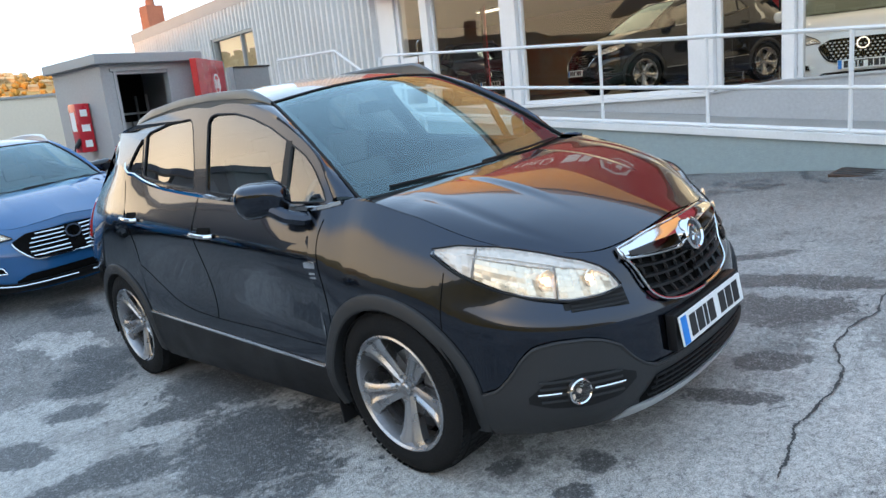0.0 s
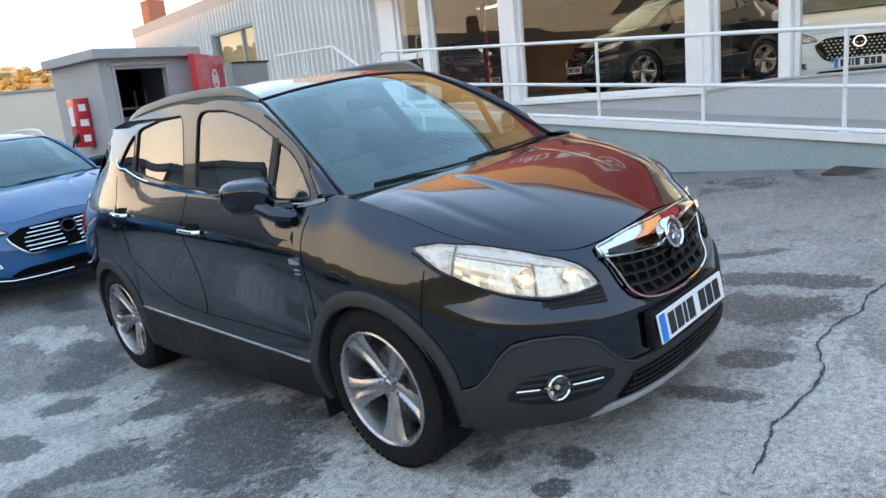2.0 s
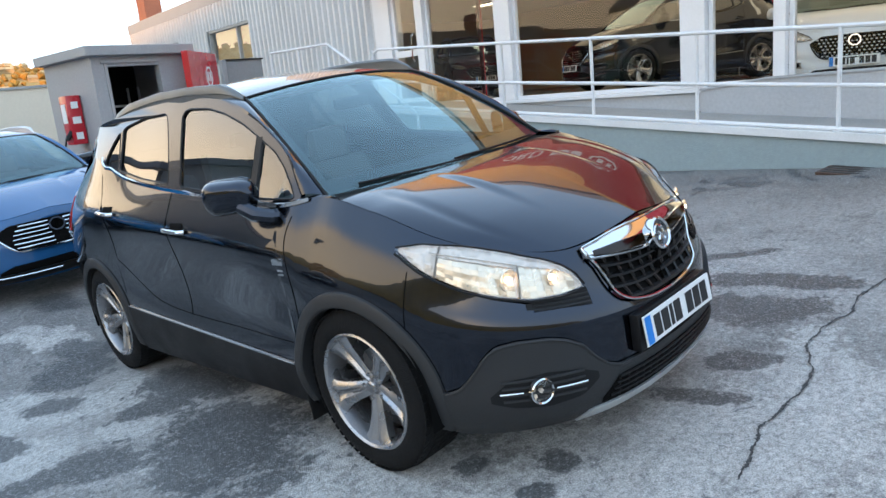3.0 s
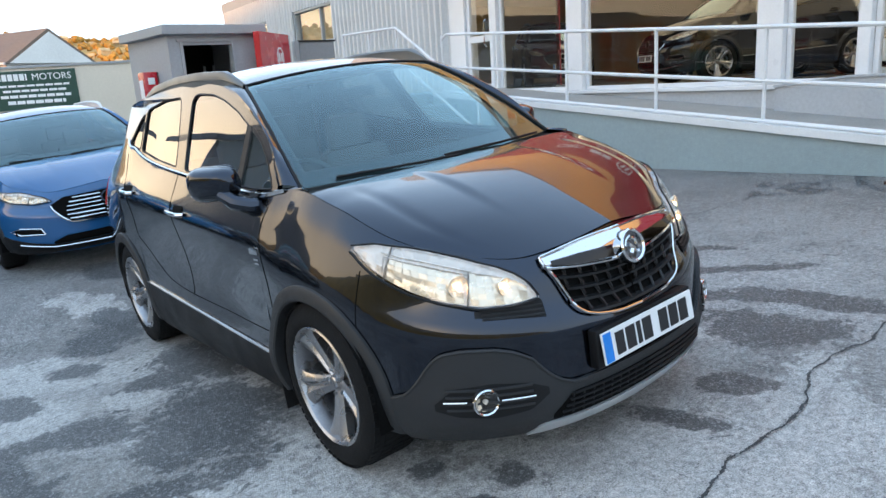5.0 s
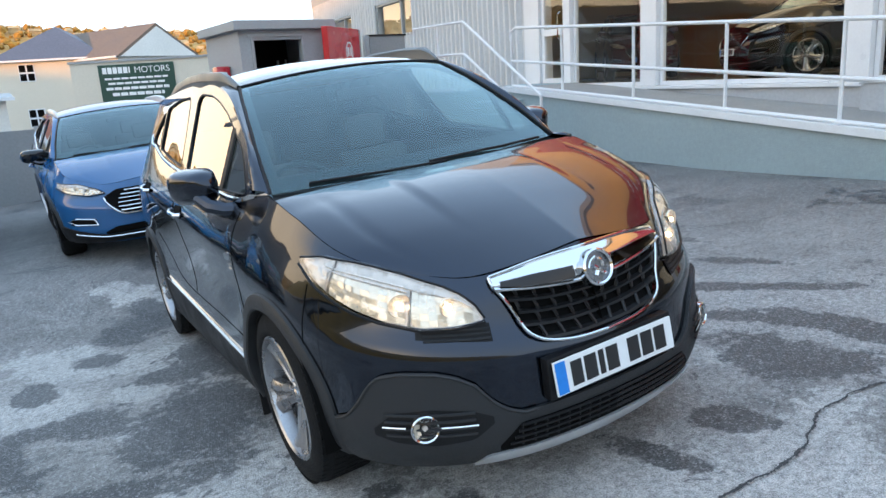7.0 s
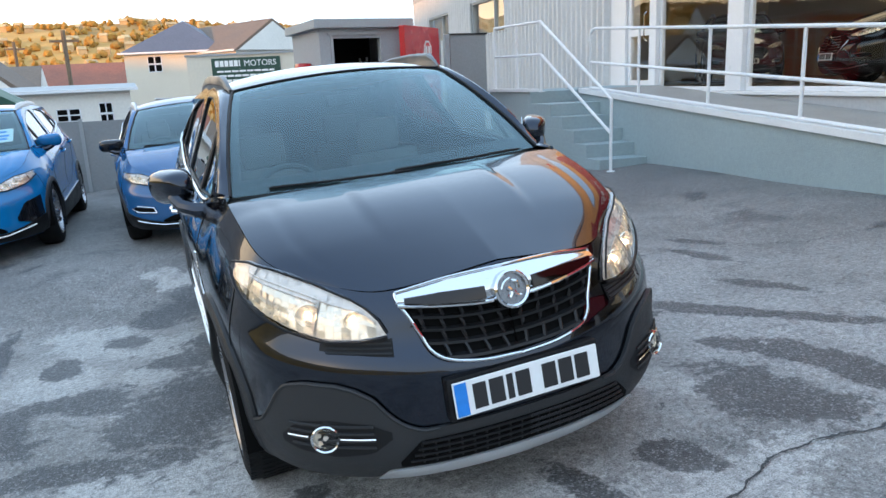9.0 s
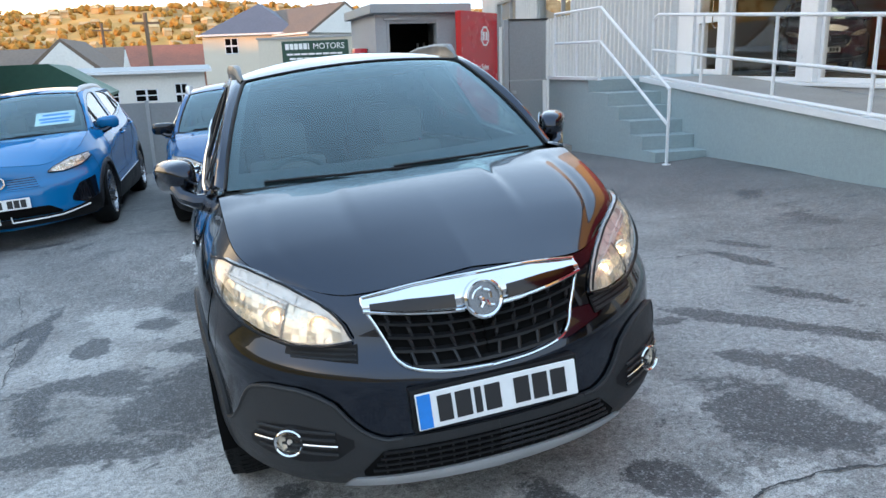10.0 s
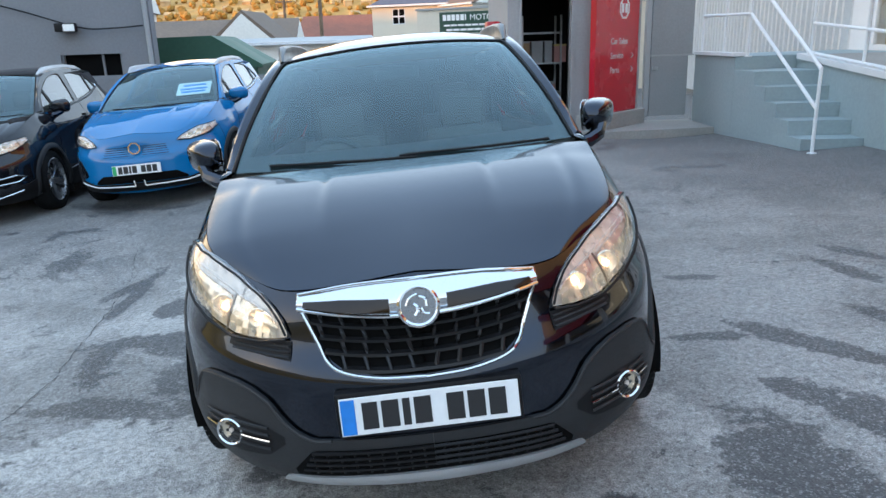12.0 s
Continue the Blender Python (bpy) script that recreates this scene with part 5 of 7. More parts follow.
        for q, (y, z) in zip(edge, sidecurve):
            a, b = Vector((side * q[0], q[1], q[2])), Vector((side * glasshouse_x(y, z), y, z))
            mid = (a + b) / 2 + Vector((side * 0.012, -0.008, 0.012))
            rows.append([a - Vector((0, 0, 0.02)), a, a.lerp(mid, 0.5) + Vector((side * 0.004, 0, 0.004)), mid, mid.lerp(b, 0.5) + Vector((side * 0.004, 0, 0.004)), b])
        grid(bm, rows)
        part("screen_pillar", bm, PAINT_BLACK if style == "main" else paint, c)
        bm = bmesh.new()
        tube(bm, [Vector((side * (q[0] + 0.004), q[1] - 0.003, q[2] + 0.004)) for q in edge], 0.007, 5)
        part("screen_seal", bm, BLACK_PL, c)
        # wing panel at the foot of the pillar
        bm = bmesh.new()
        rows = []
        h0 = SKIN.top(SKIN.by_y(-1.22), side)
        for y in np.linspace(-1.22, -0.98, 8):
            t = SKIN.top(SKIN.by_y(y), side)
            k = (y + 1.22) / 0.24
            a = Vector((h0.x + (side * 0.703 - h0.x) * k, h0.y + (-1.09 - h0.y) * k, h0.z + (1.108 - h0.z) * k))
            rows.append([a.lerp(t, w) + Vector((0, 0, 0.010 * math.sin(math.pi * w))) for w in np.linspace(0, 1, 6)])
        grid(bm, rows)
        part("wing_corner", bm, paint, c)
        # roof rail, a solid fin on the edge of the roof
        rows = []
        for y in np.linspace(-0.40, 1.12, 30):
            zb = line(y, ((-0.42, 1.530), (-0.2, 1.560), (0.1, 1.585), (0.5, 1.590), (1.0, 1.560), (1.4, 1.52)))
            zt = line(y, ((-0.42, 1.536), (-0.34, 1.585), (-0.25, 1.624), (0.05, 1.648), (0.4, 1.657), (0.82, 1.640), (1.02, 1.602), (1.12, 1.556)))
            x = line(y, ((-0.42, 0.553), (-0.2, 0.592), (0.1, 0.607), (1.0, 0.590), (1.4, 0.57)))
            w = 0.034 * smooth01((y + 0.42) / 0.25)
            rows.append([Vector((side * (x + a), y, zb + (zt - zb) * k)) for a, k in ((0.004, -0.1), (0.002, 0.35), (0.006, 0.42), (0.0, 0.85), (-0.006, 1.0), (-0.004 - w, 1.0), (-0.012 - w, 0.85), (-0.014 - w, -0.1))])
        bm = bmesh.new()
        grid(bm, rows)
        part("roof_rail", bm, RAIL if style == "main" else SATIN, c, "low satin grey roof rail")
        # mirror: stalk, shell, glass
        bm = bmesh.new()
        M = Matrix.Translation((side * 0.875, -0.735, 1.150)) @ Matrix.Rotation(-side * 0.20, 4, "Z")
        if style == "main":   # folded in against the door
            M = Matrix.Translation((side * 0.900, -0.705, 1.150)) @ Matrix.Rotation(side * 1.05, 4, "Z")
        rows = []
        for i in range(13):
            v = i / 12 * math.pi
            row = []
            for j in range(25):
                w = 2 * math.pi * j / 24
                e = 0.55
                f = lambda q: math.copysign(abs(q) ** e, q)
                x, y, z = 0.128 * f(math.sin(v)) * f(math.cos(w)), -0.085 * math.cos(v), 0.084 * f(math.sin(v)) * f(math.sin(w))
                y = y if y < 0 else y * 0.35
                row.append(M @ Vector((x * (1 - 0.10 * abs(z) / 0.09), y * (1 + 0.15 * z / 0.09), z * (0.90 + side * 0.10 * x / 0.13))))
            rows.append(row)
        grid(bm, rows)
        mi = part("door_mirror", bm, PAINT_DARK if paint is PAINT_BLUE else paint, c, "glossy door mirror, folded in" if style == "main" else "glossy door mirror")
        part("mirror_stalk", tubed([Vector((side * 0.79, -0.86, 1.040)), Vector((side * 0.835, -0.855, 1.045)), Vector((side * 0.885, -0.825, 1.070)), Vector((side * 0.91, -0.775, 1.110))] if style == "main" else [Vector((side * 0.78, -0.83, 1.055)), Vector((side * 0.83, -0.80, 1.058)), Vector((side * 0.88, -0.77, 1.085)), Vector((side * 0.91, -0.745, 1.115))], 0.034, 10), PAINT_BLACK, mi)
        bm = bmesh.new()
        prism(bm, [(0.094 * math.copysign(abs(math.cos(a)) ** 0.6, math.cos(a)), 0.074 * math.copysign(abs(math.sin(a)) ** 0.6, math.sin(a))) for a in np.linspace(0, 2 * math.pi, 24, endpoint=False)], 0.031, 0.034, "xz", M)
        part("mirror_glass", bm, CHROME, mi)
        # tail lamp
        s = SKIN.by_y(1.80)
        part("tail_lamp", patch(bmesh.new(), side, s - 0.16, s + 0.16, lambda q: 0.93, lambda q: 1.16 - 0.1 * abs(q - s), 0.008, 10, 6), TAIL, c, "red tail lamp")
        # wheels
        for ya in (-AXLE, AXLE):
            fit = Matrix.Diagonal((1, size / shape[1], size / shape[2], 1))
            wheel(c, pose(side * 0.758, ya, HUB_Z * size / shape[2], 0, 0, 0 if side < 0 else 180) @ fit, alloy, spokes, tread=style == "main")
        # mud flaps behind the front wheels
        part("mud_flap", boxed(side * 0.70, side * 0.868, -0.872, -0.862, 0.13, 0.34, bevel=0.004), BLACK_PL, c)

    # bonnet
    bm = bmesh.new()
    grid(bm, [[hood_point(u, r) for u in np.linspace(-0.996, 0.996, 121)] for r in np.linspace(0.004, 0.992, 34)])
    part("bonnet", shell(bm, 0.02), paint, c)
    # scuttle, screen, roof
    bm = bmesh.new()
    grid(bm, [[(hood_point(u, 1.0) + Vector((0, 0.01, -0.018))).lerp(ws_point(u, 0.0) + Vector((0, 0.02, -0.01)), k) for u in np.linspace(-1, 1, 25)] for k in (0, 0.5, 1)])
    part("scuttle", bm, BLACK_PL, c)
    bm = bmesh.new()
    grid(bm, [[ws_point(u, v) for u in np.linspace(-1, 1, 33)] for v in np.linspace(0, 1, 21)])
    ws = part("windscreen", bm, GLASS_WS, c, "tinted windscreen with a dark printed border")
    ws.visible_shadow = False
    part("screen_seal", tubed([ws_point(u, 1.0) + Vector((0, 0.0, 0.002)) for u in np.linspace(-1, 1, 17)], 0.006, 5), BLACK_PL, ws)
    for rng in (((-1, -0.935), (0, 1)), ((0.935, 1), (0, 1)), ((-0.935, 0.935), (0, 0.10)), ((-0.935, 0.935), (0.965, 1)), ((-0.13, 0.13), (0.80, 0.965))):
        bm = bmesh.new()
        grid(bm, [[ws_point(u, v, -0.004) for u in np.linspace(*rng[0], 17)] for v in np.linspace(*rng[1], 11)])
        part("screen_border", bm, BLACK_PL, ws)
    bm = bmesh.new()
    rows = []
    top = lambda y: line(y, ((-0.42, 1.575), (-0.36, 1.582), (-0.2, 1.615), (0.1, 1.648), (0.5, 1.658), (1.0, 1.638), (1.4, 1.585), (1.75, 1.50)))
    for y in np.r_[-0.375, np.linspace(-0.30, 1.72, 24)]:
        hw = line(y, ((-0.42, 0.53), (-0.2, 0.578), (0.1, 0.60), (1.0, 0.58), (1.75, 0.50)))
        ze = line(y, ((-0.42, 1.545), (-0.2, 1.562), (0.1, 1.583), (0.5, 1.588), (1.0, 1.565), (1.4, 1.522), (1.75, 1.45)))
        if y < -0.31:
            rows.append([ws_point(u, 1.0) + Vector((0, 0.004, -0.002)) for u in np.linspace(-1, 1, 25)])
        else:
            rows.append([Vector((u * hw, y, ze + (top(y) - ze) * (1 - abs(u) ** 2.4))) for u in np.linspace(-1, 1, 25)])
    grid(bm, rows)
    part("roof", shell(bm, 0.03), paint, c)
    bm = bmesh.new()
    rows = []
    for k in np.linspace(0, 1, 8):
        row = []
        for u in np.linspace(-1, 1, 21):
            a = Vector((u * 0.50, 1.72 + 0.02 * (1 - u * u), 1.455 + 0.03 * (1 - abs(u) ** 2.4)))
            b = Vector((u * 0.74, 1.93 + 0.06 * (1 - u * u), 0.95))
            row.append(a.lerp(b, k) + Vector((0, 0.03 * math.sin(math.pi * k), 0)))
        rows.append(row)
    grid(bm, rows)
    part("tailgate", bm, paint, c)
    # rear pillars between side, roof and tailgate
    for side in (-1, 1):
        bm = bmesh.new()
        rows = []
        for y in np.linspace(1.18, 2.0, 18):
            t, yt = SKIN.top(SKIN.by_y(y), side), min(y, 1.70)
            e = Vector((side * line(yt, ((1.0, 0.60), (1.3, 0.575), (1.75, 0.50))), yt, line(yt, ((1.0, 1.569), (1.4, 1.526), (1.75, 1.452)))))
            rows.append([t.lerp(e, k) + Vector((side * 0.022, 0, 0.010)) * math.sin(math.pi * k) for k in np.linspace(0, 1, 7)])
        grid(bm, rows)
        part("rear_pillar", bm, paint, c)

    # cabin
    part("dashboard", boxed(-0.66, 0.66, -1.02, -0.52, 0.70, 1.07, bevel=0.06), DASH, c)
    part("cabin_floor", boxed(-0.70, 0.70, -1.0, 1.6, 0.28, 0.36), DASH, c, smooth=False)
    part("rear_wall", boxed(-0.66, 0.66, 1.25, 1.4, 0.3, 1.40), DASH, c, smooth=False)
    part("headliner", boxed(-0.56, 0.56, -0.22, 1.45, 1.525, 1.545), HEADLINER, c, smooth=False)
    part("rear_shade", boxed(-0.58, 0.58, 1.35, 1.38, 1.40, 1.525), DASH, c, smooth=False)
    for side in (-1, 1):
        part("door_lining", boxed(side * 0.72, side * 0.76, -0.95, 1.2, 0.36, 1.07), DASH, c, smooth=False)
        for y, z in ((-0.10, 0.30), (0.85, 0.34)):
            st = part("seat", boxed(side * 0.36 - 0.24, side * 0.36 + 0.24, y - 0.32, y + 0.2, z, z + 0.28, bevel=0.06), SEAT, c)
            bm = boxed(-0.23, 0.23, -0.07, 0.07, 0, 0.62, bevel=0.05)
            bmesh.ops.transform(bm, matrix=Matrix.Translation((side * 0.36, y + 0.18, z + 0.2)) @ Matrix.Rotation(-0.3, 4, "X"), verts=bm.verts)
            part("backrest", bm, SEAT, st)
            part("headrest", boxed(side * 0.36 - 0.13, side * 0.36 + 0.13, y + 0.34, y + 0.44, z + 0.80, z + 1.0, bevel=0.04), SEAT, st)
    bm = bmesh.new()
    lathe(bm, [(0.016 * math.cos(a), 0.18 + 0.016 * math.sin(a)) for a in np.linspace(0, 2 * math.pi, 9)], 28, "y")
    tube(bm, [(-0.17, 0, 0), (0.17, 0, 0)], 0.014, 6)
    tube(bm, [(0, 0, 0), (0, 0, -0.17)], 0.014, 6)
    bmesh.ops.transform(bm, matrix=Matrix.Translation((-0.36, -0.50, 0.98)) @ Matrix.Rotation(-0.45, 4, "X"), verts=bm.verts)
    part("steering_wheel", bm, DASH, c)
    part("rear_view_mirror", boxed(-0.11, 0.11, -0.50, -0.47, 1.40, 1.46, bevel=0.015), BLACK_PL, c)
    # wipers
    for x0, x1 in ((0.60, -0.02), (0.05, -0.55)):
        part("wiper", tubed([ws_point(x0 / 0.70, -0.0, 0.012), ws_point((x0 * 0.6 + x1 * 0.4) / 0.70, 0.006, 0.014), ws_point(x1 / 0.70, 0.022, 0.008)], 0.0065, 6), BLACK_PL, c)

    face(c, style, paint)
    return c


def number_plate(c, y, z, tint, tilt=-6, bars=True):
    """A plate with plain dark bars where its characters stand."""
    p = part("number_plate", boxed(-0.26, 0.26, -0.008, 0.0, -0.056, 0.056, bevel=0.003), PLATE_W, c, "white number plate with dark characters as bars", smooth=False)
    p.matrix_local = pose(0, y, z, tilt)
    part("plate_band", boxed(-0.256, -0.215, -0.010, -0.0085, -0.052, 0.052), tint, p, smooth=False)
    x = -0.195
    for w in (0.045, 0.05, 0.022, 0.05, 0, 0.05, 0.05, 0.05):
        if w:
            part("character", boxed(x, x + w, -0.0105, -0.0085, -0.040, 0.040), INK, p, smooth=False)
        x += w + 0.011 if w else 0.034
    return p


def headlamp(c, side, lo, hi, s0, s1, off=0.020, bowls=()):
    """Clear lens over a mirror bowl."""
    l = part("headlamp", patch(bmesh.new(), side, s0, s1, lo, hi, off, 26, 8, 0.02), GLASS_LAMP, c, "clear headlamp, lit warm")
    l.visible_shadow = False
    part("lamp_back", patch(bmesh.new(), side, s0 + 0.004, s1 - 0.004, lambda s: lo(s) + 0.004, lambda s: hi(s) - 0.004, 0.002, 26, 8, 0.0), LAMP_GREY, l, "grey lamp interior")
    # bays of stepped mirror facets: the inner cube, the broad main bowl, the outer turn lamp
    random.seed(5)
    span = s1 - s0
    for b0, b1, w0, w1, ns, nz, tip, skin in ((0.05, 0.34, 0.04, 0.74, 7, 5, 0.0026, LAMP_CHROME), (0.37, 0.76, 0.04, 0.66, 9, 5, 0.0028, LAMP_CHROME), (0.30, 0.80, 0.70, 0.95, 8, 2, 0.0016, LAMP_GREY), (0.79, 0.96, 0.08, 0.90, 5, 6, 0.0024, LAMP_GREY)):
        bm = bmesh.new()
        for i in range(ns):
            for j in range(nz):
                q0, q1 = s0 + span * (b0 + (b1 - b0) * i / ns), s0 + span * (b0 + (b1 - b0) * (i + 1) / ns)
                f = lambda q, w: lo(q) + 0.004 + (hi(q) - lo(q) - 0.008) * (w0 + (w1 - w0) * w)
                a, d, e = 0.0075, random.uniform(-tip, tip), random.uniform(-tip, tip)
                vs = [bm.verts.new(SKIN.at(q, f(q, w), o, side)) for q, w, o in ((q0, j / nz, a + d), (q1, j / nz, a - d), (q1, (j + 1) / nz, a - d + e), (q0, (j + 1) / nz, a + d + e))]
                bm.faces.new(vs)
        part("reflector", bm, skin, l, "stepped mirror reflector", smooth=False)
    for k0, k1, w in ((0.05, 0.80, 0.755), (0.36, 0.78, 0.685)):
        part("lamp_bezel", tube(bmesh.new(), [SKIN.at(s0 + span * k, lo(s0 + span * k) + (hi(s0 + span * k) - lo(s0 + span * k)) * w, 0.010, side) for k in np.linspace(k0, k1, 16)], 0.0035, 5), LAMP_GREY, l)
    part("lamp_rim", tube(bmesh.new(), [SKIN.at(s0 + (s1 - s0) * k / 30, lo(s0 + (s1 - s0) * k / 30), off + 0.001, side) for k in range(31)], 0.005, 5), BLACK_PL, l)
    part("lamp_rim", tube(bmesh.new(), [SKIN.at(s0 + (s1 - s0) * k / 30, hi(s0 + (s1 - s0) * k / 30), off + 0.001, side) for k in range(31)], 0.004, 5), BLACK_PL, l)
    for k, w1 in ((0.355, 0.72), (0.775, 0.95)):
        q = s0 + span * k
        part("lamp_divider", tube(bmesh.new(), [SKIN.at(q - 0.02 * w, lo(q) + 0.004 + (hi(q) - lo(q) - 0.008) * w, 0.010, side) for w in np.linspace(0, w1, 6)], 0.004, 5), LAMP_DARK, l)
    for s, z, r, lit in bowls:
        p, n, _ = SKIN.col(s)
        o = SKIN.at(s, z, 0.006, side)
        d = Vector((side * n[0] * 0.4, n[1] - 0.5, 0.0)).normalized()
        M = Matrix.Translation(o) @ d.to_track_quat("Y", "Z").to_matrix().to_4x4()
        bm = lathe(bmesh.new(), [(0.004, r * 0.80), (0.009, r * 0.74), (0.006, r * 0.55), (0.003, r * 0.2)], 24, "y")
        bmesh.ops.transform(bm, matrix=M, verts=bm.verts)
        part("lamp_bowl", bm, LAMP_CHROME, l)
        bm = lathe(bmesh.new(), [(0.014, 0.0), (0.012, 0.006), (0.004, 0.008)], 12, "y")
        bmesh.ops.transform(bm, matrix=M, verts=bm.verts)
        part("bulb", bm, BULB if lit else LAMP_CHROME, l)
    return l


def face(c, style, paint):
    A = SKIN.by_a
    if style == "main":
        # bumper plastic round the fog lamps
        top = lambda s: line(s, ((0, 0.388), (A(0.35), 0.390), (A(0.40), 0.414), (A(0.44), 0.452), (A(0.48), 0.510), (A(0.53), 0.544), (A(0.58), 0.562), (A(0.66), 0.571), (A(0.71), 0.562), (A(0.735), 0.530), (A(0.76), 0.470), (A(0.785), 0.418), (SKIN.by_y(-1.70), 0.402)))
        for side in (-1, 1):
            part("bumper_trim", patch(bmesh.new(), side, 0, SKIN.by_y(-1.69), lambda s: 0.205, top, 0.012, 44, 10, 0.014), CLAD, c, "dark grey textured bumper plastic")
            part("trim_lip", tube(bmesh.new(), [SKIN.at(s, top(s) - 0.003, 0.011, side) for s in np.linspace(A(0.30), SKIN.by_y(-1.70), 30)], 0.006, 6), CLAD, c)
            # fog lamp in its pocket
            pocket = lambda k: (lambda s: line(s, ((A(0.44), 0.386 + k * 0.012), (A(0.50), 0.378 + k * 0.050), (A(0.60), 0.382 + k * 0.064), (A(0.69), 0.386 + k * 0.052), (A(0.735), 0.372 + k * 0.012))))
            part("fog_pocket", patch(bmesh.new(), side, A(0.44), A(0.735), pocket(-1), pocket(1), 0.0135, 20, 6, 0.0), BLACK_PL, c)
            for dz in (-0.035, -0.012, 0.012, 0.035):
                part("fog_slat", tube(bmesh.new(), [SKIN.at(A(a), 0.392 + dz + (a - 0.6) * 0.05, 0.016, side) for a in np.linspace(0.49, 0.71, 8)], 0.005, 5), CLAD, c)
            for a0, a1 in ((0.485, 0.580), (0.664, 0.715)):
                part("fog_strip", tube(bmesh.new(), [SKIN.at(A(a), 0.388 + (a - 0.62) * 0.05, 0.020, side) for a in np.linspace(a0, a1, 5)], 0.0038, 6), CHROME, c)
            o = SKIN.at(A(0.622), 0.387, 0.012, side)
            d = Vector((side * 0.35, -0.93, 0)).normalized()
            M = Matrix.Translation(o) @ (-d).to_track_quat("Y", "Z").to_matrix().to_4x4()
            f = thing_part("fog_lamp", lathe(bmesh.new(), [(0.0, 0.048), (-0.016, 0.047), (-0.020, 0.043), (-0.016, 0.039), (0.0, 0.036)], 28, "y"), CHROME, c, M, "round fog lamp with a chrome ring")
            thing_part("reflector", lathe(bmesh.new(), [(-0.002, 0.040), (0.004, 0.026), (0.006, 0.0)], 24, "y"), LAMP_CHROME, f, Matrix.Identity(4))
            thing_part("lens", lathe(bmesh.new(), [(-0.014, 0.041), (-0.022, 0.02), (-0.024, 0.0)], 24, "y"), GLASS_LAMP, f, Matrix.Identity(4)).visible_shadow = False
            thing_part("bulb_shield", lathe(bmesh.new(), [(-0.010, 0.0), (-0.009, 0.008), (0.002, 0.010)], 16, "y"), LAMP_GREY, f, Matrix.Identity(4))
            # headlamps
            lo = lambda s: line(s, ((A(0.418), 0.690), (A(0.50), 0.683), (A(0.60), 0.690), (A(0.70), 0.725), (A(0.76), 0.765), (SKIN.by_y(-1.66), 0.838), (SKIN.by_y(-1.56), 0.905)))
            hi = lambda s: line(s, ((A(0.418), 0.702), (A(0.437), 0.742), (A(0.475), 0.780), (A(0.53), 0.810), (A(0.60), 0.836), (A(0.66), 0.862), (A(0.72), 0.890), (A(0.76), 0.908), (SKIN.by_y(-1.66), 0.930), (SKIN.by_y(-1.56), 0.925)))
            headlamp(c, side, lo, hi, A(0.418), SKIN.by_y(-1.555), 0.016, ((A(0.655), 0.770, 0.050, True), (A(0.52), 0.748, 0.040, True)))
            # black slats under the lamp
            part("lamp_gap", patch(bmesh.new(), side, A(0.405), A(0.62), lambda s: line(s, ((A(0.405), 0.628), (A(0.62), 0.664))), lambda s: line(s, ((A(0.405), 0.682), (A(0.5), 0.676), (A(0.62), 0.684))), 0.003, 12, 4, 0.0), BLACK_PL, c)
            for k in range(3):
                part("slat", tube(bmesh.new(), [SKIN.at(A(a), 0.640 + 0.014 * k + (a - 0.41) * 0.10, 0.008, side) for a in np.linspace(0.41, 0.60, 7)], 0.004, 5), CLAD, c)
            # bright skid plate
            part("skid_plate", patch(bmesh.new(), side, 0, A(0.513), lambda s: line(s, ((0, 0.192), (A(0.513), 0.201))), lambda s: line(s, ((0, 0.258), (A(0.40), 0.256), (A(0.468), 0.254), (A(0.513), 0.205))), 0.024, 24, 5, 0.03), SATIN, c, "silver painted skid plate")
            part("lower_grille", patch(bmesh.new(), side, 0, A(0.43), lambda s: 0.262, lambda s: line(s, ((0, 0.356), (A(0.36), 0.356), (A(0.43), 0.285))), 0.0135, 20, 4, 0.0), GAP, c)
            for k in range(4):
                part("grille_bar", tube(bmesh.new(), [SKIN.at(s, 0.285 + 0.021 * k, 0.017, side) for s in np.linspace(0, A(0.40 - 0.014 * k), 10)], 0.0055, 5), BLACK_PL, c)
            for a in np.linspace(0.03, 0.36, 9):
                part("grille_bar", tube(bmesh.new(), [SKIN.at(A(a), z, 0.015, side) for z in (0.272, 0.352)], 0.004, 5), BLACK_PL, c)
            # main grille
            edge_low = ((0.0, 0.568), (0.13, 0.576), (0.235, 0.598), (0.285, 0.630), (0.312, 0.680), (0.345, 0.748), (0.374, 0.792))
            g_lo = lambda s: line(s, tuple((A(a), z) for a, z in edge_low))
            g_hi = lambda s: line(s, ((0, 0.845), (A(0.2), 0.838), (A(0.376), 0.815)))
            part("grille_back", patch(bmesh.new(), side, 0, A(0.374), g_lo, g_hi, 0.004, 26, 10, 0.0), GAP, c)
            # mesh of curved bars with staggered uprights
            rise = lambda a, z: z + 0.30 * a * a
            inside = lambda a, z: a < line(z, tuple((z_, a_) for a_, z_ in edge_low)) - 0.004 and 0.57 + 0.2 * a * a < z < 0.740 + 0.105 * a
            for k in range(5):
                z = 0.588 + 0.040 * k
                rows = []
                for a in np.linspace(0, 0.37, 30):
                    if inside(a, rise(a, z)):
                        zz = rise(a, z)
                        rows.append([SKIN.at(A(a), zz - 0.008, 0.006, side), SKIN.at(A(a), zz - 0.006, 0.019, side), SKIN.at(A(a), zz + 0.003, 0.022, side), SKIN.at(A(a), zz + 0.007, 0.006, side)])
                if len(rows) > 1:
                    bm = bmesh.new()
                    grid(bm, rows)
                    part("grille_bar", bm, GRILLE, c)
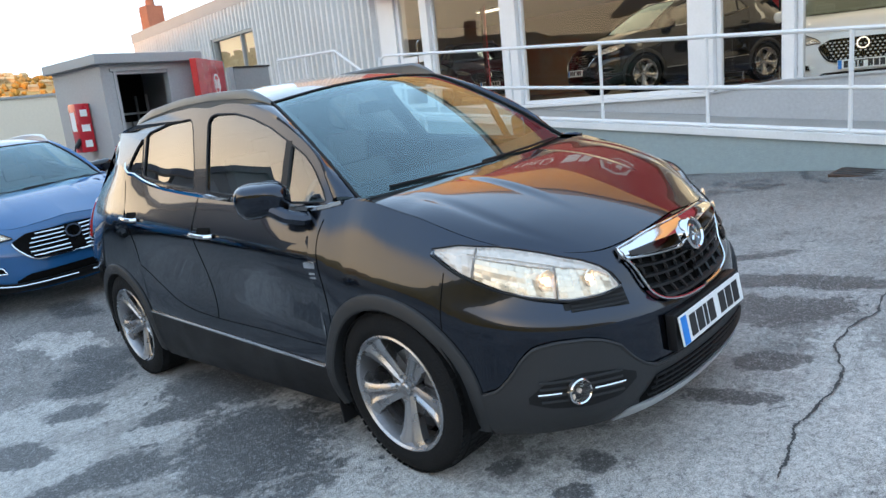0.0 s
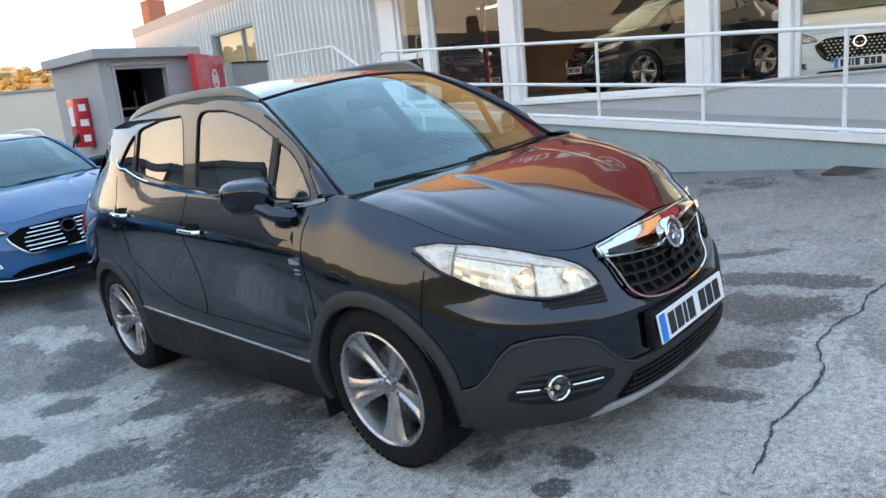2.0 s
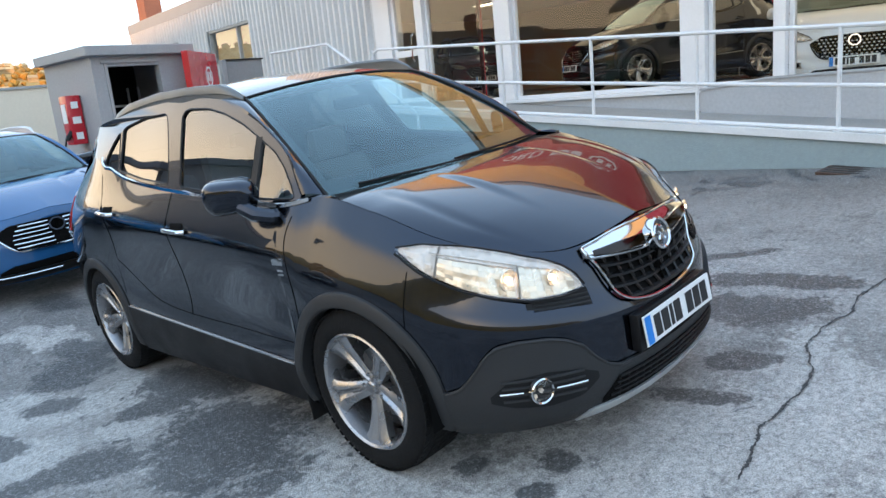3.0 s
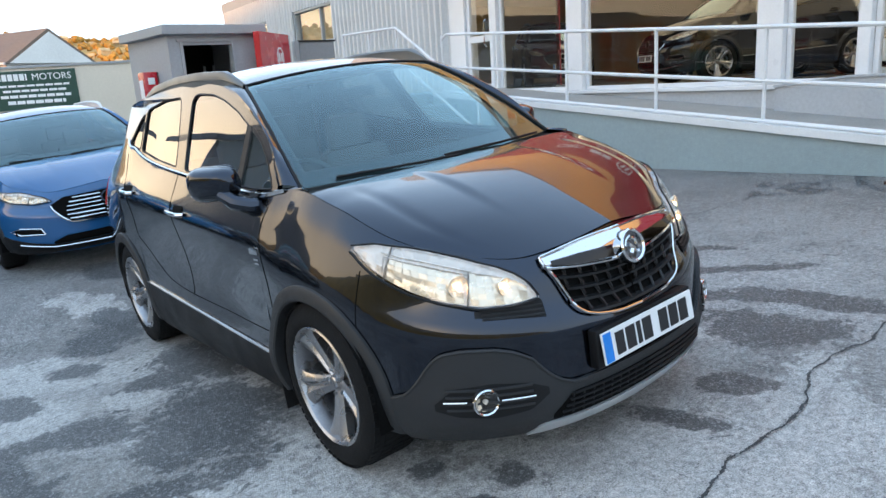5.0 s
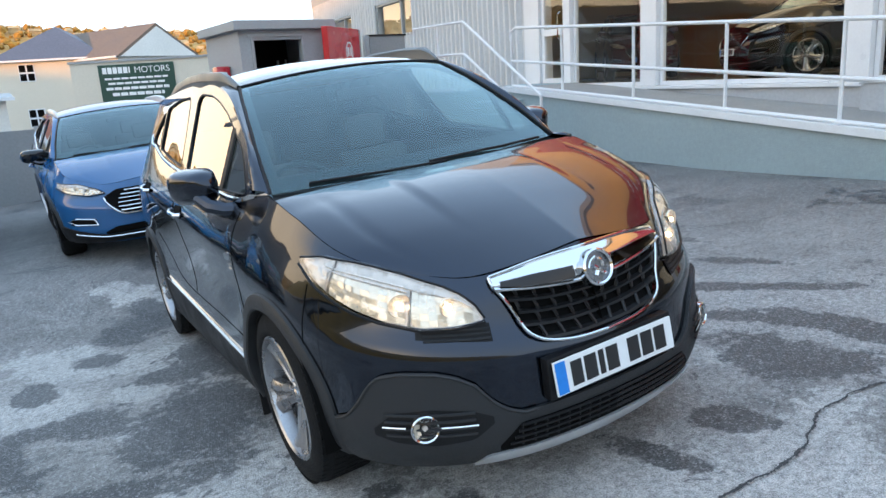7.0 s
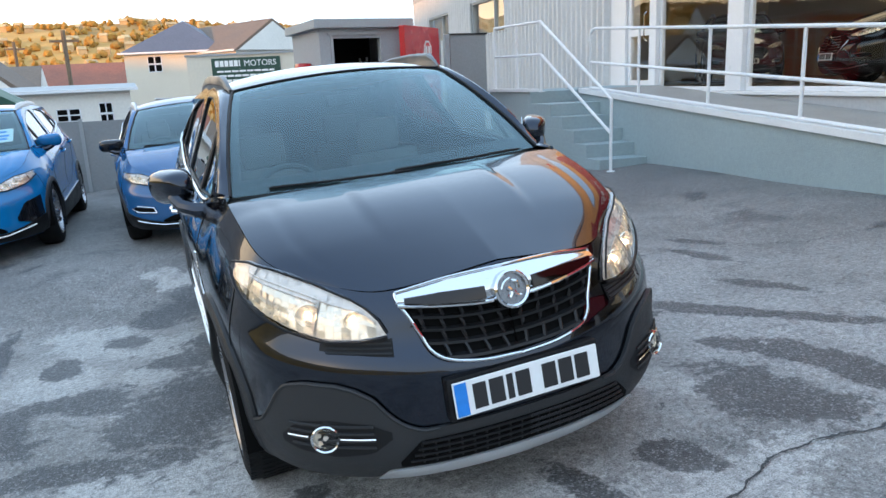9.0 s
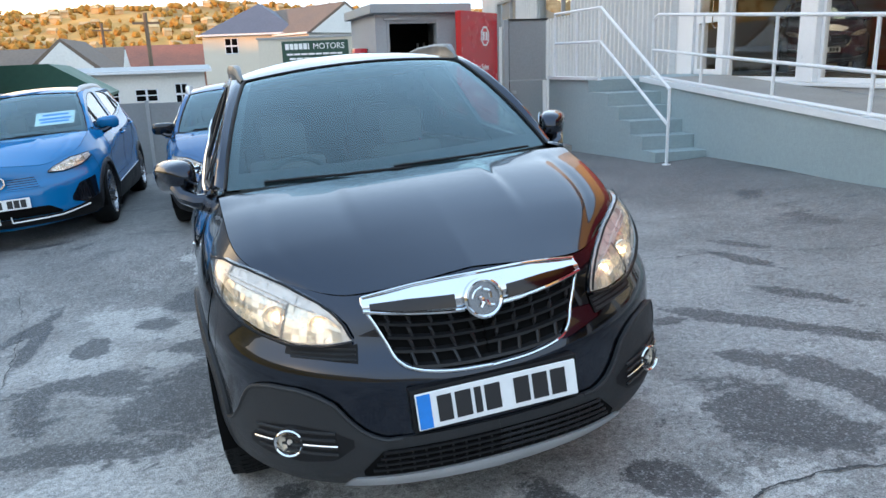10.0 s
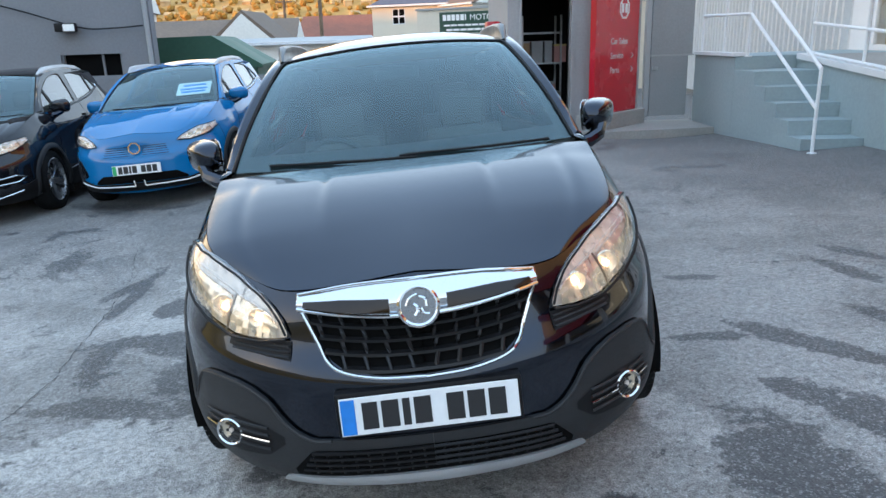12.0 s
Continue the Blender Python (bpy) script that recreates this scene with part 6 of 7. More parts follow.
            for k in range(5):
                for i in range(6):
                    a = 0.033 + 0.066 * (i + 0.5 * (k % 2)) - 0.033 * (k % 2)
                    z0, z1 = 0.588 + 0.040 * (k - 1), 0.588 + 0.040 * k
                    if a > 0.01 and inside(a + 0.012, rise(a, z0) + 0.012) and inside(a, rise(a, z1) - 0.022):
                        part("grille_bar", tube(bmesh.new(), [SKIN.at(A(a), rise(a, z0), 0.013, side), SKIN.at(A(a + 0.005), rise(a, (z0 + z1) / 2), 0.016, side), SKIN.at(A(a + 0.012), rise(a, z1), 0.013, side)], 0.0065, 5), GRILLE, c)
            part("grille_wing", patch(bmesh.new(), side, 0, A(0.374), lambda s: line(s, ((0, 0.734), (A(0.12), 0.742), (A(0.23), 0.756), (A(0.374), 0.776))), lambda s: line(s, ((0, 0.842), (A(0.2), 0.837), (A(0.374), 0.815))), 0.016, 22, 10, 0.016, 0.020), CHROME, c, "broad chrome bar across the grille")
            # dark band stands for the ground mirrored in the lower chrome
            part("reflection_band", patch(bmesh.new(), side, A(0.085), A(0.35), lambda s: line(s, ((A(0.085), 0.758), (A(0.23), 0.770), (A(0.352), 0.787))), lambda s: line(s, ((A(0.085), 0.797), (A(0.23), 0.803), (A(0.352), 0.801))), 0.0395, 16, 4, 0.008), DARK_REFLECTION, c, "dark band painted as the ground's reflection in the chrome bar")
            part("grille_lip", tube(bmesh.new(), [SKIN.at(A(a), z, 0.030, side) for a, z in spline([(0.06, 0.744), (0.12, 0.748), (0.23, 0.761), (0.372, 0.780)], 5)], 0.0065, 7), CHROME, c)
            part("grille_rim", tube(bmesh.new(), [SKIN.at(A(a), z, 0.018, side) for a, z in spline([(a, z - 0.002) for a, z in edge_low] + [(0.378, 0.815)], 5)], 0.0055, 7), CHROME, c)
            part("grille_rim", tube(bmesh.new(), [SKIN.at(A(a), z, 0.020, side) for a, z in spline([(0.0, 0.843), (0.2, 0.838), (0.378, 0.816)], 5)], 0.0045, 7), CHROME, c)
        # emblem: a disc in a ring with a plain curved form
        M = Matrix.Translation((0, -2.128, 0.772)) @ Matrix.Rotation(radians(-14), 4, "X")
        b = thing_part("emblem", lathe(bmesh.new(), [(0.02, 0.062), (-0.012, 0.062), (-0.018, 0.056), (-0.012, 0.050), (0.0, 0.049)], 36, "y"), CHROME, c, M, "round chrome emblem")
        thing_part("disc", lathe(bmesh.new(), [(-0.004, 0.0), (-0.003, 0.05), (0.0, 0.051)], 30, "y"), EMBLEM_GREY, b, Matrix.Identity(4))
        for pts, r in (([(-0.034, -0.004, 0.004), (-0.022, -0.005, 0.024), (0.0, -0.005, 0.034)], 0.006), ([(0.004, -0.004, 0.026), (0.020, -0.006, 0.018), (0.022, -0.005, -0.002)], 0.007), ([(-0.014, -0.005, 0.006), (-0.002, -0.006, -0.008), (-0.012, -0.005, -0.026)], 0.008), ([(0.008, -0.005, -0.006), (0.014, -0.006, -0.022), (0.030, -0.004, -0.026)], 0.006)):
            thing_part("form", tube(bmesh.new(), spline(pts, 4), r, 7), CHROME, b, Matrix.Identity(4))
        number_plate(c, -2.178, 0.478, PLATE_B)
        part("plate_holder", boxed(-0.272, 0.272, -2.168, -2.13, 0.405, 0.545, bevel=0.006), BLACK_PL, c)
    else:
        slim = style in ("ev", "white")
        lo = lambda s: line(s, ((A(0.46), 0.735), (A(0.60), 0.725), (A(0.74), 0.76), (SKIN.by_y(-1.62), 0.84)))
        hi = lambda s: line(s, ((A(0.46), 0.742), (A(0.52), 0.785), (A(0.70), 0.855), (SKIN.by_y(-1.62), 0.885)))
        for side in (-1, 1):
            headlamp(c, side, lo, hi, A(0.46), SKIN.by_y(-1.63), 0.012, ((A(0.60), 0.775, 0.03, False), (A(0.69), 0.80, 0.03, False)))
            part("bumper_trim", patch(bmesh.new(), side, 0, SKIN.by_y(-1.69), lambda s: 0.205, lambda s: line(s, ((0, 0.30), (A(0.5), 0.30), (A(0.7), 0.36), (SKIN.by_y(-1.69), 0.42))), 0.010, 30, 6), BLACK_PL, c)
            part("bumper_strip", tube(bmesh.new(), [SKIN.at(s, line(s, ((0, 0.262), (A(0.5), 0.275), (A(0.72), 0.33))), 0.016, side) for s in np.linspace(0.06, A(0.72), 24)], 0.008, 6), WHITE_INK if style == "ev" else CHROME, c)
            if style == "ev":
                part("nose_panel", patch(bmesh.new(), side, 0, A(0.40), lambda s: 0.595, lambda s: line(s, ((0, 0.735), (A(0.33), 0.735), (A(0.40), 0.66))), 0.006, 18, 5), paint, c, "closed body-coloured nose panel")
                for k in range(5):
                    part("dimple_row", tube(bmesh.new(), [SKIN.at(A(a), 0.612 + 0.024 * k, 0.007, side) for a in np.linspace(0.07, 0.36 - 0.006 * k, 10)], 0.0035, 5), PAINT_DARK, c)
                part("corner_trim", patch(bmesh.new(), side, A(0.60), A(0.80), lambda s: line(s, ((A(0.60), 0.40), (A(0.70), 0.36), (A(0.80), 0.42))), lambda s: line(s, ((A(0.60), 0.44), (A(0.68), 0.58), (A(0.80), 0.62))), 0.006, 10, 6), PAINT_DARK, c, "gloss black bumper corner")
                part("intake_notch", tube(bmesh.new(), [SKIN.at(0.055, z, 0.016, side) for z in (0.262, 0.33)], 0.007, 6), WHITE_INK, c)
                part("air_intake", patch(bmesh.new(), side, 0, A(0.50), lambda s: 0.305, lambda s: line(s, ((0, 0.405), (A(0.40), 0.40), (A(0.50), 0.33))), 0.004, 18, 4, 0.0), GAP, c)
            else:
                g_lo = lambda s: line(s, ((0, 0.50), (A(0.34), 0.515), (A(0.47), 0.68)))
                g_hi = lambda s: line(s, ((0, 0.765), (A(0.36), 0.76), (A(0.47), 0.70)))
                part("grille_back", patch(bmesh.new(), side, 0, A(0.47), g_lo, g_hi, 0.004, 22, 8, 0.0), GAP, c)
                for k in range(6 if style != "white" else 0):
                    z = 0.535 + 0.04 * k
                    part("grille_bar", tube(bmesh.new(), [SKIN.at(A(a), z + 0.02 * a, 0.014, side) for a in np.linspace(0.06, 0.34 + 0.02 * k - 0.006 * k * k, 12)], 0.007, 6), CHROME, c)
                if style == "white":
                    for k in range(6):
                        for i in range(9):
                            a, z = 0.025 + 0.05 * (i + 0.5 * (k % 2)), 0.53 + 0.038 * k
                            if a < 0.33 + 0.02 * k:
                                part("mesh_stud", boxed(-0.011, 0.011, -0.006, 0.0, -0.007, 0.007, Matrix.Translation(SKIN.at(A(a), z, 0.010, side))), SATIN, c, smooth=False)
                part("grille_rim", tube(bmesh.new(), [SKIN.at(A(a), z, 0.016, side) for a, z in spline([(0.0, 0.497), (0.2, 0.50), (0.34, 0.515), (0.44, 0.63), (0.47, 0.69)], 5)], 0.010, 7), CHROME if style != "white" else BLACK_PL, c)
                part("air_intake", patch(bmesh.new(), side, 0, A(0.50), lambda s: 0.305, lambda s: line(s, ((0, 0.385), (A(0.40), 0.38), (A(0.50), 0.33))), 0.011, 18, 4, 0.0), GAP, c)
                part("fog_strip", tube(bmesh.new(), [SKIN.at(A(a), z, 0.012, side) for a, z in ((0.54, 0.42), (0.70, 0.43), (0.76, 0.47), (0.70, 0.50), (0.56, 0.48), (0.54, 0.42))], 0.007, 6), CHROME, c)
                part("fog_pocket", patch(bmesh.new(), side, A(0.55), A(0.74), lambda s: 0.425, lambda s: 0.482, 0.004, 8, 3, 0.0), GAP, c)
        bm = bmesh.new()
        for k in range(8):
            a, w = math.pi / 8 + k * math.pi / 4, math.pi / 8 + (k + 1) * math.pi / 4
            prism(bm, [(0.07 * math.cos(a), 0.07 * math.sin(a)), (0.07 * math.cos(w), 0.07 * math.sin(w)), (0.055 * math.cos(w), 0.055 * math.sin(w)), (0.055 * math.cos(a), 0.055 * math.sin(a))], -0.012, 0.0, "xz")
        thing_part("emblem", bm, CHROME, c, pose(0, -2.115, 0.69, -6))
        if paint is not PAINT_BLUE:
            number_plate(c, -2.168, 0.46, PLATE_G if style == "ev" else PLATE_B)


def thing_part(name, bm, material, parent, m, label=""):
    ob = part(name, bm, material, parent, label)
    ob.matrix_local = m
    return ob


def stand(x, y, yaw, scale=(1, 1, 1)):
    """The pose of a car that rests on the yard at a place."""
    r = Matrix.Rotation(radians(yaw), 3, "Z")
    hs = []
    for a, c in ((-0.78, -AXLE), (0.78, -AXLE), (-0.78, AXLE), (0.78, AXLE)):
        p = r @ Vector((a, c, 0))
        hs.append(Vector((x + p.x, y + p.y, ground_z(x + p.x, y + p.y))))
    u, v = (hs[1] + hs[3] - hs[0] - hs[2]).normalized(), (hs[2] + hs[3] - hs[0] - hs[1]).normalized()
    w = u.cross(v).normalized()
    v = w.cross(u)
    o = sum(hs, Vector()) / 4
    return Matrix.Translation(o) @ Matrix((u, v, w)).transposed().to_4x4()


SITE = Matrix(((0.99755, 0.00351, -0.06991), (0.0, 0.99874, 0.05012), (0.07, -0.05, 0.99629))).to_4x4()
car("compact_suv", "glossy black compact suv with chrome grille and lit headlamps", SITE, PAINT_BLACK, "main")
car("estate_car", "blue estate car with a chrome barred grille parked by the fence", stand(-0.50, 5.35, 0), PAINT_BLUE, "chrome", 5, shape=(1.0, 1.04, 0.84), size=0.90)
ev = car("electric_suv", "bright blue electric suv with a closed nose and price card", stand(-2.88, 5.95, -1), PAINT_EV, "ev", 5, shape=(1, 1, 0.94), size=0.97)
card = part("price_card", boxed(-0.21, 0.21, -0.004, 0.0, -0.13, 0.13), PLATE_W, ev, "white price card behind the windscreen", smooth=False)
card.matrix_local = pose(0.30, -0.60, 1.26, -56)
for k, (w, z) in enumerate(((0.14, 0.07), (0.17, -0.01), (0.15, -0.07))):
    part("bar", boxed(-w, w, -0.006, -0.0045, z - 0.02, z + 0.02), PLATE_B, card, smooth=False)
dk = car("dark_suv", "glossy black suv with a silver roof rail parked beside the fence", stand(-5.05, 5.7, 4), PAINT_DARK, "chrome", 5)
card = part("price_card", boxed(-0.24, 0.24, -0.004, 0.0, -0.13, 0.13), mat("pink_card", (0.75, 0.10, 0.16), 0.6), dk, "pink price card behind the windscreen", smooth=False)
card.matrix_local = pose(-0.10, -0.62, 1.26, -56)
for w, z in ((0.18, 0.05), (0.15, -0.05)):
    part("bar", boxed(-w, w, -0.006, -0.0045, z - 0.02, z + 0.02), WHITE_INK, card, smooth=False)
car("showroom_car", "dark grey hatchback on the showroom floor", pose(10.6, 3.2, 1.12, 0, 0, -118), PAINT_DARK, "chrome", 5)
car("showroom_car", "red hatchback on the showroom floor", pose(12.85, 10.35, 1.12, 0, 0, -38), PAINT_RED, "chrome", 5)
car("showroom_car", "white suv with a black mesh grille behind the shop window", pose(9.05, -0.2, 0.88, 0, 0, -72.5), PAINT_WHITE, "white", 5)

# ---------------------------------------------------------------- fence and yard edge
fence = thing("fence", "grey sheet fence behind the parked cars", "fence", kind="structure")
FY = 10.25
for i in range(9):
    x0 = 1.55 - (i + 1) * 0.92
    z0 = ground_z(x0 + 0.4, FY) - 0.1
    part("panel", boxed(x0 + 0.012, x0 + 0.908, FY, FY + 0.04, z0, 1.05 + 0.012 * (i % 3)), GREY_PAINT, fence, smooth=False)
    part("post", boxed(x0 - 0.03, x0 + 0.03, FY - 0.03, FY + 0.07, z0, 1.10), GREY_TRIM, fence, smooth=False)

# dark grey building at the end of the yard
bld = thing("grey_building", "dark grey rendered workshop with a gabled front and a small window", "building", pose(-4.25, 8.95, -0.6, 0, 0, 2))
part("wall", boxed(-5.1, -1.55, 0, 0.25, 0, 3.5), GREY_DARK, bld, smooth=False)
part("wall", boxed(-1.55, -0.55, 0, 0.25, 0, 1.74), GREY_DARK, bld, smooth=False)
part("wall", boxed(-1.55, -0.55, 0, 0.25, 2.14, 3.5), GREY_DARK, bld, smooth=False)
part("wall", boxed(-0.55, 0, 0, 0.25, 0, 3.5), GREY_DARK, bld, smooth=False)
part("wall", prism(bmesh.new(), [(-0.25, 0.252), (0, 0.252), (-2.2, 6), (-2.45, 6)], 0, 3.5), GREY_DARK, bld, smooth=False)
part("gable_wall", prism(bmesh.new(), [(-5.1, 3.502), (0.0, 3.502), (0.0, 4.05), (-1.85, 5.30), (-5.1, 4.05)], 0.0, 0.25, "xz"), GREY_DARK, bld, smooth=False)
part("roof", prism(bmesh.new(), [(-5.25, 4.00), (-1.85, 5.33), (0.15, 3.98), (0.15, 4.10), (-1.85, 5.47), (-5.25, 4.14)], -0.12, 4.0, "xz"), SLATE, bld, smooth=False)
wd = part("window", boxed(-1.55, -0.55, 0.10, 0.14, 1.74, 2.14), GAP, bld, "small dark window", smooth=False)
for a in ((-1.55, -0.55, 0.05, 0.12, 1.74, 1.78), (-1.55, -1.51, 0.05, 0.12, 1.78, 2.14), (-0.59, -0.55, 0.05, 0.12, 1.78, 2.14), (-0.9, -0.87, 0.06, 0.11, 1.78, 2.14)):
    part("window_frame", boxed(*a), GREY_DARK, wd, smooth=False)
part("downpipe", tubed([(-0.05, -0.06, 0), (-0.05, -0.06, 3.45)], 0.04, 8), GREY_TRIM, bld)
pn = thing("wall_sign", "white notice board on the grey workshop wall", "sign", pose(-5.62, 8.96, 2.08, 0, 0, 2))
part("board", boxed(0, 0.5, -0.05, -0.01, 0, 1.0, bevel=0.005), WHITE_INK, pn, smooth=False)
for z in (0.12, 0.22):
    part("bar", boxed(0.08, 0.42, -0.054, -0.0505, z, z + 0.05), GREY_TRIM, pn, smooth=False)
fl = thing("floodlight", "small floodlight on the grey workshop wall", "lamp", pose(-5.6, 8.88, 1.98, 0, 0, 10))
part("housing", boxed(-0.16, 0.16, -0.2, -0.02, -0.07, 0.07, bevel=0.02), BLACK_PL, fl)
part("lens", boxed(-0.02, 0.15, -0.215, -0.2, -0.06, 0.05), TUBE, fl, smooth=False)
part("bracket", boxed(-0.03, 0.03, -0.03, 0.12, -0.02, 0.02), GREY_TRIM, fl, smooth=False)
cable = thing("cable", "black cable sagging along the grey wall", "cable")
part("wire", tubed(spline([(-8.0, 8.7, 2.75), (-6.4, 8.8, 2.30), (-5.4, 8.85, 1.98), (-4.9, 8.85, 1.95), (-4.35, 8.85, 1.98)], 5), 0.012, 5), BLACK_PL, cable)


# ---------------------------------------------------------------- town behind
def house(name, label, m, w, d, h, rise, wall, roof, hip=False, windows=(), chimney=False):
    """A house with gabled or hipped roof; its front looks to -y."""
    q = thing(name, label, "house", m)
    part("wall", boxed(-w / 2, w / 2, 0, d, -6, h), wall, q, smooth=False)
    o = 0.3
    bm = bmesh.new()
    if hip:
        vs = [bm.verts.new(p) for p in ((-w / 2 - o, -o, h), (w / 2 + o, -o, h), (w / 2 + o, d + o, h), (-w / 2 - o, d + o, h), (0, d * 0.5 - 0.6, h + rise), (0, d * 0.5 + 0.6, h + rise))]
        for f in ((0, 1, 4), (1, 2, 5, 4), (2, 3, 5), (3, 0, 4, 5), (3, 2, 1, 0)):
            bm.faces.new([vs[i] for i in f])
    else:
        prism(bm, [(-o, h), (d + o, h), (d / 2, h + rise)], -w / 2 - o, w / 2 + o, "yz")
    r = part("roof", bm, roof, q, smooth=False)
    if not hip:
        for e in (-1, 1):
            x = e * (w / 2 + o + 0.01)
            part("gable", prism(bmesh.new(), [(0.0, h), (d, h), (d / 2, h + rise * 0.9)], x - 0.02, x + 0.02, "yz"), wall, q, smooth=False)
    part("gutter", boxed(-w / 2 - o, w / 2 + o, -o - 0.08, -o, h - 0.06, h + 0.06), WHITE_FRAME, q, smooth=False)
    if chimney:
        part("chimney", boxed(-0.45, 0.45, d / 2 - 0.35, d / 2 + 0.35, h + rise - 0.5, h + rise + 1.3), BRICK, r, smooth=False)
    for x, z, ww, hh in windows:
        wn_ = part("window", boxed(x - ww / 2, x + ww / 2, -0.03, 0.02, z - hh / 2, z + hh / 2), WHITE_FRAME, q, smooth=False)
        for i in (-1, 1):
            for j in (-1, 1):
                part("pane", boxed(x + i * ww / 4 - ww * 0.2, x + i * ww / 4 + ww * 0.2, -0.04, -0.032, z + j * hh / 4 - hh * 0.2, z + j * hh / 4 + hh * 0.2), GAP, wn_, smooth=False)
    return q


house("hip_roofed_house", "cream rendered house with a grey slate hipped roof", pose(1.35, 50.5, 0, 0, 0, -18), 6.8, 7.5, 4.05, 2.3, CREAM, SLATE, True, ((-1.35, 3.3, 0.95, 1.1), (2.0, 3.3, 0.9, 1.0), (-1.2, 0.4, 1.0, 1.2)))
house("gabled_house", "white gabled house with a brown tiled roof", pose(2.95, 50.6, 0, 0, 0, -62), 9.0, 6.0, 3.9, 2.1, WHITE_RENDER, TILE, False)
house("terrace_house", "white rendered terrace with brown tiled roofs", pose(-13.1, 38.0, -2.6, 0, 0, 2), 14.0, 6.0, 4.2, 1.5, WHITE_RENDER, TILE, False, ((-3.5, 3.4, 0.8, 0.9), (0.3, 3.4, 0.8, 0.9), (5.6, 3.5, 0.7, 0.7)))
house("terrace_house", "white rendered cottage with a tiled roof", pose(-9.6, 33.0, -1.3, 0, 0, 4), 4.2, 5.0, 1.4, 1.3, WHITE_RENDER, TILE, False)
house("terrace_house", "white rendered cottage with a tiled roof", pose(-5.9, 36.0, -0.5, 0, 0, 86), 4.2, 3.4, 2.1, 1.7, WHITE_RENDER, TILE, False)
house("garage_block", "low white garage block with dark openings", pose(-4.5, 29.0, -1.2, 0, 0, 3), 6.0, 4.0, 2.85, 0.25, WHITE_RENDER, GREY_TRIM, False, ((-0.9, 1.9, 0.9, 0.5), (0.6, 1.9, 0.9, 0.5), (2.0, 1.9, 0.5, 0.9)))
house("brick_terrace", "red brick terrace with tiled roofs", pose(-4.0, 62.0, -1.2, 0, 0, -10), 10.0, 6.0, 3.2, 2.0, BRICK, TILE_RED, False, ((-2.5, 1.9, 0.8, 1.1), (0.2, 1.9, 0.8, 1.1), (2.9, 1.9, 0.8, 1.1)))
house("terrace_house", "white rendered terrace with brown tiled roofs", pose(-24.0, 46.0, 0.4, 0, 0, 8), 14.0, 6.0, 3.6, 2.2, WHITE_RENDER, TILE, False, ((-3.5, 2.6, 0.8, 1.0), (0.3, 2.6, 0.8, 1.0), (4.2, 2.6, 0.7, 0.9)), True)

shed = thing("shed", "timber shed with a green felt roof behind the fence", "shed", pose(-4.35, 11.6, -1.2, 0, 0, 4))
part("wall", boxed(-1.5, 1.3, 0, 3.0, 0, 2.45), GREEN_ROOF, shed, smooth=False)
part("roof", prism(bmesh.new(), [(-2.2, 2.98), (0.45, 3.02), (1.42, 2.42), (1.42, 2.36), (-2.2, 2.36)], -0.15, 3.2, "xz"), GREEN_ROOF, shed, "green felt roof", smooth=False)

yard = thing("yard_wall", "cream rendered wall with a green trade sign", "wall", pose(0.75, 27.0, -3.0, 0, 0, -24))
part("wall", boxed(0, 11, 0, 0.3, 0, 5.75), CREAM, yard, smooth=False)
part("coping", boxed(-0.05, 11.05, -0.06, 0.36, 5.75, 5.83), GREY_TRIM, yard, smooth=False)
sg = thing("trade_sign", "dark green trade sign with white lettering", "sign", pose(0.75, 27.0, -3.0, 0, 0, -24) @ pose(1.0, -0.06, 4.30))
part("board", boxed(0, 2.75, 0.0, 0.05, 0, 1.35, bevel=0.01), GREEN_SIGN, sg, smooth=False)
for x0, x1, z0, z1 in ((0.15, 1.15, 1.02, 1.25), (0.2, 2.5, 0.80, 0.87), (0.3, 2.4, 0.62, 0.70), (0.2, 2.5, 0.42, 0.52), (0.4, 2.3, 0.2, 0.32)):
    x = x0
    while x < x1 - 0.02:
        w = 0.15 if z0 > 1 else 0.26
        part("bar", boxed(x, min(x1, x + w), -0.008, -0.001, z0, z1), WHITE_INK, sg, smooth=False)
        x += w + 0.04
words("MOTORS", 0.32, pose(1.30, -0.003, 1.02, 90), WHITE_INK, "lettering", sg)


def pole(x, y, h, label):
    q = thing("utility_pole", label, "pole", pose(x, y, ground_z(x, y) - 3))
    part("shaft", tubed([(0, 0, 0), (0, 0, h + 3)], 0.11, 8), WOODY, q)
    part("crossarm", boxed(-0.7, 0.7, -0.05, 0.05, h + 2.4, h + 2.52), WOODY, q, smooth=False)


pole(-4.5, 40, 6.2, "timber utility pole among the houses")
pole(-9.5, 60, 7.5, "timber utility pole among the houses")
chm = thing("chimney_stack", "orange brick chimney stack behind the clad wing", "chimney", pose(11.9, 27.3, 0))
part("shaft", boxed(-0.36, 0.36, -0.36, 0.36, -3, 6.25), BRICK, chm, smooth=False)
part("pot", lathe(bmesh.new(), [(6.25, 0.2), (6.6, 0.16), (6.6, 0.10)], 12, "z"), BRICK, chm)


# ---------------------------------------------------------------- far hills
def hill(name, label, x0, x1, y0, y1, height, seed, material, nx=70, ny=16):
    bm = bmesh.new()
    rows = []
    for j in range(ny):
        v = j / (ny - 1)
        row = []
        for i in range(nx):
            u = i / (nx - 1)
            x, y = x0 + (x1 - x0) * u, y0 + (y1 - y0) * v
            n_ = noise.fractal(Vector((x * 0.006 + seed, y * 0.006, 0)), 1.0, 2.0, 5)
            row.append((x, y, -12 + (height + 12) * smooth01(v * 1.15) * (1 + 0.22 * n_) + 1.5 * n_))
        rows.append(row)
    grid(bm, rows)
    return tagged(part(name, bm, material), label, "hill", kind="structure")


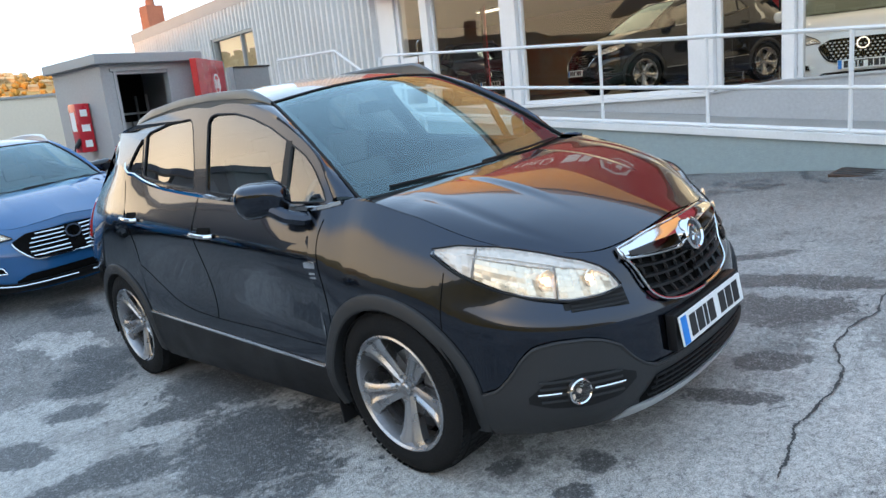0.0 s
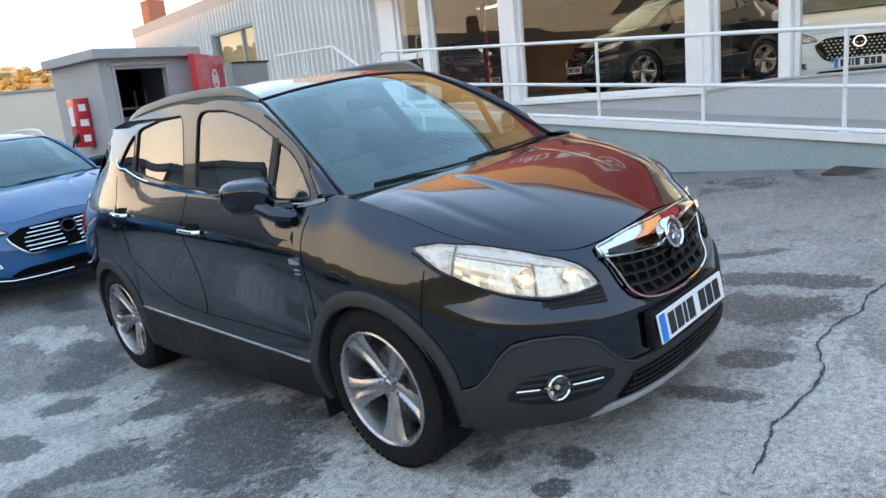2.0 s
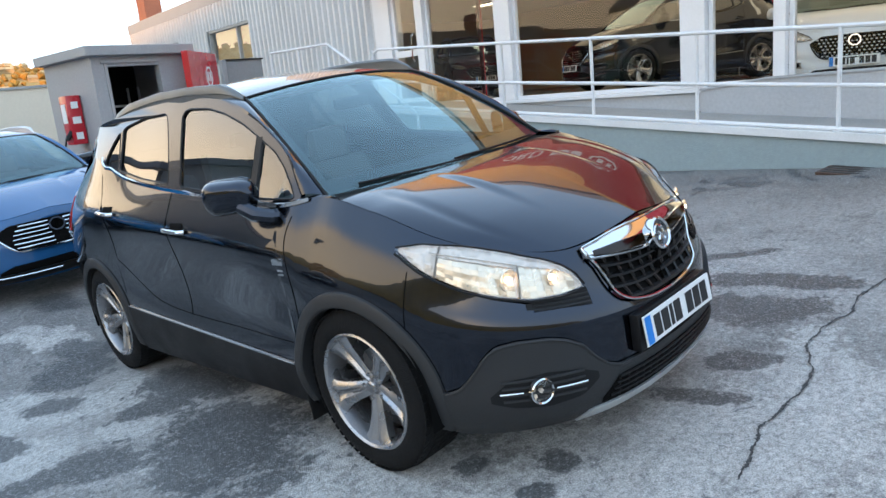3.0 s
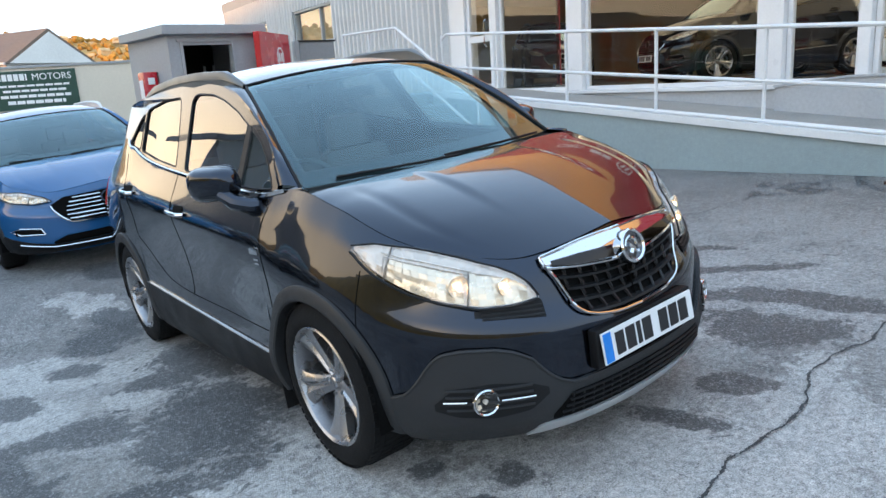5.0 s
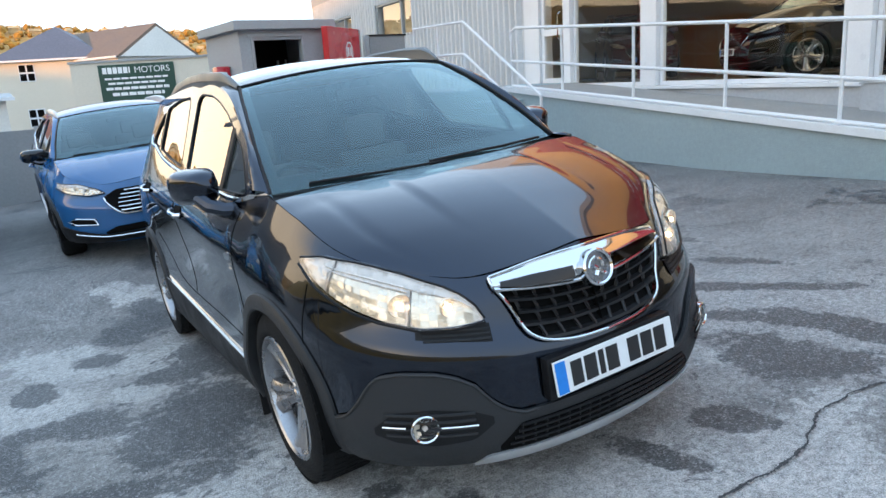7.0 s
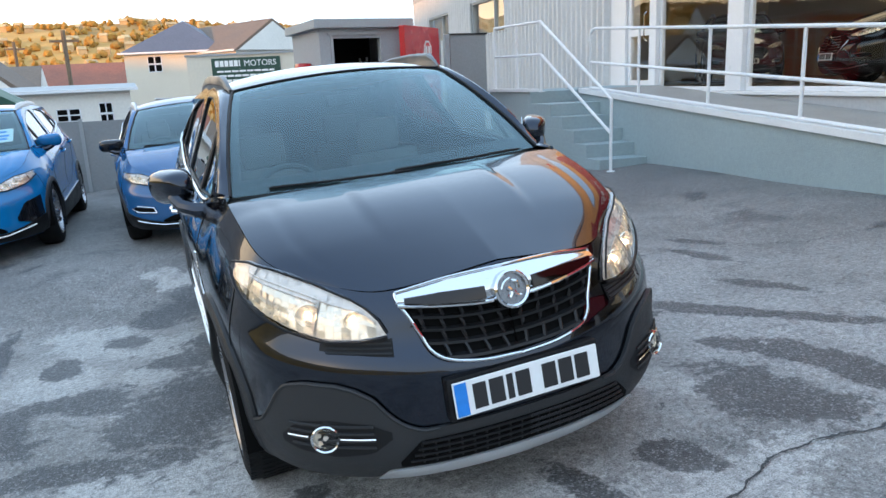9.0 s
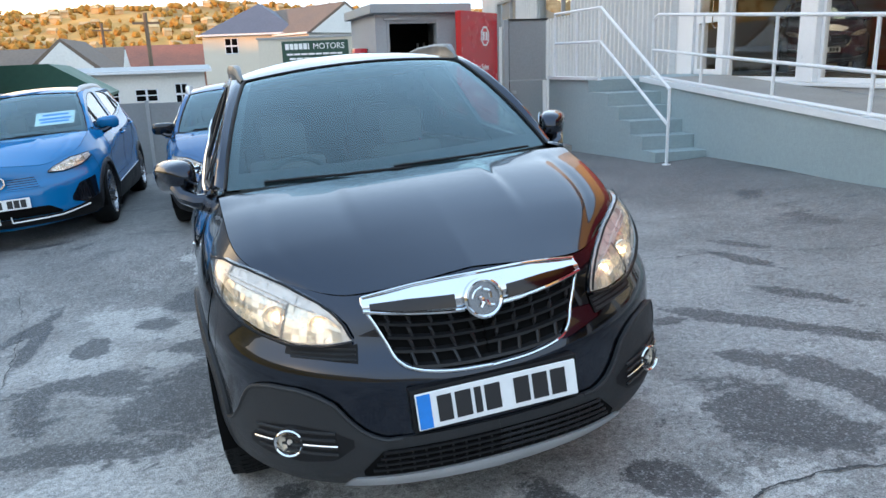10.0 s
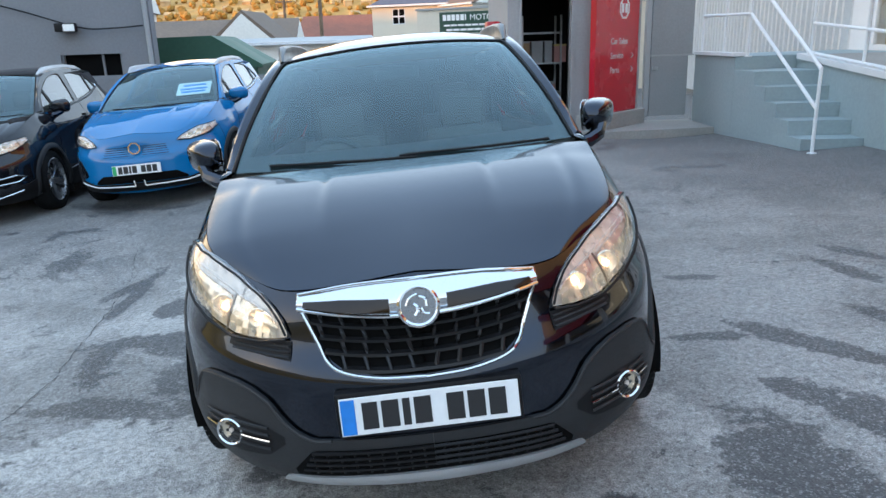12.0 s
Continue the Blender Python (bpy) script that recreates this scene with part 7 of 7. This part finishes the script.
# hill, houses and trees have the sunset glow in their base colours
hill("backdrop_hill", "wooded hillside town with low sun's gold in its colour", -420, 300, 190, 420, 29, 3.0, SUN_TINTED_HILL)
random.seed(11)
bm = bmesh.new()
for k in range(420):
    x, v = random.uniform(-300, 150), random.uniform(0.1, 0.95)
    y = 190 + 230 * v
    n_ = noise.fractal(Vector((x * 0.006 + 3.0, y * 0.006, 0)), 1.0, 2.0, 5)
    z = -12 + 41 * smooth01(v * 1.15) * (1 + 0.22 * n_) + 1.5 * n_
    w, d, h = random.uniform(2.5, 5), random.uniform(2, 3.5), random.uniform(1.0, 1.8)
    M = pose(x, y, z - 1, 0, 0, random.uniform(-25, 25))
    box(bm, -w / 2, w / 2, -d / 2, d / 2, 0, h + 1, M)
    prism(bm, [(-d / 2 - 0.3, h + 1), (d / 2 + 0.3, h + 1), (0, h + 2.2)], -w / 2, w / 2, "yz", M)
tagged(part("hillside_houses", bm, mat("sun_tinted_houses", (0.52, 0.36, 0.18), 0.9, var=0.45, scale=0.05, fine=0.4), smooth=False), "houses scattered over the hillside, coloured golden as if sunlit", "houses", kind="stuff")
bm = bmesh.new()
for k in range(3800):
    x, v = random.uniform(-320, 180), random.uniform(0.05, 1.0)
    y = 190 + 230 * v
    n_ = noise.fractal(Vector((x * 0.006 + 3.0, y * 0.006, 0)), 1.0, 2.0, 5)
    z = -12 + 41 * smooth01(v * 1.15) * (1 + 0.22 * n_) + 1.5 * n_
    r = random.uniform(0.7, 2.0)
    vs = bmesh.ops.create_icosphere(bm, subdivisions=1, radius=r, matrix=Matrix.Translation((x, y, z + r * 0.6)))["verts"]
    for v_ in vs:
        v_.co += Vector((random.uniform(-1, 1), random.uniform(-1, 1), random.uniform(-0.8, 1))) * r * 0.28
tagged(part("hillside_trees", bm, mat("sun_tinted_trees", (0.36, 0.19, 0.035), 0.95, var=0.5, scale=0.1, fine=1.0), smooth=False), "trees scattered over the hillside, coloured golden as if sunlit", "trees", kind="stuff")

# an unseen slope added behind the yard to keep the low sun off it
rows = []
for j in range(14):
    v = j / 13
    row = []
    for i in range(50):
        w = (i / 49 - 0.5) * 320
        dist = 55 + 60 * v
        n_ = noise.fractal(Vector((w * 0.02, dist * 0.02, 7)), 1.0, 2.0, 4)
        sx_, sy_ = math.sin(SUN_AZ), math.cos(SUN_AZ)
        row.append((sx_ * dist - sy_ * w, sy_ * dist + sx_ * w, -4 + 20.5 * math.sin(math.pi * min(1, v * 0.9 + 0.05)) + 0.5 * n_))
    rows.append(row)
bm = bmesh.new()
grid(bm, rows)
tagged(part("sun_block_slope", bm, SUN_TINTED_HILL), "slope added out of view behind the yard to block the low sun", "hill", kind="structure")
